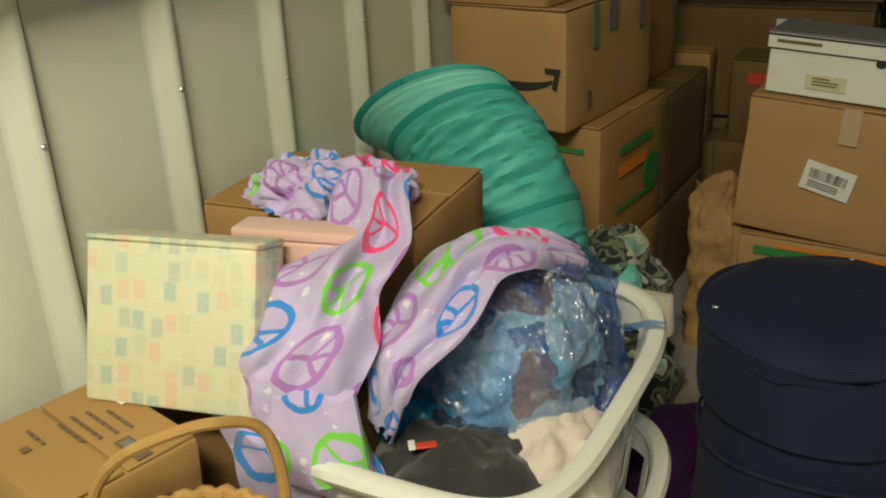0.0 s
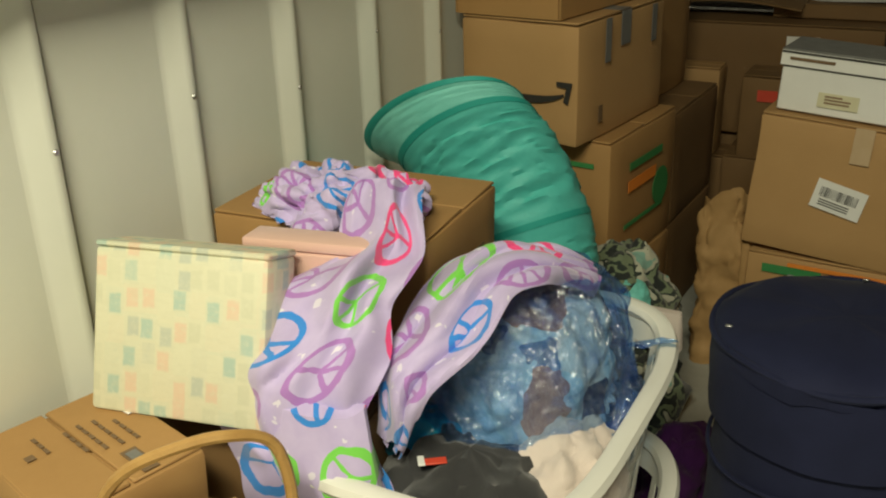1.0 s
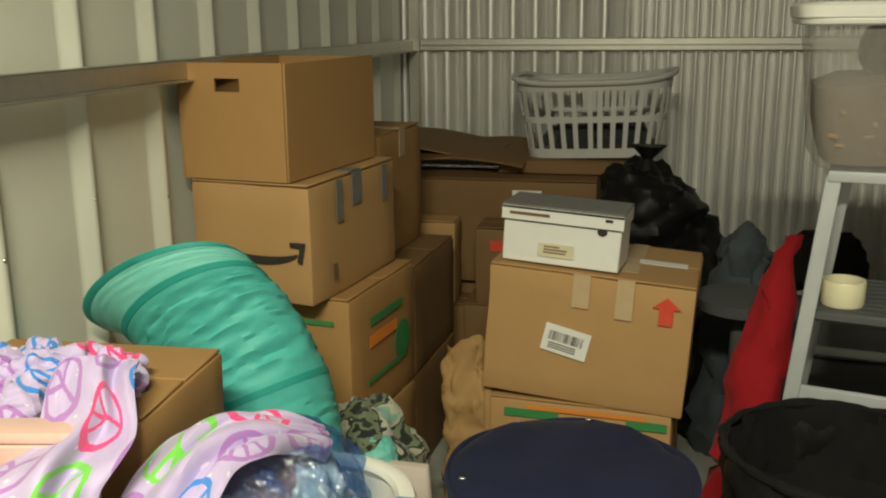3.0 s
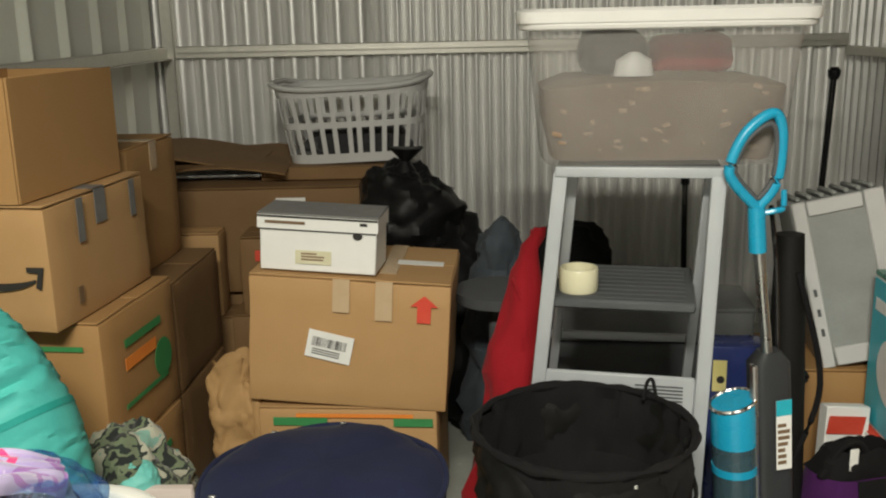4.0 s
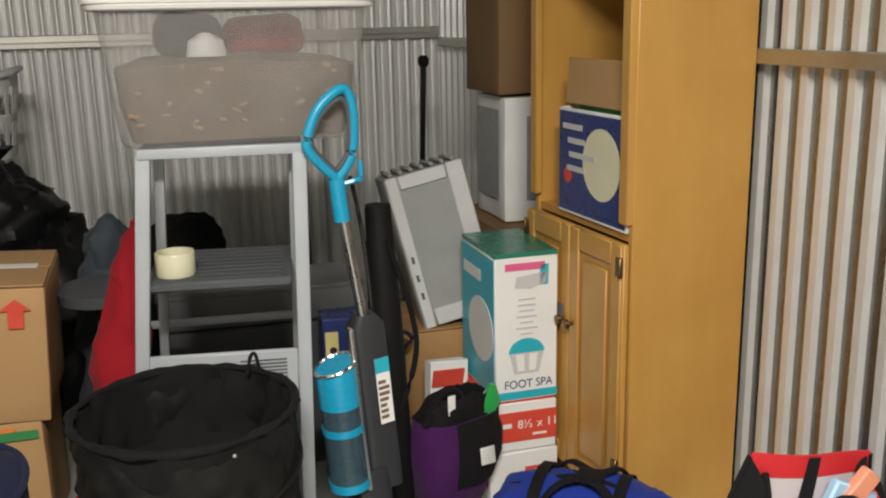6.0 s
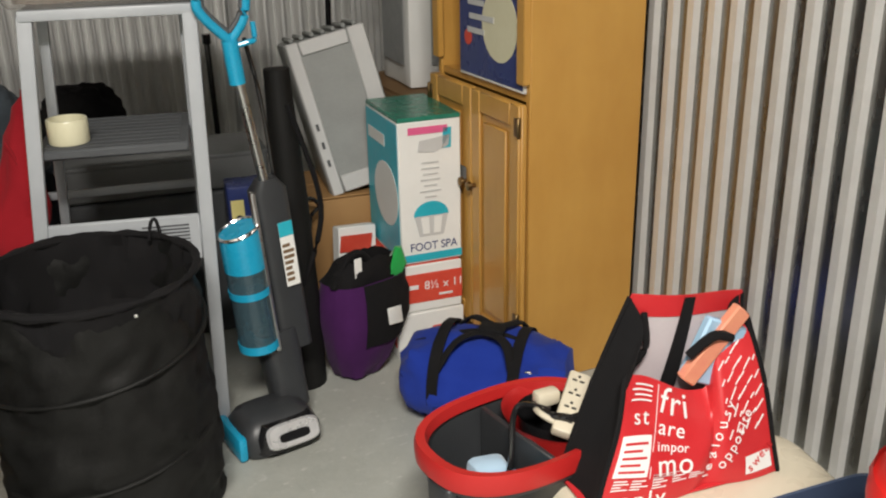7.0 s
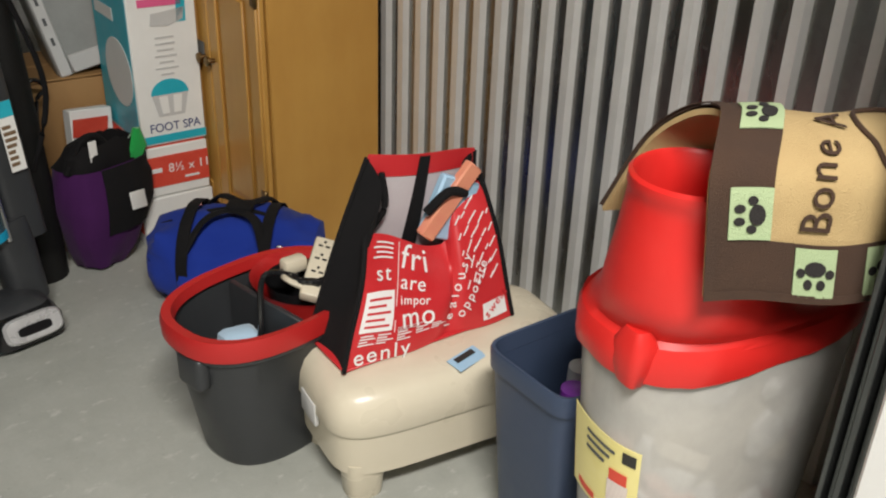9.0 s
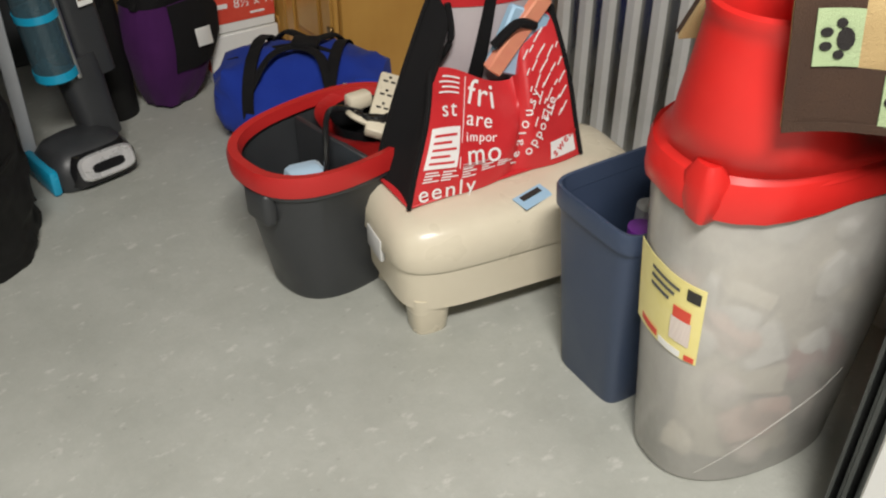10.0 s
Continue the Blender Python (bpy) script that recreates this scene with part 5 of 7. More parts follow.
# clouded storage tub
tb = thing("storage_tub", pose(0.288, 1.945, 1.033, 0, 0, -4), "clouded plastic storage tub half full of brown bedding", "tub")


def tub_ring(z, w, d, n=64, p=9):
    return oval(0, 0, z, w / 2, d / 2, n, p)


part("body", loft([tub_ring(0.0, 0.465, 0.30), tub_ring(0.012, 0.485, 0.315), tub_ring(0.15, 0.515, 0.34), tub_ring(0.262, 0.54, 0.36)], True, False), TUB, tb)
part("rim", merge(tube([Vector(p) for p in tub_ring(0.268, 0.56, 0.385)], 0.010, 8, True)), LID_WHITE, tb)
part("lid", loft([tub_ring(0.272, 0.585, 0.41), tub_ring(0.292, 0.59, 0.415), tub_ring(0.298, 0.575, 0.40), tub_ring(0.294, 0.50, 0.33)]), LID_WHITE, tb, "white lid")
bed = loft([tub_ring(0.008, 0.44, 0.29), tub_ring(0.08, 0.475, 0.315), tub_ring(0.145, 0.485, 0.325), tub_ring(0.155, 0.40, 0.26), tub_ring(0.158, 0.05, 0.04)])
for v in bed.verts:
    if v.co.z > 0.1:
        v.co.z += 0.018 * math.cos(6 * v.co.x)
part("bedding", crumple(bed, 0.004, 40, 1), BEDDING, tb, "brown bedding")
for k in range(26):
    x, z = rng.uniform(-0.22, 0.22), rng.uniform(0.02, 0.15)
    part("chip", crumple(block(rng.uniform(0.008, 0.02), 0.006, rng.uniform(0.005, 0.01), 0.001), 0.002, 60, k), TAN_CHIP, tb, m=pose(x, -0.153 - 0.05 * z, z, 0, 20 * math.sin(k), 0))
part("stored_item", crumple(block(0.14, 0.14, 0.09, 0.03, (-0.09, 0.0, 0.165), 3), 0.01, 12, 2), DARK_CLOTH, tb)
part("stored_item", crumple(block(0.17, 0.14, 0.08, 0.03, (0.07, 0.0, 0.165), 3), 0.01, 12, 5), RED_CLOTH, tb)
part("stored_item", loft([oval(-0.06, -0.13, 0.17, 0.04, 0.02), oval(-0.06, -0.13, 0.20, 0.035, 0.02), oval(-0.06, -0.13, 0.215, 0.01, 0.01)]), BASKET_GREY, tb)

for ob in tb.children:
    ob.matrix_basis = Matrix.Diagonal((1, 1, 1.035, 1)) @ ob.matrix_basis

# upright wet vacuum
vc = thing("upright_vacuum", pose(0.462, 1.745, 0.0, 0, 0, 8), "upright wet vacuum in grey and turquoise with smoked tank", "vacuum cleaner")
part("nozzle", crumple(loft([oval(0.0, -0.01, z, rx, ry, 40, 4) for z, rx, ry in ((0.004, 0.092, 0.075), (0.03, 0.098, 0.085), (0.06, 0.096, 0.08), (0.085, 0.080, 0.062), (0.10, 0.05, 0.04))]), 0.001, 9), CHARCOAL, vc, "charcoal floor nozzle")
part("side_bumper", block(0.022, 0.14, 0.062, 0.008, (-0.098, -0.005, 0.004), 2), TURQ, vc, "turquoise side bumper")
part("visor", crumple(loft([oval(0.012, -0.062, z, rx, ry, 36, 3.5) for z, rx, ry in ((0.02, 0.082, 0.045), (0.06, 0.080, 0.046), (0.085, 0.062, 0.036))]), 0.001, 9), GLOSS_BLACK, vc, "gloss black visor")
part("chrome_window", loft([oval(0, 0, 0, 0.066, 0.030, 32, 4), oval(0, 0, 0.008, 0.060, 0.026, 32, 4)]), BRIGHT_SILVER, vc, "chrome-edged window", m=pose(0.014, -0.104, 0.06, 66, 0, 0))
part("window_glass", loft([oval(0, -0.004, 0.009, 0.038, 0.011, 32, 4), oval(0, -0.004, 0.011, 0.036, 0.010, 32, 4)]), GLOSS_BLACK, vc, m=pose(0.014, -0.104, 0.06, 66, 0, 0))
part("neck", loft([oval(0.0, 0.03 + 0.12 * z, z, rx, 0.045, 24, 3) for z, rx in ((0.06, 0.044), (0.13, 0.046), (0.2, 0.05), (0.26, 0.052))]), CHARCOAL, vc)
part("spine", loft([oval(0.040, 0.05 + 0.02 * z, z, 0.042, 0.032, 24, 4) for z in (0.2, 0.35, 0.5, 0.60)] + [oval(0.038, 0.055, 0.63, 0.022, 0.022, 24, 3)]), CHARCOAL, vc, "charcoal body")
part("trim_strip", block(0.012, 0.02, 0.40, 0.004, (-0.016, 0.012, 0.22), 2), STEEL, vc, "silver edge strip")
part("dirty_tank", loft([oval(-0.052, 0.035, z, 0.046, 0.048, 32) for z in (0.25, 0.30, 0.40, 0.44)]), TANK, vc, "smoked clear tank")
part("tank_foot", loft([oval(-0.052, 0.035, z, 0.048, 0.05, 32) for z in (0.235, 0.255)]), TURQ, vc)
part("tank_collar", loft([oval(-0.052, 0.035, z, 0.048, 0.05, 32) for z in (0.375, 0.392)]), TURQ, vc)
cap = loft([oval(-0.052, 0.035, z, 0.047, 0.049, 32) for z in (0.44, 0.50)] + [[(x, y, z + 0.25 * (x + 0.052) + 0.02) for x, y, z in oval(-0.052, 0.035, 0.515, 0.046, 0.048, 32)]])
part("tank_cap", cap, TURQ, vc, "turquoise tank cap")
part("cap_trim", tube([(x, y, z + 0.25 * (x + 0.052) + 0.02) for x, y, z in oval(-0.052, 0.035, 0.515, 0.047, 0.049, 32)], 0.004, 6, True), CHROME, vc)
part("front_label", block(0.034, 0.0015, 0.16, 0, (0.050, 0.0135, 0.37)), PAPER, vc, "white instruction label")
bars(vc, front(0.050, 0.43, 0.0125), 0.028, 0.10, 7, GREY_INK, rng)
quad(0.034, 0.035, front(0.050, 0.513, 0.0125), "label_header", TEAL_INK, vc)
part("pole", tube([(0.034, 0.05, 0.60), (0.0, 0.015, 0.87)], 0.0115, 14), STEEL, vc, "brushed steel pole")
part("grip_sleeve", tube([(-0.002, 0.015, 0.862), (-0.006, 0.01, 0.955)], [0.018, 0.017], 14), TURQ, vc)
gl = smooth_path([(-0.008, 0.006, 0.955), (-0.055, 0.0, 1.01), (-0.066, -0.004, 1.045), (-0.035, -0.006, 1.105), (0.012, -0.008, 1.138), (0.035, -0.008, 1.13), (0.042, -0.006, 1.08), (0.03, -0.002, 1.0), (-0.004, 0.006, 0.955)], 6)
part("handle_loop", tube(gl, 0.0105, 10), TURQ, vc, "turquoise loop handle")
part("handle_lining", tube([p + (Vector((-0.008, 0, 1.04)) - p) * 0.2 for p in gl], 0.006, 8), TREAD, vc)
part("cord_hook", tube(smooth_path([(-0.002, 0.01, 0.94), (0.03, 0.0, 0.945), (0.045, 0, 0.95), (0.047, 0, 0.985)]), 0.006, 8), TURQ, vc)
part("cable", tube(smooth_path([(0.03, 0.02, 0.95), (0.06, 0.06, 0.8), (0.065, 0.07, 0.55), (0.06, 0.06, 0.35)]), 0.005, 8), GLOSS_BLACK, vc)

for ob in vc.children:
    # the body leans over its floor nozzle
    ob.matrix_basis = (pose(0.076, 0, 0, 0, -4.4, 0) if ob.matrix_basis.translation.z > 0.2 or max(v.co.z for v in ob.data.vertices) > 0.16 else pose(0, 0, 0)) @ ob.matrix_basis

um = thing("folded_tripod", pose(0.625, 1.97, 0.0), "black folded stand in a slim sleeve, upright", "stand")
part("sleeve", crumple(tube([(0, 0, 0), (0.0, 0.0, 0.25), (-0.005, 0.0, 0.5), (-0.01, 0.02, 0.84)], [0.05, 0.05, 0.045, 0.03], 16), 0.008, 9, 3), BLACK_NYLON, um)
part("strap", tube(smooth_path([(0.0, -0.045, 0.3), (0.06, -0.04, 0.5), (0.0, -0.02, 0.76)]), 0.007, 6), BLACK_CLOTH, um)
rod = thing("curtain_rod", pose(0.80, 3.62, 0), "thin black rod standing against the back wall", "rod")
part("shaft", tube([(0, 0, 0), (0.01, 0.1, 0.66)], 0.012, 8), GLOSS_BLACK, rod)
part("end_cap", tube([(0.01, 0.1, 0.65), (0.01, 0.1, 0.69)], 0.018, 10), GLOSS_BLACK, rod)

# white framed drawer unit leaning on a carton
carton("shipping_box", pose(0.895, 2.42, 0.0, 0, 0, -5), 0.36, 0.30, 0.400, CARD, "brown carton under a leaning white unit", seed=3.1)
wu = thing("framed_panel_unit", pose(0.970, 2.385, 0.408, -7, -13, -9), "white framed grey unit with a ridged top, leaning", "appliance")
part("body", block(0.24, 0.22, 0.50, 0.01, segs=2), UNIT_GREY, wu)
part("frame", merge(block(0.035, 0.014, 0.50, 0.004, (-0.098, -0.117, 0.002)), block(0.05, 0.014, 0.50, 0.004, (0.09, -0.117, 0.002)), block(0.14, 0.014, 0.045, 0.004, (-0.008, -0.116, 0.455)), block(0.14, 0.014, 0.055, 0.004, (-0.008, -0.116, 0.004))), BASKET_GREY, wu, "white front frame")
part("inset", block(0.15, 0.006, 0.41, 0.002, (-0.008, -0.112, 0.05)), UNIT_GREY, wu)
for k in range(7):
    part("ridge", block(0.014, 0.20, 0.016, 0.005, (-0.093 + 0.031 * k, 0, 0.5)), UNIT_GREY, wu)
for k in range(3):
    part("slot", block(0.008, 0.003, 0.022, 0, (-0.098, -0.125, 0.22 - 0.06 * k)), TREAD, wu)
for ob in wu.children:
    ob.matrix_basis = Matrix.Diagonal((1, 1, 0.90, 1)) @ ob.matrix_basis

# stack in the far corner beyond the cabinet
carton("moving_box", pose(1.29, 2.62, 0.0), 0.34, 0.42, 0.64, CARD_SHADED, "tall brown carton behind the cabinet", seed=4.4)
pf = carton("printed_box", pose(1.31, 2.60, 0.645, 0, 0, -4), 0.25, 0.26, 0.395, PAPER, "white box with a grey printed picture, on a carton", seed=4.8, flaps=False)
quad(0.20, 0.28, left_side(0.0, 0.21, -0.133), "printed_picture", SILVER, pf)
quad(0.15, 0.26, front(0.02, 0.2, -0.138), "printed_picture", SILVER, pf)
carton("shipping_box", pose(1.30, 2.62, 1.043, 0, 0, -3), 0.27, 0.3, 0.40, CARD_SHADED, "brown carton on top of a printed box", TAPE_CLEAR, seed=5.8)

# foot spa box on two paper boxes
for k, (z, h) in enumerate(((0.0, 0.134), (0.137, 0.138))):
    rmb = thing("paper_box", pose(0.998, 2.090 + 0.004 * k, z, 0, 0, -3 - 2 * k), "white and red copy paper box, stacked" if k == 0 else "red and white copy paper box with printed size", "box")
    part("body", block(0.198, 0.27, h, 0.003), PAPER, rmb)
    if k:
        quad(0.197, 0.085, front(0, 0.070, -0.1362), "printed_band", RED_INK, rmb)
        words("8½ x 11", 0.034, front(0.045, 0.075, -0.1376), WHITE_INK, rmb)
        quad(0.06, 0.012, front(-0.06, 0.075, -0.1376), "printed_line", WHITE_INK, rmb)
        quad(0.04, 0.006, front(0.05, 0.045, -0.1376), "printed_line", WHITE_INK, rmb)
        quad(0.19, 0.26, top(0, 0, 0.138), "printed_top", RED_INK, rmb)
    else:
        quad(0.085, 0.028, front(0.045, 0.075, -0.1362), "printed_band", RED_INK, rmb)
        quad(0.06, 0.007, front(0.045, 0.075, -0.1376), "printed_line", WHITE_INK, rmb)
    quad(0.25, 0.06, left_side(0, 0.065, -0.1), "printed_band", RED_INK, rmb)
sb = thing("foot_spa_box", pose(1.012, 2.100, 0.278, 0, 0, -4), "white foot spa box with a dark green top", "box")
part("body", block(0.183, 0.27, 0.376, 0.003), PAPER, sb)
part("top_panel", block(0.184, 0.271, 0.012, 0.002, (0, 0, 0.375)), GREEN_BOARD, sb, "dark green top")
quad(0.26, 0.36, left_side(0, 0.19, -0.0925), "printed_side", TEAL_INK, sb)
disc(0.10, left_side(-0.03, 0.17, -0.094), "printed_basin", PAPER, sb, ry=0.085)
quad(0.14, 0.03, left_side(0.04, 0.31, -0.094), "printed_line", PAPER, sb)
FS = -0.1362
quad(0.115, 0.018, front(-0.005, 0.352, FS), "printed_mark", PINK_INK, sb)
shape([(-0.045, -0.02), (0.0, -0.024), (0.045, -0.01), (0.05, 0.018), (0.0, 0.012), (-0.04, 0.008)], front(0.01, 0.318, FS), "printed_photo", BASKET_GREY, sb)
shape([(-0.012, -0.026), (0.014, -0.026), (0.016, 0.026), (-0.008, 0.026)], front(0.048, 0.328, FS), "printed_photo", TEAL_INK, sb)
for k in range(7):
    quad(0.05 + 0.02 * math.sin(3 * k), 0.004, front(0.0, 0.268 - 0.015 * k, FS), "printed_line", BASKET_GREY, sb)
dome = [(0.052 * math.cos(a), 0.038 * math.sin(a)) for a in [math.pi * k / 16 for k in range(17)]]
shape(dome, front(0.0, 0.128, FS), "printed_dome", TEAL_INK, sb)
shape([(-0.05, 0), (-0.036, -0.055), (0.036, -0.055), (0.05, 0)], front(0.0, 0.128, FS), "printed_basin", BASKET_GREY, sb)
shape([(-0.032, -0.004), (-0.026, -0.048), (-0.006, -0.048), (-0.008, -0.004)], front(0.0, 0.128, FS - 0.0013), "printed_basin", PAPER, sb)
shape([(0.008, -0.004), (0.006, -0.048), (0.026, -0.048), (0.032, -0.004)], front(0.0, 0.128, FS - 0.0013), "printed_basin", PAPER, sb)
words("FOOT SPA", 0.031, front(0.006, 0.044, FS), NAVY_INK, sb, wide=1.0)
quad(0.182, 0.02, front(0, 0.016, FS), "printed_band", TEAL_INK, sb)
for ob in sb.children:
    ob.matrix_basis = Matrix.Diagonal((0.96, 1, 1.05, 1)) @ ob.matrix_basis

# purple tote with black end panel
pb = thing("tote_bag", pose(0.785, 1.955, 0.0, 0, 0, 14), "purple tote bag with a black end and green ribbon", "bag")
TOTE = [(0.0, 0.045, 0.040), (0.012, 0.066, 0.055), (0.06, 0.085, 0.068), (0.13, 0.104, 0.080), (0.20, 0.116, 0.086), (0.27, 0.118, 0.078), (0.32, 0.110, 0.060)]


def tote_ring(z, rx, ry, k=1.0, a0=0.0, a1=2 * math.pi, n=48):
    return [(-0.02 + 0.10 * z + k * rx * math.copysign(abs(math.cos(a)) ** 0.7, math.cos(a)), k * ry * math.copysign(abs(math.sin(a)) ** 0.7, math.sin(a)), z) for a in [a0 + (a1 - a0) * i / n for i in range(n)]]


part("body", crumple(loft([tote_ring(*r) for r in TOTE], True, False), 0.014, 9, 3), PURPLE_CLOTH, pb)
pan = loft([tote_ring(*r, 1.07, -1.80, 0.6, 24) for r in TOTE[3:]], closed=False)
bmesh.ops.solidify(pan, geom=pan.faces[:], thickness=0.004)
part("black_panel", crumple(pan, 0.010, 9, 3), BLACK_CLOTH, pb, "black end panel")
part("mouth_flap", crumple(loft([tote_ring(z, rx, ry) for z, rx, ry in ((0.315, 0.112, 0.062), (0.36, 0.105, 0.055), (0.385, 0.085, 0.045), (0.34, 0.09, 0.04))], False, True), 0.026, 13, 6), BLACK_CLOTH, pb, "black gathered mouth")
part("white_motif", crumple(block(0.045, 0.004, 0.055, 0.001, (0.040, -0.100, 0.19)), 0.006, 30, 4), PAPER, pb)
part("paper_slip", block(0.022, 0.004, 0.06, 0.001, (-0.04, -0.055, 0.35)), PAPER, pb)
part("green_ribbon", crumple(loft([oval(0.09, -0.03, 0.31, 0.03, 0.02, 16), oval(0.1, -0.03, 0.345, 0.036, 0.024, 16), oval(0.11, -0.03, 0.395, 0.008, 0.008, 16)]), 0.016, 25, 2), GREEN_FELT, pb, "bright green ribbon")
part("handle", tube(smooth_path([(-0.10, -0.02, 0.32), (-0.05, -0.03, 0.41), (0.01, -0.02, 0.39), (0.03, -0.04, 0.30)]), 0.009, 8), BLACK_CLOTH, pb)
for ob in pb.children:
    ob.matrix_basis = Matrix.Diagonal((0.98, 1, 0.87, 1)) @ ob.matrix_basis
ml = thing("mail_pack", pose(0.83, 2.13, 0.0, 0, 0, 8), "red and white printed carton behind a tote", "box")
part("body", block(0.12, 0.04, 0.345, 0.003), PAPER, ml, m=pose(0, 0, 0, -8, 6, 0))
quad(0.10, 0.05, front(0.02, 0.30, 0.012) @ pose(0, 0, 0, 4, 0, -6), "printed_band", RED_INK, ml)
pw = thing("hanging_cable", pose(0.72, 2.22, 0.0), "black power cord hanging with its plug", "cord")
part("cord", tube(smooth_path([(-0.02, 0, 0.40), (0.02, -0.01, 0.43), (0.05, 0, 0.40), (0.02, -0.01, 0.37), (0.01, -0.01, 0.25), (0.01, -0.01, 0.16)]), 0.006, 8), GLOSS_BLACK, pw)
part("plug", block(0.022, 0.02, 0.05, 0.005, (0.01, -0.01, 0.12)), GLOSS_BLACK, pw)

# blue duffel
df = thing("duffel_bag", pose(0.985, 1.615, 0.0, 0, 0, -42), "royal blue duffel bag with black straps on the floor", "bag")
rings = []
for k in range(19):
    x = -0.235 + 0.47 * k / 18
    e = max(0.05, 1 - abs(x / 0.24) ** 4)
    rings.append([(x, 0.135 * e ** 0.5 * math.cos(a), 0.10 + (0.115 if math.sin(a) > 0 else 0.098) * e ** 0.5 * math.sin(a)) for a in [2 * math.pi * i / 36 for i in range(36)]])
part("body", crumple(loft(rings), 0.03, 9, 5), BLUE_CANVAS, df)


def strap_ring(x, w):
    return loft([[(x + s, 0.142 * math.cos(a), 0.10 + 0.126 * math.sin(a)) for a in [math.pi * (1.06 - 1.12 * i / 20) for i in range(21)]] for s in (-w / 2, w / 2)], closed=False)


for x in (-0.11, 0.10):
    s_ = strap_ring(x, 0.03)
    bmesh.ops.solidify(s_, geom=s_.faces[:], thickness=0.004)
    part("strap", crumple(s_, 0.006, 9, x), BLACK_CLOTH, df, "black webbing strap")
part("carry_handle", crumple(tube(smooth_path([(-0.11, -0.12, 0.15), (-0.06, -0.08, 0.225), (0.0, -0.04, 0.235), (0.07, -0.07, 0.225), (0.10, -0.12, 0.15)]), 0.013, 8, False, 0.4), 0.003, 9), BLACK_CLOTH, df)
part("carry_handle", tube(smooth_path([(-0.11, 0.10, 0.17), (-0.05, 0.05, 0.232), (0.03, 0.0, 0.238), (0.08, 0.06, 0.225), (0.10, 0.10, 0.17)]), 0.013, 8, False, 0.4), BLACK_CLOTH, df)
part("handle_wrap", block(0.07, 0.05, 0.016, 0.006, (0.02, -0.02, 0.232), 2), BLACK_CLOTH, df)
part("zip", tube(smooth_path([(-0.2, 0, 0.17), (0, 0, 0.222), (0.2, 0, 0.17)]), 0.006, 6), BLACK_CLOTH, df)
part("snap_ring", tube([(0.135 + 0.012 * math.cos(a), -0.1, 0.165 + 0.012 * math.sin(a)) for a in [2 * math.pi * i / 14 for i in range(14)]], 0.003, 6, True), STEEL, df)

for ob in df.children:
    ob.matrix_basis = Matrix.Diagonal((0.92, 1, 1, 1)) @ ob.matrix_basis

# ---- varnished cabinet by the right wall ----
CX0, CX1, CY0, CY1, CH = 1.130, 1.452, 1.668, 2.17, 1.92
cb = thing("wooden_cabinet", pose(CX0, CY0, 0), "tall varnished plywood cabinet, lower doors shut, top open", "cabinet")
dx, dy, t_ = CX1 - CX0, CY1 - CY0, 0.02
part("side_panel", block(dx, t_, CH, 0.003, (dx / 2, t_ / 2, 0)), WOOD, cb, "broad honey side panel")
part("side_panel", block(dx, t_, CH, 0.003, (dx / 2, dy - t_ / 2, 0)), WOOD, cb)
part("back_panel", block(0.008, dy - 0.044, CH - 0.004, 0, (dx - 0.006, dy / 2, 0.002)), WOOD_IN, cb)
for z in (0.06, 0.755, 1.40, CH - 0.022):
    part("shelf", block(dx - 0.022, dy - 0.044, 0.02, 0.002, (dx / 2 - 0.006, dy / 2, z)), WOOD if z == 0.755 else WOOD_IN, cb)
part("plinth", block(0.018, dy - 0.044, 0.058, 0.002, (0.03, dy / 2, 0.001)), WOOD, cb)
part("face_stile", block(0.02, 0.035, CH - 0.86, 0.003, (-0.008, 0.0195, 0.80)), WOOD, cb)
part("face_stile", block(0.02, 0.035, CH - 0.86, 0.003, (-0.008, dy - 0.0195, 0.80)), WOOD, cb)
for k in range(2):
    w = dy / 2 - 0.006
    y0 = 0.004 + k * (dy / 2)
    dr = part("door", block(0.016, w, 0.67, 0.003, (-0.012, y0 + w / 2, 0.085)), WOOD, cb, "raised panel door")
    for yy, zz, ww, hh in ((0.022, 0.0, 0.044, 0.67), (w - 0.022, 0.0, 0.044, 0.67), (w / 2, 0.0, w - 0.09, 0.055), (w / 2, 0.615, w - 0.09, 0.055)):
        part("rail", block(0.008, ww, hh, 0.003, (-0.0245, y0 + yy, 0.085 + zz)), WOOD, dr)
    part("raised_panel", block(0.007, w - 0.13, 0.52, 0.006, (-0.0245, y0 + w / 2, 0.16)), WOOD, dr)
    part("knob", loft([oval(0, 0, z, r, r, 16) for z, r in ((0, 0.006), (0.012, 0.006), (0.016, 0.013), (0.024, 0.012), (0.027, 0.003))]), BRASS, dr, "brass knob", m=pose(-0.028, y0 + (w - 0.02 if k == 0 else 0.02), 0.50, 0, -90, 0))
    for z in (0.17, 0.68):
        part("hinge", merge(block(0.004, 0.02, 0.045, 0.001, (-0.03, y0 + (0.008 if k == 0 else w - 0.008), z)), block(0.012, 0.008, 0.05, 0.003, (-0.03, y0 + (-0.004 if k == 0 else w + 0.002), z - 0.002))), BRASS, dr, "aged brass hinge")
quad(0.05, 0.035, left_side(0.30, 0.52, -0.031), "tape_scrap", TAPE_GREY, cb)
db = thing("diaper_box", pose(1.222, 1.855, 0.777, 0, 0, 0), "open white and navy printed carton on a cabinet shelf", "box")
for nm, w, d, x, y in (("side", 0.006, 0.335, -0.095, 0), ("side", 0.006, 0.335, 0.095, 0), ("side", 0.184, 0.006, 0, -0.165), ("side", 0.184, 0.006, 0, 0.165)):
    part(nm, block(w, d, 0.27, 0.002, (x, y, 0)), PAPER, db)
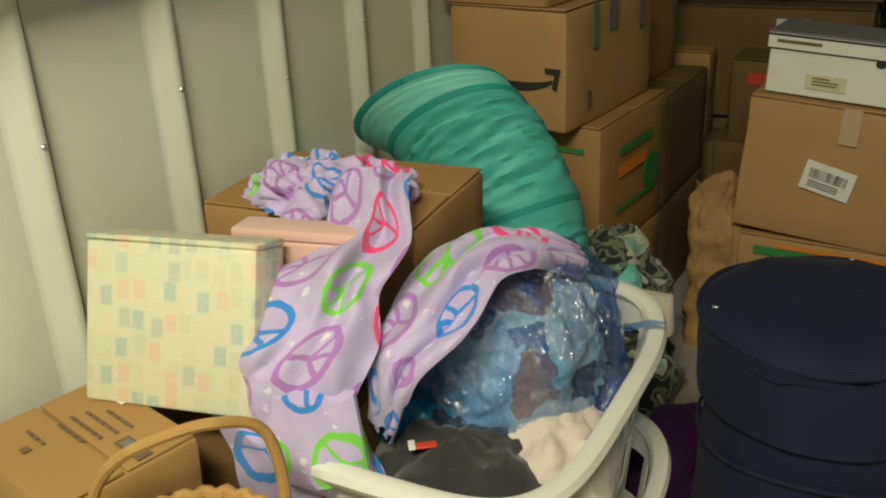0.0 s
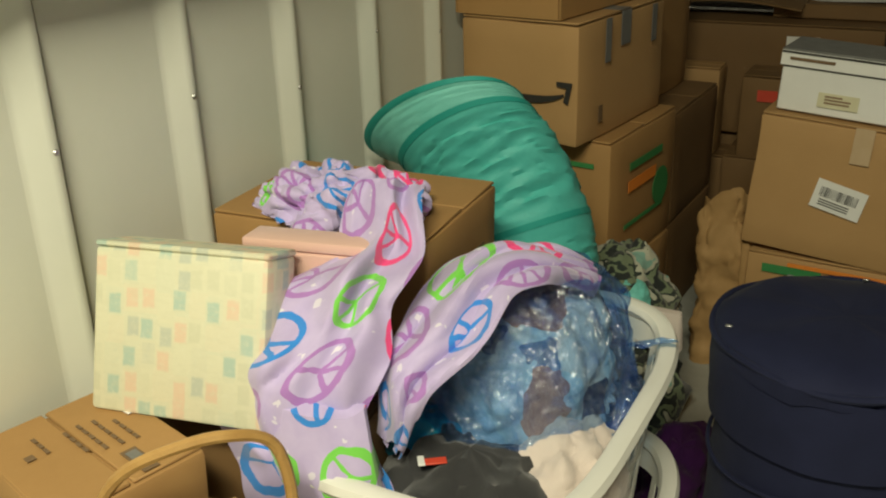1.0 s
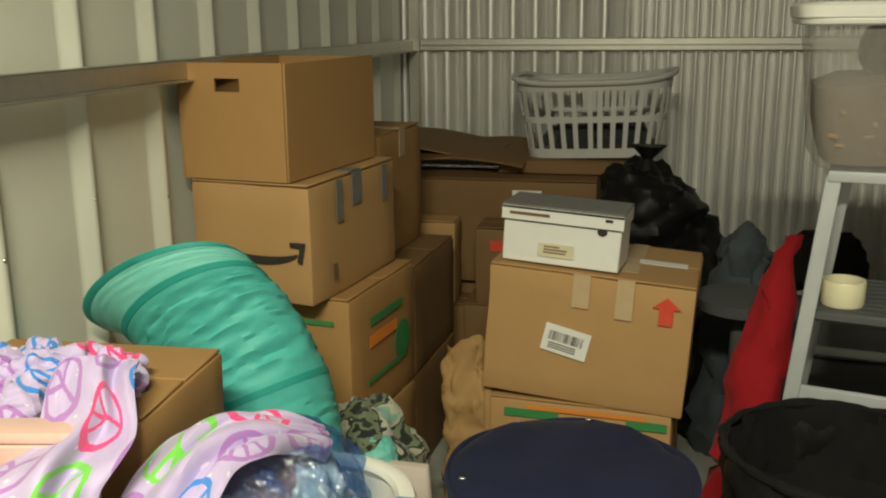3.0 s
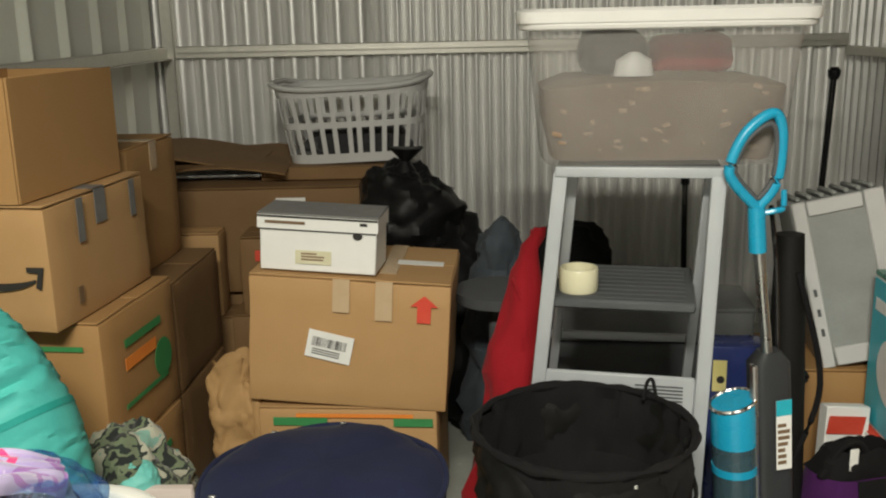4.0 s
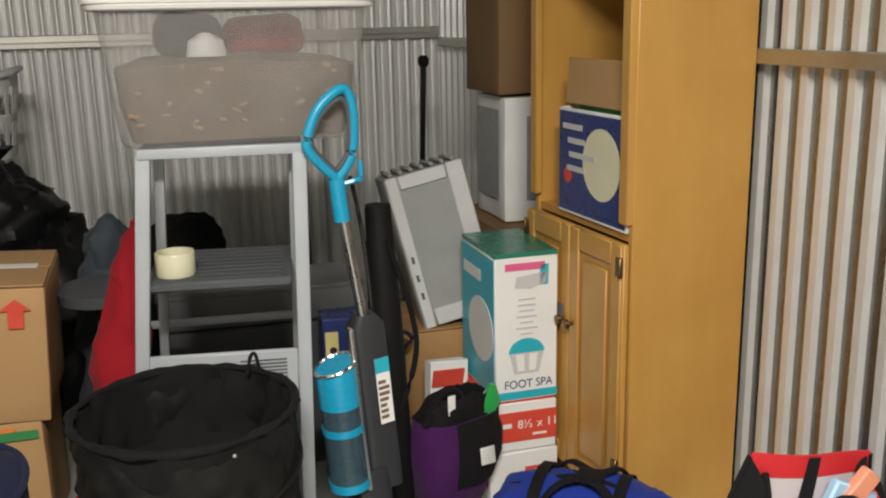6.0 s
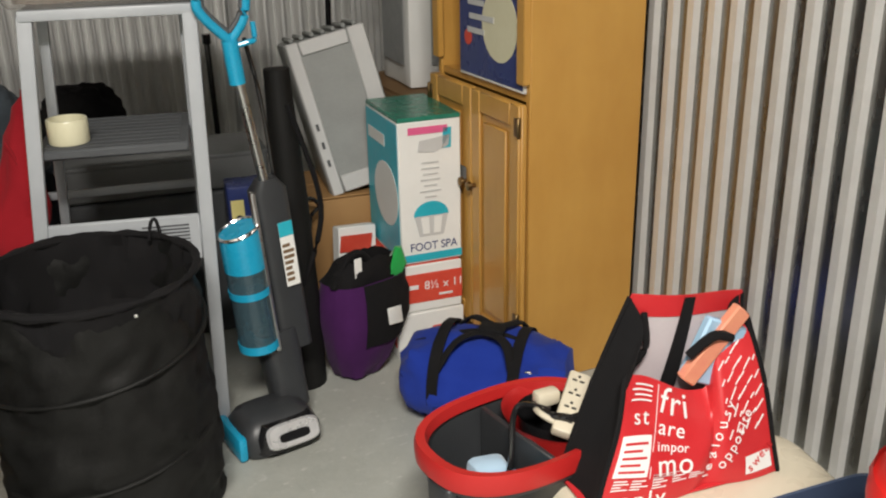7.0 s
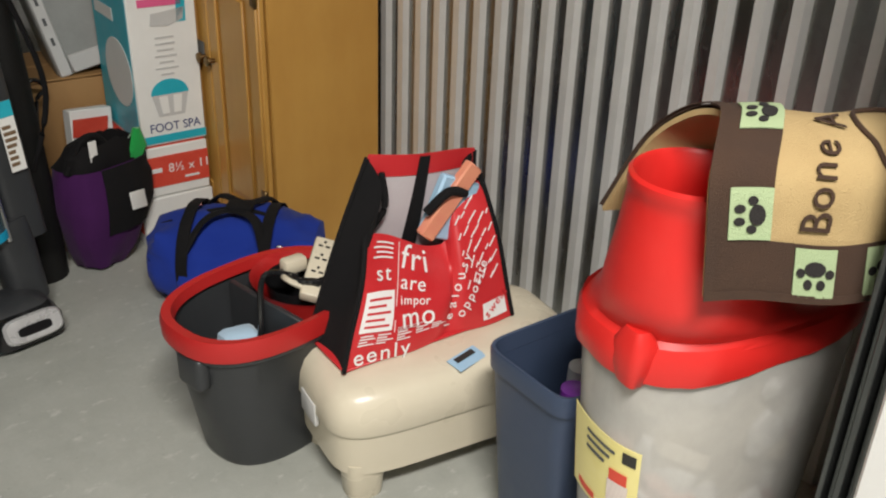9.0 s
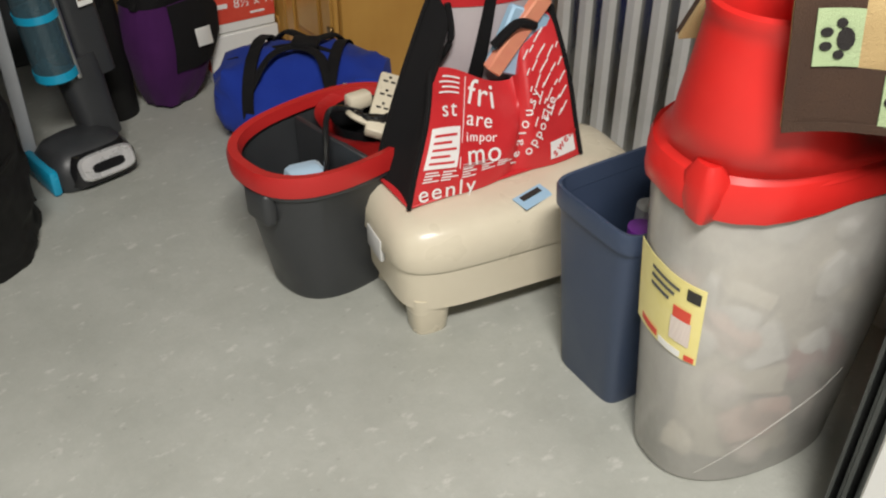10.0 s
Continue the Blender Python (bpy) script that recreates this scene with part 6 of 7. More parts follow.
part("bottom", block(0.18, 0.32, 0.006, 0, (0, 0, 0)), PAPER, db)
quad(0.325, 0.255, left_side(0, 0.135, -0.0982), "printed_side", NAVY_INK, db)
disc(0.088, left_side(-0.05, 0.145, -0.0996), "printed_moon", CREAM_TAPE, db)
disc(0.020, left_side(0.115, 0.10, -0.0996), "printed_spot", RED_INK, db)
for k in range(4):
    quad((0.10, 0.085, 0.13, 0.09)[k], 0.014, left_side((0.09, 0.07, 0.04, 0.07)[k], 0.225 - 0.035 * k, -0.101), "printed_line", BASKET_GREY, db)
quad(0.18, 0.10, front(0, 0.055, -0.1682), "printed_panel", NAVY_INK, db)
disc(0.024, front(0.03, 0.06, -0.1696), "printed_seal", RED_INK, db)
quad(0.07, 0.05, front(0.03, 0.14, -0.1682), "printed_photo", BASKET_GREY, db)
for k in range(2):
    disc(0.012, front(0.0 + 0.05 * k, 0.235, -0.1682), "printed_icon", INK, db)
part("flap", block(0.006, 0.335, 0.115, 0.002, (-0.096, 0, 0.272)), CARD_TAN, db, "raised cardboard flap", m=pose(0, 0, 0, 0, 4, 0))
part("green_lining", crumple(block(0.15, 0.28, 0.05, 0.015, (0.01, 0, 0.25), 2), 0.012, 12, 2), GREEN_FELT, db)

# ---- right foreground ----
mb = thing("mop_bucket", pose(0.773, 1.09, 0.0, 0, 0, 8), "charcoal oval mop bucket with a red rim and wringer", "bucket")


def buck(z, k, dz=0.0, n=48):
    return [(x, y, z + dz * x) for x, y, _ in oval(0, 0, 0, 0.195 * k, 0.135 * k, n, 2.5)]


part("shell", loft([buck(0.0, 0.70), buck(0.015, 0.74), buck(0.15, 0.86), buck(0.255, 0.95), buck(0.262, 1.0), buck(0.285, 1.01)], True, False), CHARCOAL, mb)
part("lining", loft([buck(0.285, 0.97), buck(0.12, 0.82), buck(0.1, 0.5), buck(0.1, 0.02)], False, True), CHARCOAL, mb)
part("rim", loft([buck(0.272, 1.03), buck(0.30, 1.04), buck(0.312, 1.02), buck(0.31, 0.93), buck(0.29, 0.90)] , False, False), RED_RIM, mb, "red plastic rim")
part("divider", block(0.012, 0.23, 0.17, 0.003, (0.0, 0, 0.12)), CHARCOAL, mb)
part("wringer_bowl", loft([oval(0.09, 0.0, z, rx, ry, 36) for z, rx, ry in ((0.305, 0.10, 0.115), (0.29, 0.092, 0.105), (0.22, 0.075, 0.09), (0.19, 0.07, 0.085), (0.185, 0.02, 0.02))], False, True), RED_RIM, mb, "red wringer bowl")
part("wringer_basket", loft([oval(0.095, 0.01, z, rx, rx, 32) for z, rx in ((0.30, 0.075), (0.27, 0.07), (0.22, 0.055), (0.215, 0.01))], False, True), GLOSS_BLACK, mb)
part("lip", block(0.03, 0.07, 0.07, 0.012, (-0.183, -0.02, 0.20), 3), CHARCOAL, mb)
bc = thing("cleaning_cloths", pose(0.70, 1.045, 0.11), "blue packs and cloths inside the bucket", "cloth")
part("pack", crumple(block(0.10, 0.07, 0.13, 0.02, (0.0, -0.02, 0), 2), 0.012, 12, 4), TURQ, bc)
part("pack", crumple(block(0.08, 0.06, 0.14, 0.02, (0.01, 0.045, 0), 2), 0.012, 12, 7), BLUE_CLOTH, bc)
_x = Vector((0.68, 0.62, 0.40)).normalized()
_z = (Vector((-0.475, -0.73, 0.486)) - _x * _x.dot(Vector((-0.475, -0.73, 0.486)))).normalized()
STRIP = Matrix((_x, _z.cross(_x), _z)).transposed().to_4x4()
STRIP.translation = (0.870, 1.070, 0.325)
ps = thing("power_strip", STRIP, "cream power strip with its dark cord in the bucket", "power strip")
part("case", block(0.14, 0.042, 0.026, 0.006, segs=2), CREAM, ps)
for k in range(4):
    for s in (-1, 1):
        part("socket_slot", block(0.004, 0.009, 0.001, 0, (-0.046 + 0.031 * k, 0.007 * s, 0.0262)), INK, ps)
    part("socket_hole", loft([oval(-0.036 + 0.031 * k, 0, 0.0262, 0.003, 0.003, 8), oval(-0.036 + 0.031 * k, 0, 0.0272, 0.003, 0.003, 8)]), INK, ps)
cc = thing("extension_cord", pose(0.86, 1.075, 0.28), "tangled dark and cream cord heaped in the wringer", "cord")
for k in range(5):
    part("cord", tube(smooth_path([(0.055 * math.cos(1.9 * k + j * 1.2) * (0.6 + 0.1 * j), 0.05 * math.sin(1.9 * k + j * 1.2), 0.02 + 0.012 * ((k + j) % 4)) for j in range(7)]), 0.006, 7), CREAM if k == 2 else GLOSS_BLACK, cc)
part("cord", tube(smooth_path([(-0.03, 0.0, 0.05), (-0.09, 0.02, 0.06), (-0.13, -0.03, -0.02), (-0.16, -0.04, -0.12)]), 0.006, 7), GLOSS_BLACK, cc)
part("plug", block(0.05, 0.03, 0.03, 0.008, (-0.02, 0.03, 0.045), 2), CREAM, cc)

tr = thing("plastic_footlocker", pose(1.012, 0.872, 0.0, 0, 0, -11), "cream plastic box on short legs with rounded lid", "box")


def slab(z, w, d, p=5):
    return oval(0, 0, z, w / 2, d / 2, 56, p)


part("base", loft([slab(0.065, 0.50, 0.255), slab(0.07, 0.52, 0.27), slab(0.165, 0.535, 0.285)], True, True), CREAM, tr)
part("lid", loft([slab(0.167, 0.545, 0.293), slab(0.172, 0.55, 0.298), slab(0.215, 0.545, 0.293), slab(0.242, 0.525, 0.275), slab(0.256, 0.49, 0.24), slab(0.262, 0.40, 0.17), slab(0.263, 0.1, 0.05)], True, True), CREAM, tr)
for x, y in ((-0.205, -0.085), (-0.205, 0.095), (0.19, -0.085), (0.19, 0.095)):
    part("leg", loft([oval(x, y, z, r, r * 0.9, 24, 3) for z, r in ((0.0, 0.033), (0.004, 0.035), (0.09, 0.042))]), CREAM, tr)
part("latch", block(0.01, 0.07, 0.05, 0.004, (-0.272, 0.0, 0.14), 2), BASKET_GREY, tr)
quad(0.075, 0.036, pose(0.0, -0.108, 0.2592, 10, 0, 20), "sticker", SKY, tr, "small printed sticker")
quad(0.05, 0.012, pose(-0.002, -0.102, 0.2618, 10, 0, 20), "printed_line", INK, tr)
disc(0.011, pose(0.07, -0.1495, 0.195, 88, 0, 0), "moulded_mark", TREAD, tr)
for ob in tr.children:
    ob.matrix_basis = Matrix.Diagonal((0.97, 0.97, 0.94, 1)) @ ob.matrix_basis

# red shopper with white lettering
rbg = thing("shopping_bag", pose(0.976, 0.905, 0.249, 0, 0, -5.4), "red woven shopping bag with white lettering and black sides", "bag")
BW, BD = 0.372, 0.13


def ease(a, b, x):
    x = min(1.0, max(0.0, (x - a) / (b - a)))
    return x * x * (3 - 2 * x)


def lean(u, v):
    """Front panel of the bag: slumped at its upper middle, with a raised flap beside it."""
    low = -BW / 2 + BW * u
    high = -0.107 + 0.32 * min(u, 0.58) + 0.10 * max(0.0, min(u, 0.68) - 0.58) + 0.21 * max(0.0, u - 0.68)
    flap = ease(0.55, 0.70, u)
    rise = (0.222 - 0.070 * math.sin(math.pi / 2 * min(1.0, u / 0.55)) ** 2) * (1 - flap) + 0.272 * flap
    fold = math.exp(-((u - 0.60 - 0.03 * v) / 0.05) ** 2) * math.sin(math.pi * min(1, v + 0.1)) * 0.016
    y = -BD / 2 + 0.055 * v ** 1.5 + 0.02 * math.sin(math.pi * u) * v + 0.004 * math.sin(13 * u + 7 * v) - 0.016 * math.sin(math.pi * v) * math.sin(math.pi * u) + fold + 0.03 * v * flap
    return Vector((low + (high - low) * v, y, v * rise))


def rear(u, v):
    low = -BW / 2 + BW * u
    high = -0.072 + 0.235 * u
    return Vector((low + (high - low) * v, BD / 2 - 0.02 * v + 0.01 * math.sin(5 * u + 3 * v), v * (0.340 - 0.035 * u)))


part("front_panel", sheet(lean, 44, 24, 0.002), BAG_RED, rbg, "red panel with white lettering")
part("rear_panel", sheet(lambda u, v: rear(u, v * 0.90), 20, 18, 0.002), BAG_LINING, rbg, "pale lining")
part("rear_hem", sheet(lambda u, v: rear(u, 0.90 + 0.12 * v) + Vector((0, -0.002, 0)), 20, 4, 0.003), BAG_RED, rbg, "red hem")
for s in (0, 1):
    def gusset(u, v, s=s):
        a, b = lean(s, v), rear(s, v)
        fold = math.sin(math.pi * u) * (0.012 + 0.02 * v)
        return a.lerp(b, u) + Vector(((fold if s == 0 else -fold), 0, 0))
    part("gusset", sheet(gusset, 12, 18, 0.002), BLACK_CLOTH, rbg, "black side gusset")
    part("binding", tube([lean(s, k / 18) for k in range(19)], 0.005, 6), BLACK_CLOTH, rbg)
    part("binding", tube([rear(s, k / 18) for k in range(19)], 0.005, 6), BLACK_CLOTH, rbg)
part("base_panel", block(BW, BD, 0.004, 0.001), BAG_RED, rbg)


def on_panel(u, v, roll=0.0, lift=0.0022):
    p, pu, pv = lean(u, v), lean(min(u + 0.03, 1), v), lean(u, min(v + 0.03, 1))
    x = (pu - p).normalized()
    z = x.cross(pv - p).normalized()
    y = z.cross(x)
    m = Matrix((x, y, z)).transposed().to_4x4()
    m.translation = p + z * lift
    return m @ pose(0, 0, 0, 0, 0, roll)


WIDE = {"i": 0.30, "l": 0.30, "j": 0.30, "f": 0.36, "r": 0.40, "t": 0.40, "m": 0.92, "w": 0.82}


def panel_words(txt, u, v, size, roll=0.0, ink=WHITE_INK):
    """Lettering that follows the slumped panel, one letter after the other."""
    for ch in txt:
        w = WIDE.get(ch, 0.58) * size
        p = lean(u, v)
        du = math.cos(math.radians(roll)) * 0.02 / (lean(u + 0.02, v) - p).length
        dv = math.sin(math.radians(roll)) * 0.02 / (lean(u, v + 0.02) - p).length
        if u + w * du < 0.99 and v + w * dv < 0.99:
            words(ch, size, on_panel(u + w / 2 * du, v + w / 2 * dv, roll, 0.003), ink, rbg)
        u, v = u + w * du, v + w * dv


for txt, u, v, size, roll in (("fri", 0.23, 0.86, 0.064, 0), ("are", 0.235, 0.66, 0.038, 0), ("impor", 0.24, 0.515, 0.024, 0), ("mo", 0.245, 0.365, 0.054, 0), ("st", 0.07, 0.72, 0.040, 0), ("eenly", 0.03, 0.085, 0.045, 0),
                              ("jealousy", 0.56, 0.14, 0.028, 50), ("opposite", 0.65, 0.14, 0.027, 50)):
    panel_words(txt, u, v, size, roll)
block_f = lambda u0, u1, v0, v1, lift: (lambda a, b: on_panel(u0 + (u1 - u0) * a, v0 + (v1 - v0) * b, 0, lift).translation)


def panel_patch(u0, u1, v0, v1, mt, name="printed_line", lift=0.0026, n=6):
    part(name, sheet(block_f(u0, u1, v0, v1, lift), n, 2 if n == 6 else n, 0.0003), mt, rbg)


panel_patch(0.035, 0.205, 0.29, 0.60, WHITE_INK, "printed_block", 0.0025, 8)
for k in range(5):
    panel_patch(0.055, 0.185 - 0.03 * (k % 2), 0.535 - 0.052 * k, 0.553 - 0.052 * k, BAG_RED, lift=0.0036)
panel_patch(0.222, 0.226, 0.27, 0.97, WHITE_INK, "printed_rule")
for k in range(18):
    v = 0.255 - 0.024 * (k // 5)
    u = 0.05 + 0.10 * (k % 5) + 0.012 * math.sin(5 * k)
    panel_patch(u, u + 0.065 + 0.02 * math.sin(3 * k), v, v + 0.011, WHITE_INK)
for k in range(4):
    panel_patch(0.06 + 0.02 * (k % 2), 0.19, 0.83 + 0.035 * k, 0.842 + 0.035 * k, WHITE_INK)
for k in range(4):
    panel_patch(0.24, 0.40 - 0.02 * (k % 2), 0.295 - 0.02 * (k % 2) + 0.0 * k, 0.302 - 0.02 * (k % 2), WHITE_INK)
panel_patch(0.80, 0.965, 0.05, 0.17, WHITE_INK, "printed_block", 0.0025, 8)
panel_words("sweat", 0.81, 0.075, 0.024, 32, BAG_RED)
for k in range(34):
    u, v = 0.71 + 0.045 * (k % 6) + 0.01 * math.sin(2 * k), 0.34 + 0.10 * (k // 6) + 0.03 * (k % 2)
    quad(0.018 + 0.008 * math.sin(3 * k), 0.0022, on_panel(u, v, 54, 0.003), "printed_line", WHITE_INK, rbg)
part("strap", sheet(lambda u, v: rear(0.42 + 0.10 * u, 0.25 + 0.76 * v) + Vector((0, -0.006, 0)), 3, 10, 0.002), BLACK_CLOTH, rbg, "black handle strap")
part("strap", tube(smooth_path([rear(0.12, 0.93) + Vector((0, -0.01, 0)), rear(0.2, 0.75) + Vector((0, -0.02, 0)), rear(0.16, 0.6) + Vector((0, -0.015, 0))]), 0.006, 6), BLACK_CLOTH, rbg)
ct = thing("bag_contents", pose(1.0, 0.915, 0.330, 0, 0, -5), "coral and sky blue packets and a black sandal inside the bag", "packet")
part("packet", block(0.035, 0.02, 0.16, 0.003, segs=1), CORAL, ct, "coral patterned strip", m=pose(0.0, -0.005, 0.10, 0, 42, 0))
part("packet", block(0.09, 0.02, 0.12, 0.004), SKY, ct, "sky blue packet", m=pose(0.035, 0.005, 0.085, 0, 25, 0))
part("strap", tube(smooth_path([(-0.0, -0.01, 0.15), (0.04, -0.02, 0.185), (0.085, -0.01, 0.17)]), 0.009, 8), BLACK_CLOTH, ct)
part("lining_cloth", crumple(block(0.18, 0.05, 0.12, 0.02, (0, 0.0, -0.07), 2), 0.012, 14, 3), DARK_CLOTH, ct)

# slate blue waste bin
bn = thing("waste_bin", pose(1.018, 0.538, 0.0, 0, 0, -4), "slate blue rectangular waste bin, open", "bin")
BRI = lambda z, k, n=48: oval(0, 0, z, 0.112 * k, 0.095 * k, n, 7)
part("shell", loft([BRI(0.0, 0.76), BRI(0.006, 0.78), BRI(0.345, 0.985), BRI(0.345, 0.96), BRI(0.02, 0.74), BRI(0.02, 0.02)], True, True), SLATE, bn)
part("rim", loft([BRI(0.346, 0.955), BRI(0.34, 1.03), BRI(0.372, 1.045), BRI(0.377, 1.03), BRI(0.376, 0.985), BRI(0.346, 0.955)], False, False), SLATE, bn, "rolled rim")
bt = thing("spray_bottles", pose(1.035, 0.520, 0.022), "purple and red capped bottles in the bin", "bottle")
for k, (x, y, h, m1, m2) in enumerate(((-0.035, 0.0, 0.285, PAPER, PURPLE_PLASTIC), (0.01, -0.035, 0.28, BASKET_GREY, RED_PLASTIC), (0.02, 0.035, 0.285, BASKET_GREY, BASKET_GREY))):
    part("bottle", loft([oval(x, y, z, r, r, 20) for z, r in ((0, 0.026), (h - 0.05, 0.027), (h - 0.02, 0.02))]), m1, bt)
    part("cap", loft([oval(x, y, z, r, r, 20) for z, r in ((h - 0.022, 0.024), (h + 0.012, 0.023), (h + 0.016, 0.01))]), m2, bt)

# tall clear pet food bin with red spout lid
fb = thing("pet_food_bin", pose(1.06, 0.325, 0.0, 0, 0, -12), "clear frosted pet food bin with a red spout lid", "bin")


def FB(z, k, n=64, rise=0.0):
    return [(x, y, zz + rise * (x + 0.2)) for x, y, zz in oval(0, 0, z, 0.205 * k, 0.128 * k, n, 2.4)]


def on_shell(a, z, lift=0.0015):
    """Point and outward turn on the bin's wall at angle a."""
    k = 0.81 + 0.38 * z if z > 0.25 else 0.81 + 0.40 * z
    ca, sa = math.cos(a), math.sin(a)
    x = (0.205 * k + lift) * math.copysign(abs(ca) ** (2 / 2.4), ca)
    y = (0.128 * k + lift) * math.copysign(abs(sa) ** (2 / 2.4), sa)
    return Vector((x, y, z))


part("shell", loft([FB(0.0, 0.74), FB(0.004, 0.78), FB(0.014, 0.815), FB(0.25, 0.91), FB(0.5, 1.0), FB(0.56, 1.0)], True, False), CLEAR, fb, "frosted clear body")
part("foot_crease", tube(smooth_path([on_shell(3.9 + 0.2 * j, 0.03 + 0.028 * j, 0.0005) for j in range(7)]), 0.0008, 5), CLEAR, fb)
for k in range(70):
    a, z = rng.uniform(0, 6.28), rng.uniform(0.03, 0.50)
    kk = 0.66 + 0.22 * z
    mt_ = rng.choice((PAPER, CREAM, PALE_CLOTH, PAPER, CREAM, RED_CLOTH if z < 0.25 else PAPER, PINK_CLOTH))
    part("packet", crumple(block(rng.uniform(0.05, 0.09), 0.03, rng.uniform(0.04, 0.08), 0.012, (0, 0, -0.02)), 0.008, 20, k), mt_, fb, m=pose(0.19 * kk * math.cos(a), 0.115 * kk * math.sin(a), z, rng.uniform(-25, 25), rng.uniform(-25, 25), math.degrees(a) + 90))
part("core", loft([FB(0.012, 0.5), FB(0.52, 0.66)]), CREAM, fb)
part("lid_skirt", crumple(loft([FB(0.520, 1.045, 64, 0.09), FB(0.535, 1.062, 64, 0.09), FB(0.556, 1.062, 64, 0.08), FB(0.572, 1.035, 64, 0.06)], False, False), 0.005, 9, 3), RED_PLASTIC, fb)
SP = lambda z, r, s, n=64: oval(-0.125 + s, -0.034, z, r, r * 0.98, n)
part("lid", loft([FB(0.566, 1.04, 64, 0.06), FB(0.578, 0.99, 64, 0.05), oval(-0.045, -0.012, 0.594, 0.163, 0.118, 64, 2.2), oval(-0.094, -0.026, 0.610, 0.121, 0.110, 64), SP(0.64, 0.105, 0.012), SP(0.70, 0.091, 0.006), SP(0.745, 0.083, 0.003), SP(0.760, 0.081, 0.002), SP(0.764, 0.0835, 0.002), SP(0.776, 0.083, 0.002), SP(0.780, 0.078, 0.002), SP(0.774, 0.073, 0.002), SP(0.73, 0.070, 0.002), SP(0.68, 0.068, 0.002), SP(0.675, 0.01, 0)], False, True), RED_PLASTIC, fb, "red spout lid")
part("latch", crumple(loft([oval(-0.196, -0.052, z, rx, ry, 20, 3.5) for z, rx, ry in ((0.508, 0.006, 0.008), (0.515, 0.016, 0.018), (0.54, 0.022, 0.026), (0.57, 0.021, 0.028), (0.592, 0.012, 0.016))]), 0.003, 14, 1), RED_PLASTIC, fb)


def label_at(u, v, lift=0.0015):
    return on_shell(2.80 + 0.88 * u, 0.262 + 0.138 * v + 0.012 * (1 - u) + 0.004 * math.sin(9 * v) * (1 - u), lift)


lbl = part("paper_label", sheet(lambda u, v: label_at(u, v, 0.0025 + 0.004 * (1 - u) ** 6), 20, 12, 0.0006), YELLOW_INK, fb, "torn yellow paper label")


def print_on_label(u0, u1, v0, v1, name, mt):
    part(name, sheet(lambda a, b: label_at(u0 + (u1 - u0) * a, v0 + (v1 - v0) * b, 0.0042), 6, 4, 0.0004), mt, lbl)


print_on_label(0.78, 0.95, 0.80, 0.94, "printed_square", INK)
print_on_label(0.62, 0.86, 0.52, 0.66, "printed_bin", RED_INK)
print_on_label(0.60, 0.88, 0.20, 0.52, "printed_bin", PALE_CLOTH)
for k in range(3):
    print_on_label(0.30, 0.68 - 0.07 * k, 0.84 - 0.09 * k, 0.875 - 0.09 * k, "printed_line", TREAD)
print_on_label(0.05, 0.42, 0.05, 0.12, "printed_line", RED_INK)
print_on_label(0.45, 0.78, 0.02, 0.10, "printed_block", PAPER)
print_on_label(0.84, 0.97, 0.02, 0.09, "printed_line", RED_INK)

# bone mat draped over the spout
bmat = thing("pet_mat", pose(0.93, 0.314, 0.0, 0, 0, -38), "brown and tan pile pet mat with paw prints, draped", "mat")
ARCH = smooth_path([(-0.014, -0.124, 0.681), (-0.022, -0.120, 0.76), (-0.026, -0.111, 0.825), (-0.010, -0.07, 0.856), (0.004, -0.02, 0.863), (-0.015, 0.035, 0.842), (-0.045, 0.088, 0.785), (-0.083, 0.122, 0.676)])
ARCH = [Vector(p) for p in ARCH]
RUN = [0.0]
for p, q in zip(ARCH, ARCH[1:]):
    RUN.append(RUN[-1] + (q - p).length)


def drape(u, v):
    """u from the front hem over the arch to the rear hem, v along the arch."""
    s = u * RUN[-1]
    k = 0
    while k < len(RUN) - 2 and RUN[k + 1] < s:
        k += 1
    p = ARCH[k].lerp(ARCH[k + 1], (s - RUN[k]) / (RUN[k + 1] - RUN[k]))
    return p + Vector((0.32 * v, 0.16 * max(0.0, v - 0.4) ** 2, -0.03 * max(0.0, v - 0.6) + 0.003 * math.sin(11 * v)))


def mat_normal(u, v):
    return (drape(u, v + 0.02) - drape(u, v - 0.02)).cross(drape(u + 0.02, v) - drape(u - 0.02, v)).normalized()


part("tan_centre", sheet(drape, 60, 20, -0.007), MAT_TAN, bmat, "tan pile centre")


def mat_patch(u0, u1, v0, v1, name, mt, lift=0.0025, n=10, parent=None):
    def f(a, b):
        u, v = u0 + (u1 - u0) * a, v0 + (v1 - v0) * b
        return drape(u, v) + mat_normal(u, v) * lift
    return part(name, sheet(f, n, n, 0.0015), mt, parent or bmat)


for u0, u1, v0, v1 in ((0.0, 0.135, 0.0, 1.0), (0.865, 1.0, 0.0, 1.0), (0.135, 0.865, 0.0, 0.21), (0.135, 0.865, 0.82, 1.0)):
    mat_patch(u0, u1, v0, v1, "brown_border", MAT_BROWN, 0.003, 34)
for u0, u1, v0, v1 in ((0.0, 0.02, 0, 1), (0.98, 1.0, 0, 1), (0, 1, -0.008, 0.028), (0, 1, 0.98, 1.005)):
    mat_patch(u0, u1, v0, v1, "bound_edge", MAT_BROWN, 0.006, 34)
paws = [(0.195, 0.135, 0), (0.435, 0.135, 0), (0.675, 0.135, 0), (0.072, 0.37, 1), (0.072, 0.62, 1), (0.072, 0.86, 1)]
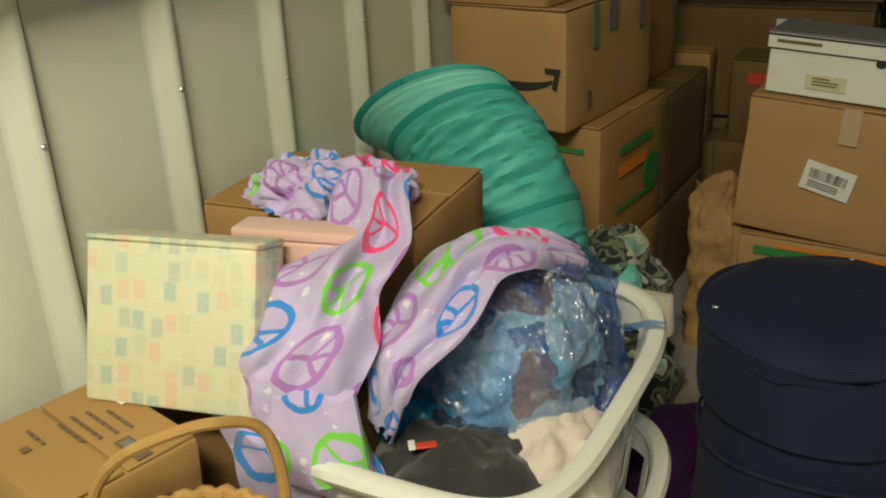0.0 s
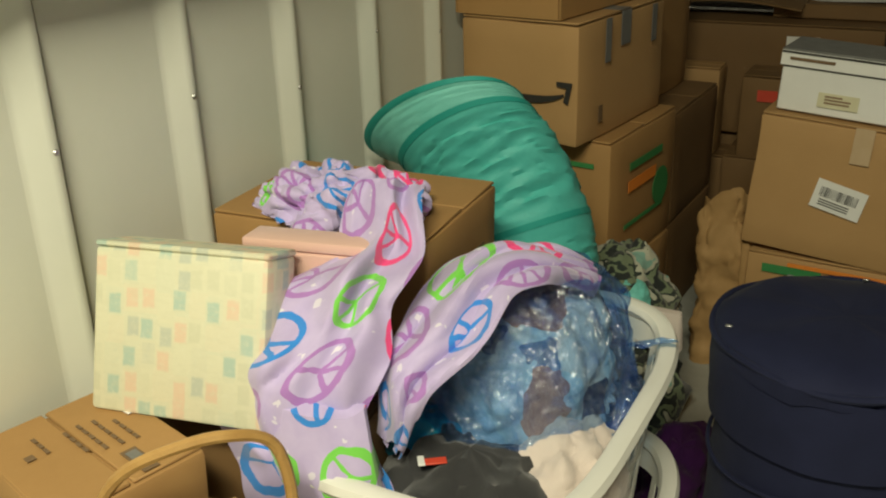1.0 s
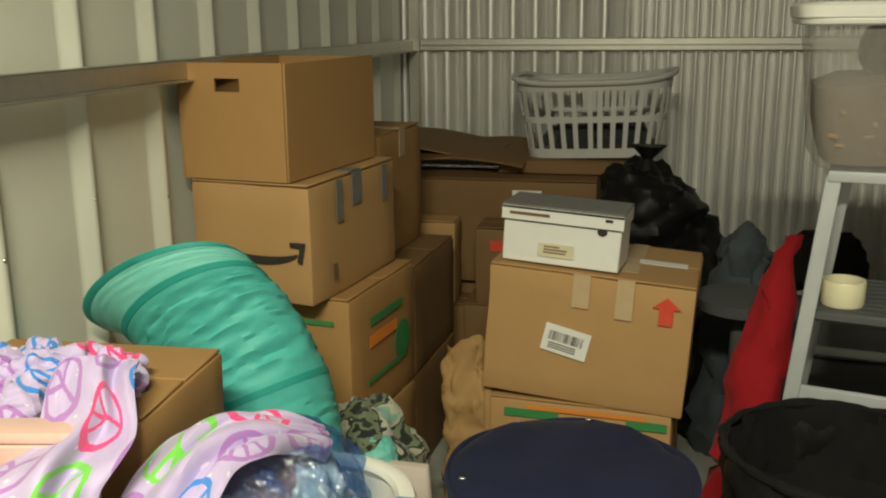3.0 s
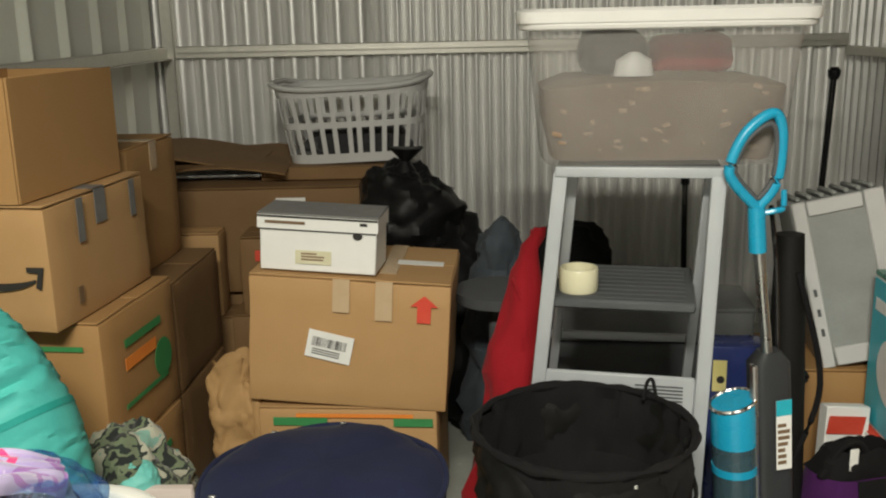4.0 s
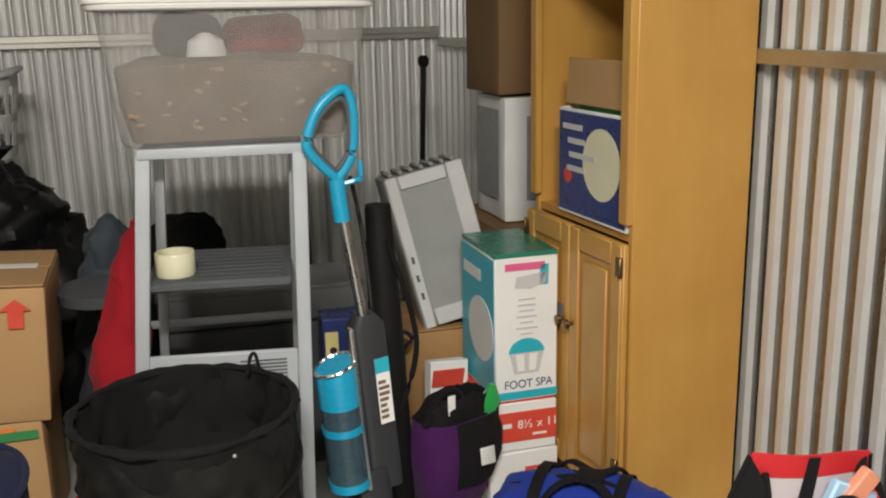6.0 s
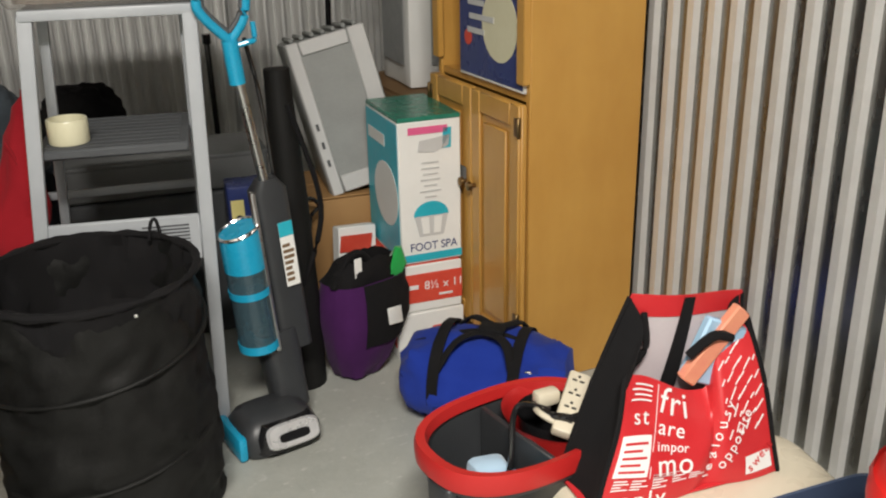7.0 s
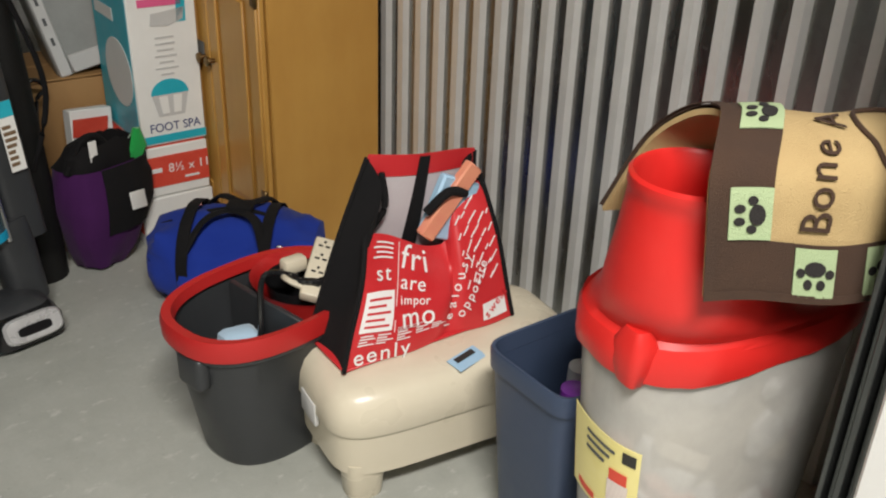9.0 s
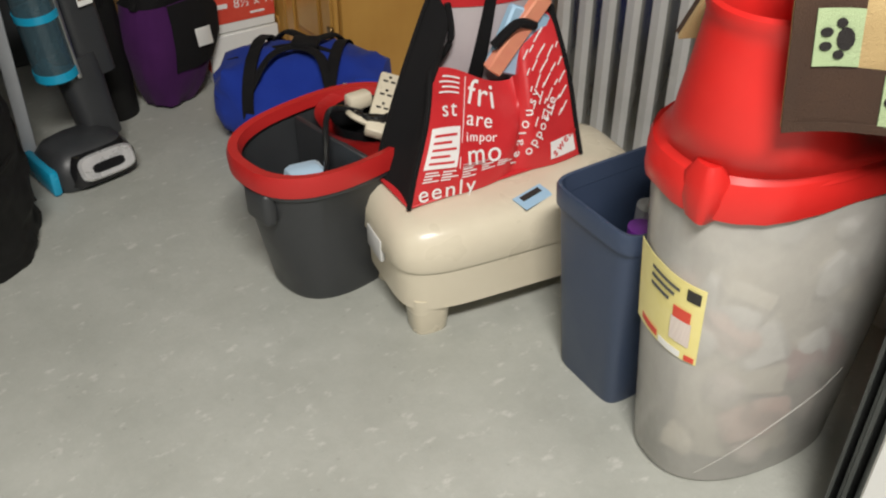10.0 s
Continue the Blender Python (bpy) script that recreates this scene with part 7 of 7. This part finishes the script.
for cu, cv, ru in paws:
    tile = mat_patch(cu - 0.056, cu + 0.056, cv - 0.072, cv + 0.072, "lime_square", MAT_LIME, 0.006)
    # main pad and four toes, in metres; the toes point outward from the mat's middle
    for a, b, ra, rb_ in ((0.0065, 0.0, 0.009, 0.012), (0.001, -0.016, 0.0055, 0.0048), (-0.0125, -0.007, 0.0062, 0.0048), (-0.0125, 0.0075, 0.0062, 0.0048), (0.001, 0.0165, 0.0055, 0.0048)):
        def blob(s, t, cu=cu, cv=cv, a=a, b=b, ra=ra, rb_=rb_, ru=ru):
            ang, rad = 2 * math.pi * s, max(t, 0.02)
            p, q = a + ra * rad * math.cos(ang), b + rb_ * rad * math.sin(ang)
            if not ru:
                p, q = q, p
            u, v = cu - p / RUN[-1] * (1 if ru else 1), cv + q / 0.32
            if ru:
                u = cu + p / RUN[-1]
            return drape(u, v) + mat_normal(u, v) * 0.0095
        part("paw_pad", sheet(blob, 12, 3, 0.001), MAT_BLACK, tile)


def on_mat(u, v, turn):
    x = (drape(u, v + 0.01) - drape(u, v - 0.01)).normalized()
    n = mat_normal(u, v)
    y = n.cross(x)
    m = Matrix((x, y, n)).transposed().to_4x4()
    m.translation = drape(u, v) + n * 0.0045
    return m @ pose(0, 0, 0, 0, 0, turn)


for ch, cu, size in (("B", 0.185, 0.048), ("o", 0.24, 0.048), ("n", 0.292, 0.048), ("e", 0.345, 0.048), ("A", 0.435, 0.046)):
    words(ch, size, on_mat(cu, 0.37, 90), MAT_BROWN, bmat)


def bone_line(s):
    a = 2 * math.pi * s
    p, q = 0.062 * math.cos(a) * (1 + 0.25 * math.cos(2 * a)), 0.024 * math.sin(a) * (1 + 0.9 * abs(math.cos(a)) ** 2)
    u, v = 0.38 + (p * 0.8 + q * 0.5) / RUN[-1], 0.60 + (q * 0.85 - p * 0.45) / 0.32
    return drape(u, v) + mat_normal(u, v) * 0.003


part("bone_outline", tube([bone_line(k / 40) for k in range(40)], 0.0028, 6, True), MAT_BROWN, bmat)

# slim black pole standing against the back wall
pl = thing("black_pole", pose(1.174, 3.20, 0.0), "slim black pole with a knob, standing by the back wall", "pole")
part("shaft", tube([(-0.02, 0.05, 0.0), (0, 0, 1.118)], 0.011, 10), GLOSS_BLACK, pl)
part("knob", loft([oval(0, 0, 1.128 + z, r, r, 16) for z, r in ((-0.03, 0.014), (-0.02, 0.02), (0.0, 0.022), (0.012, 0.012))]), GLOSS_BLACK, pl)
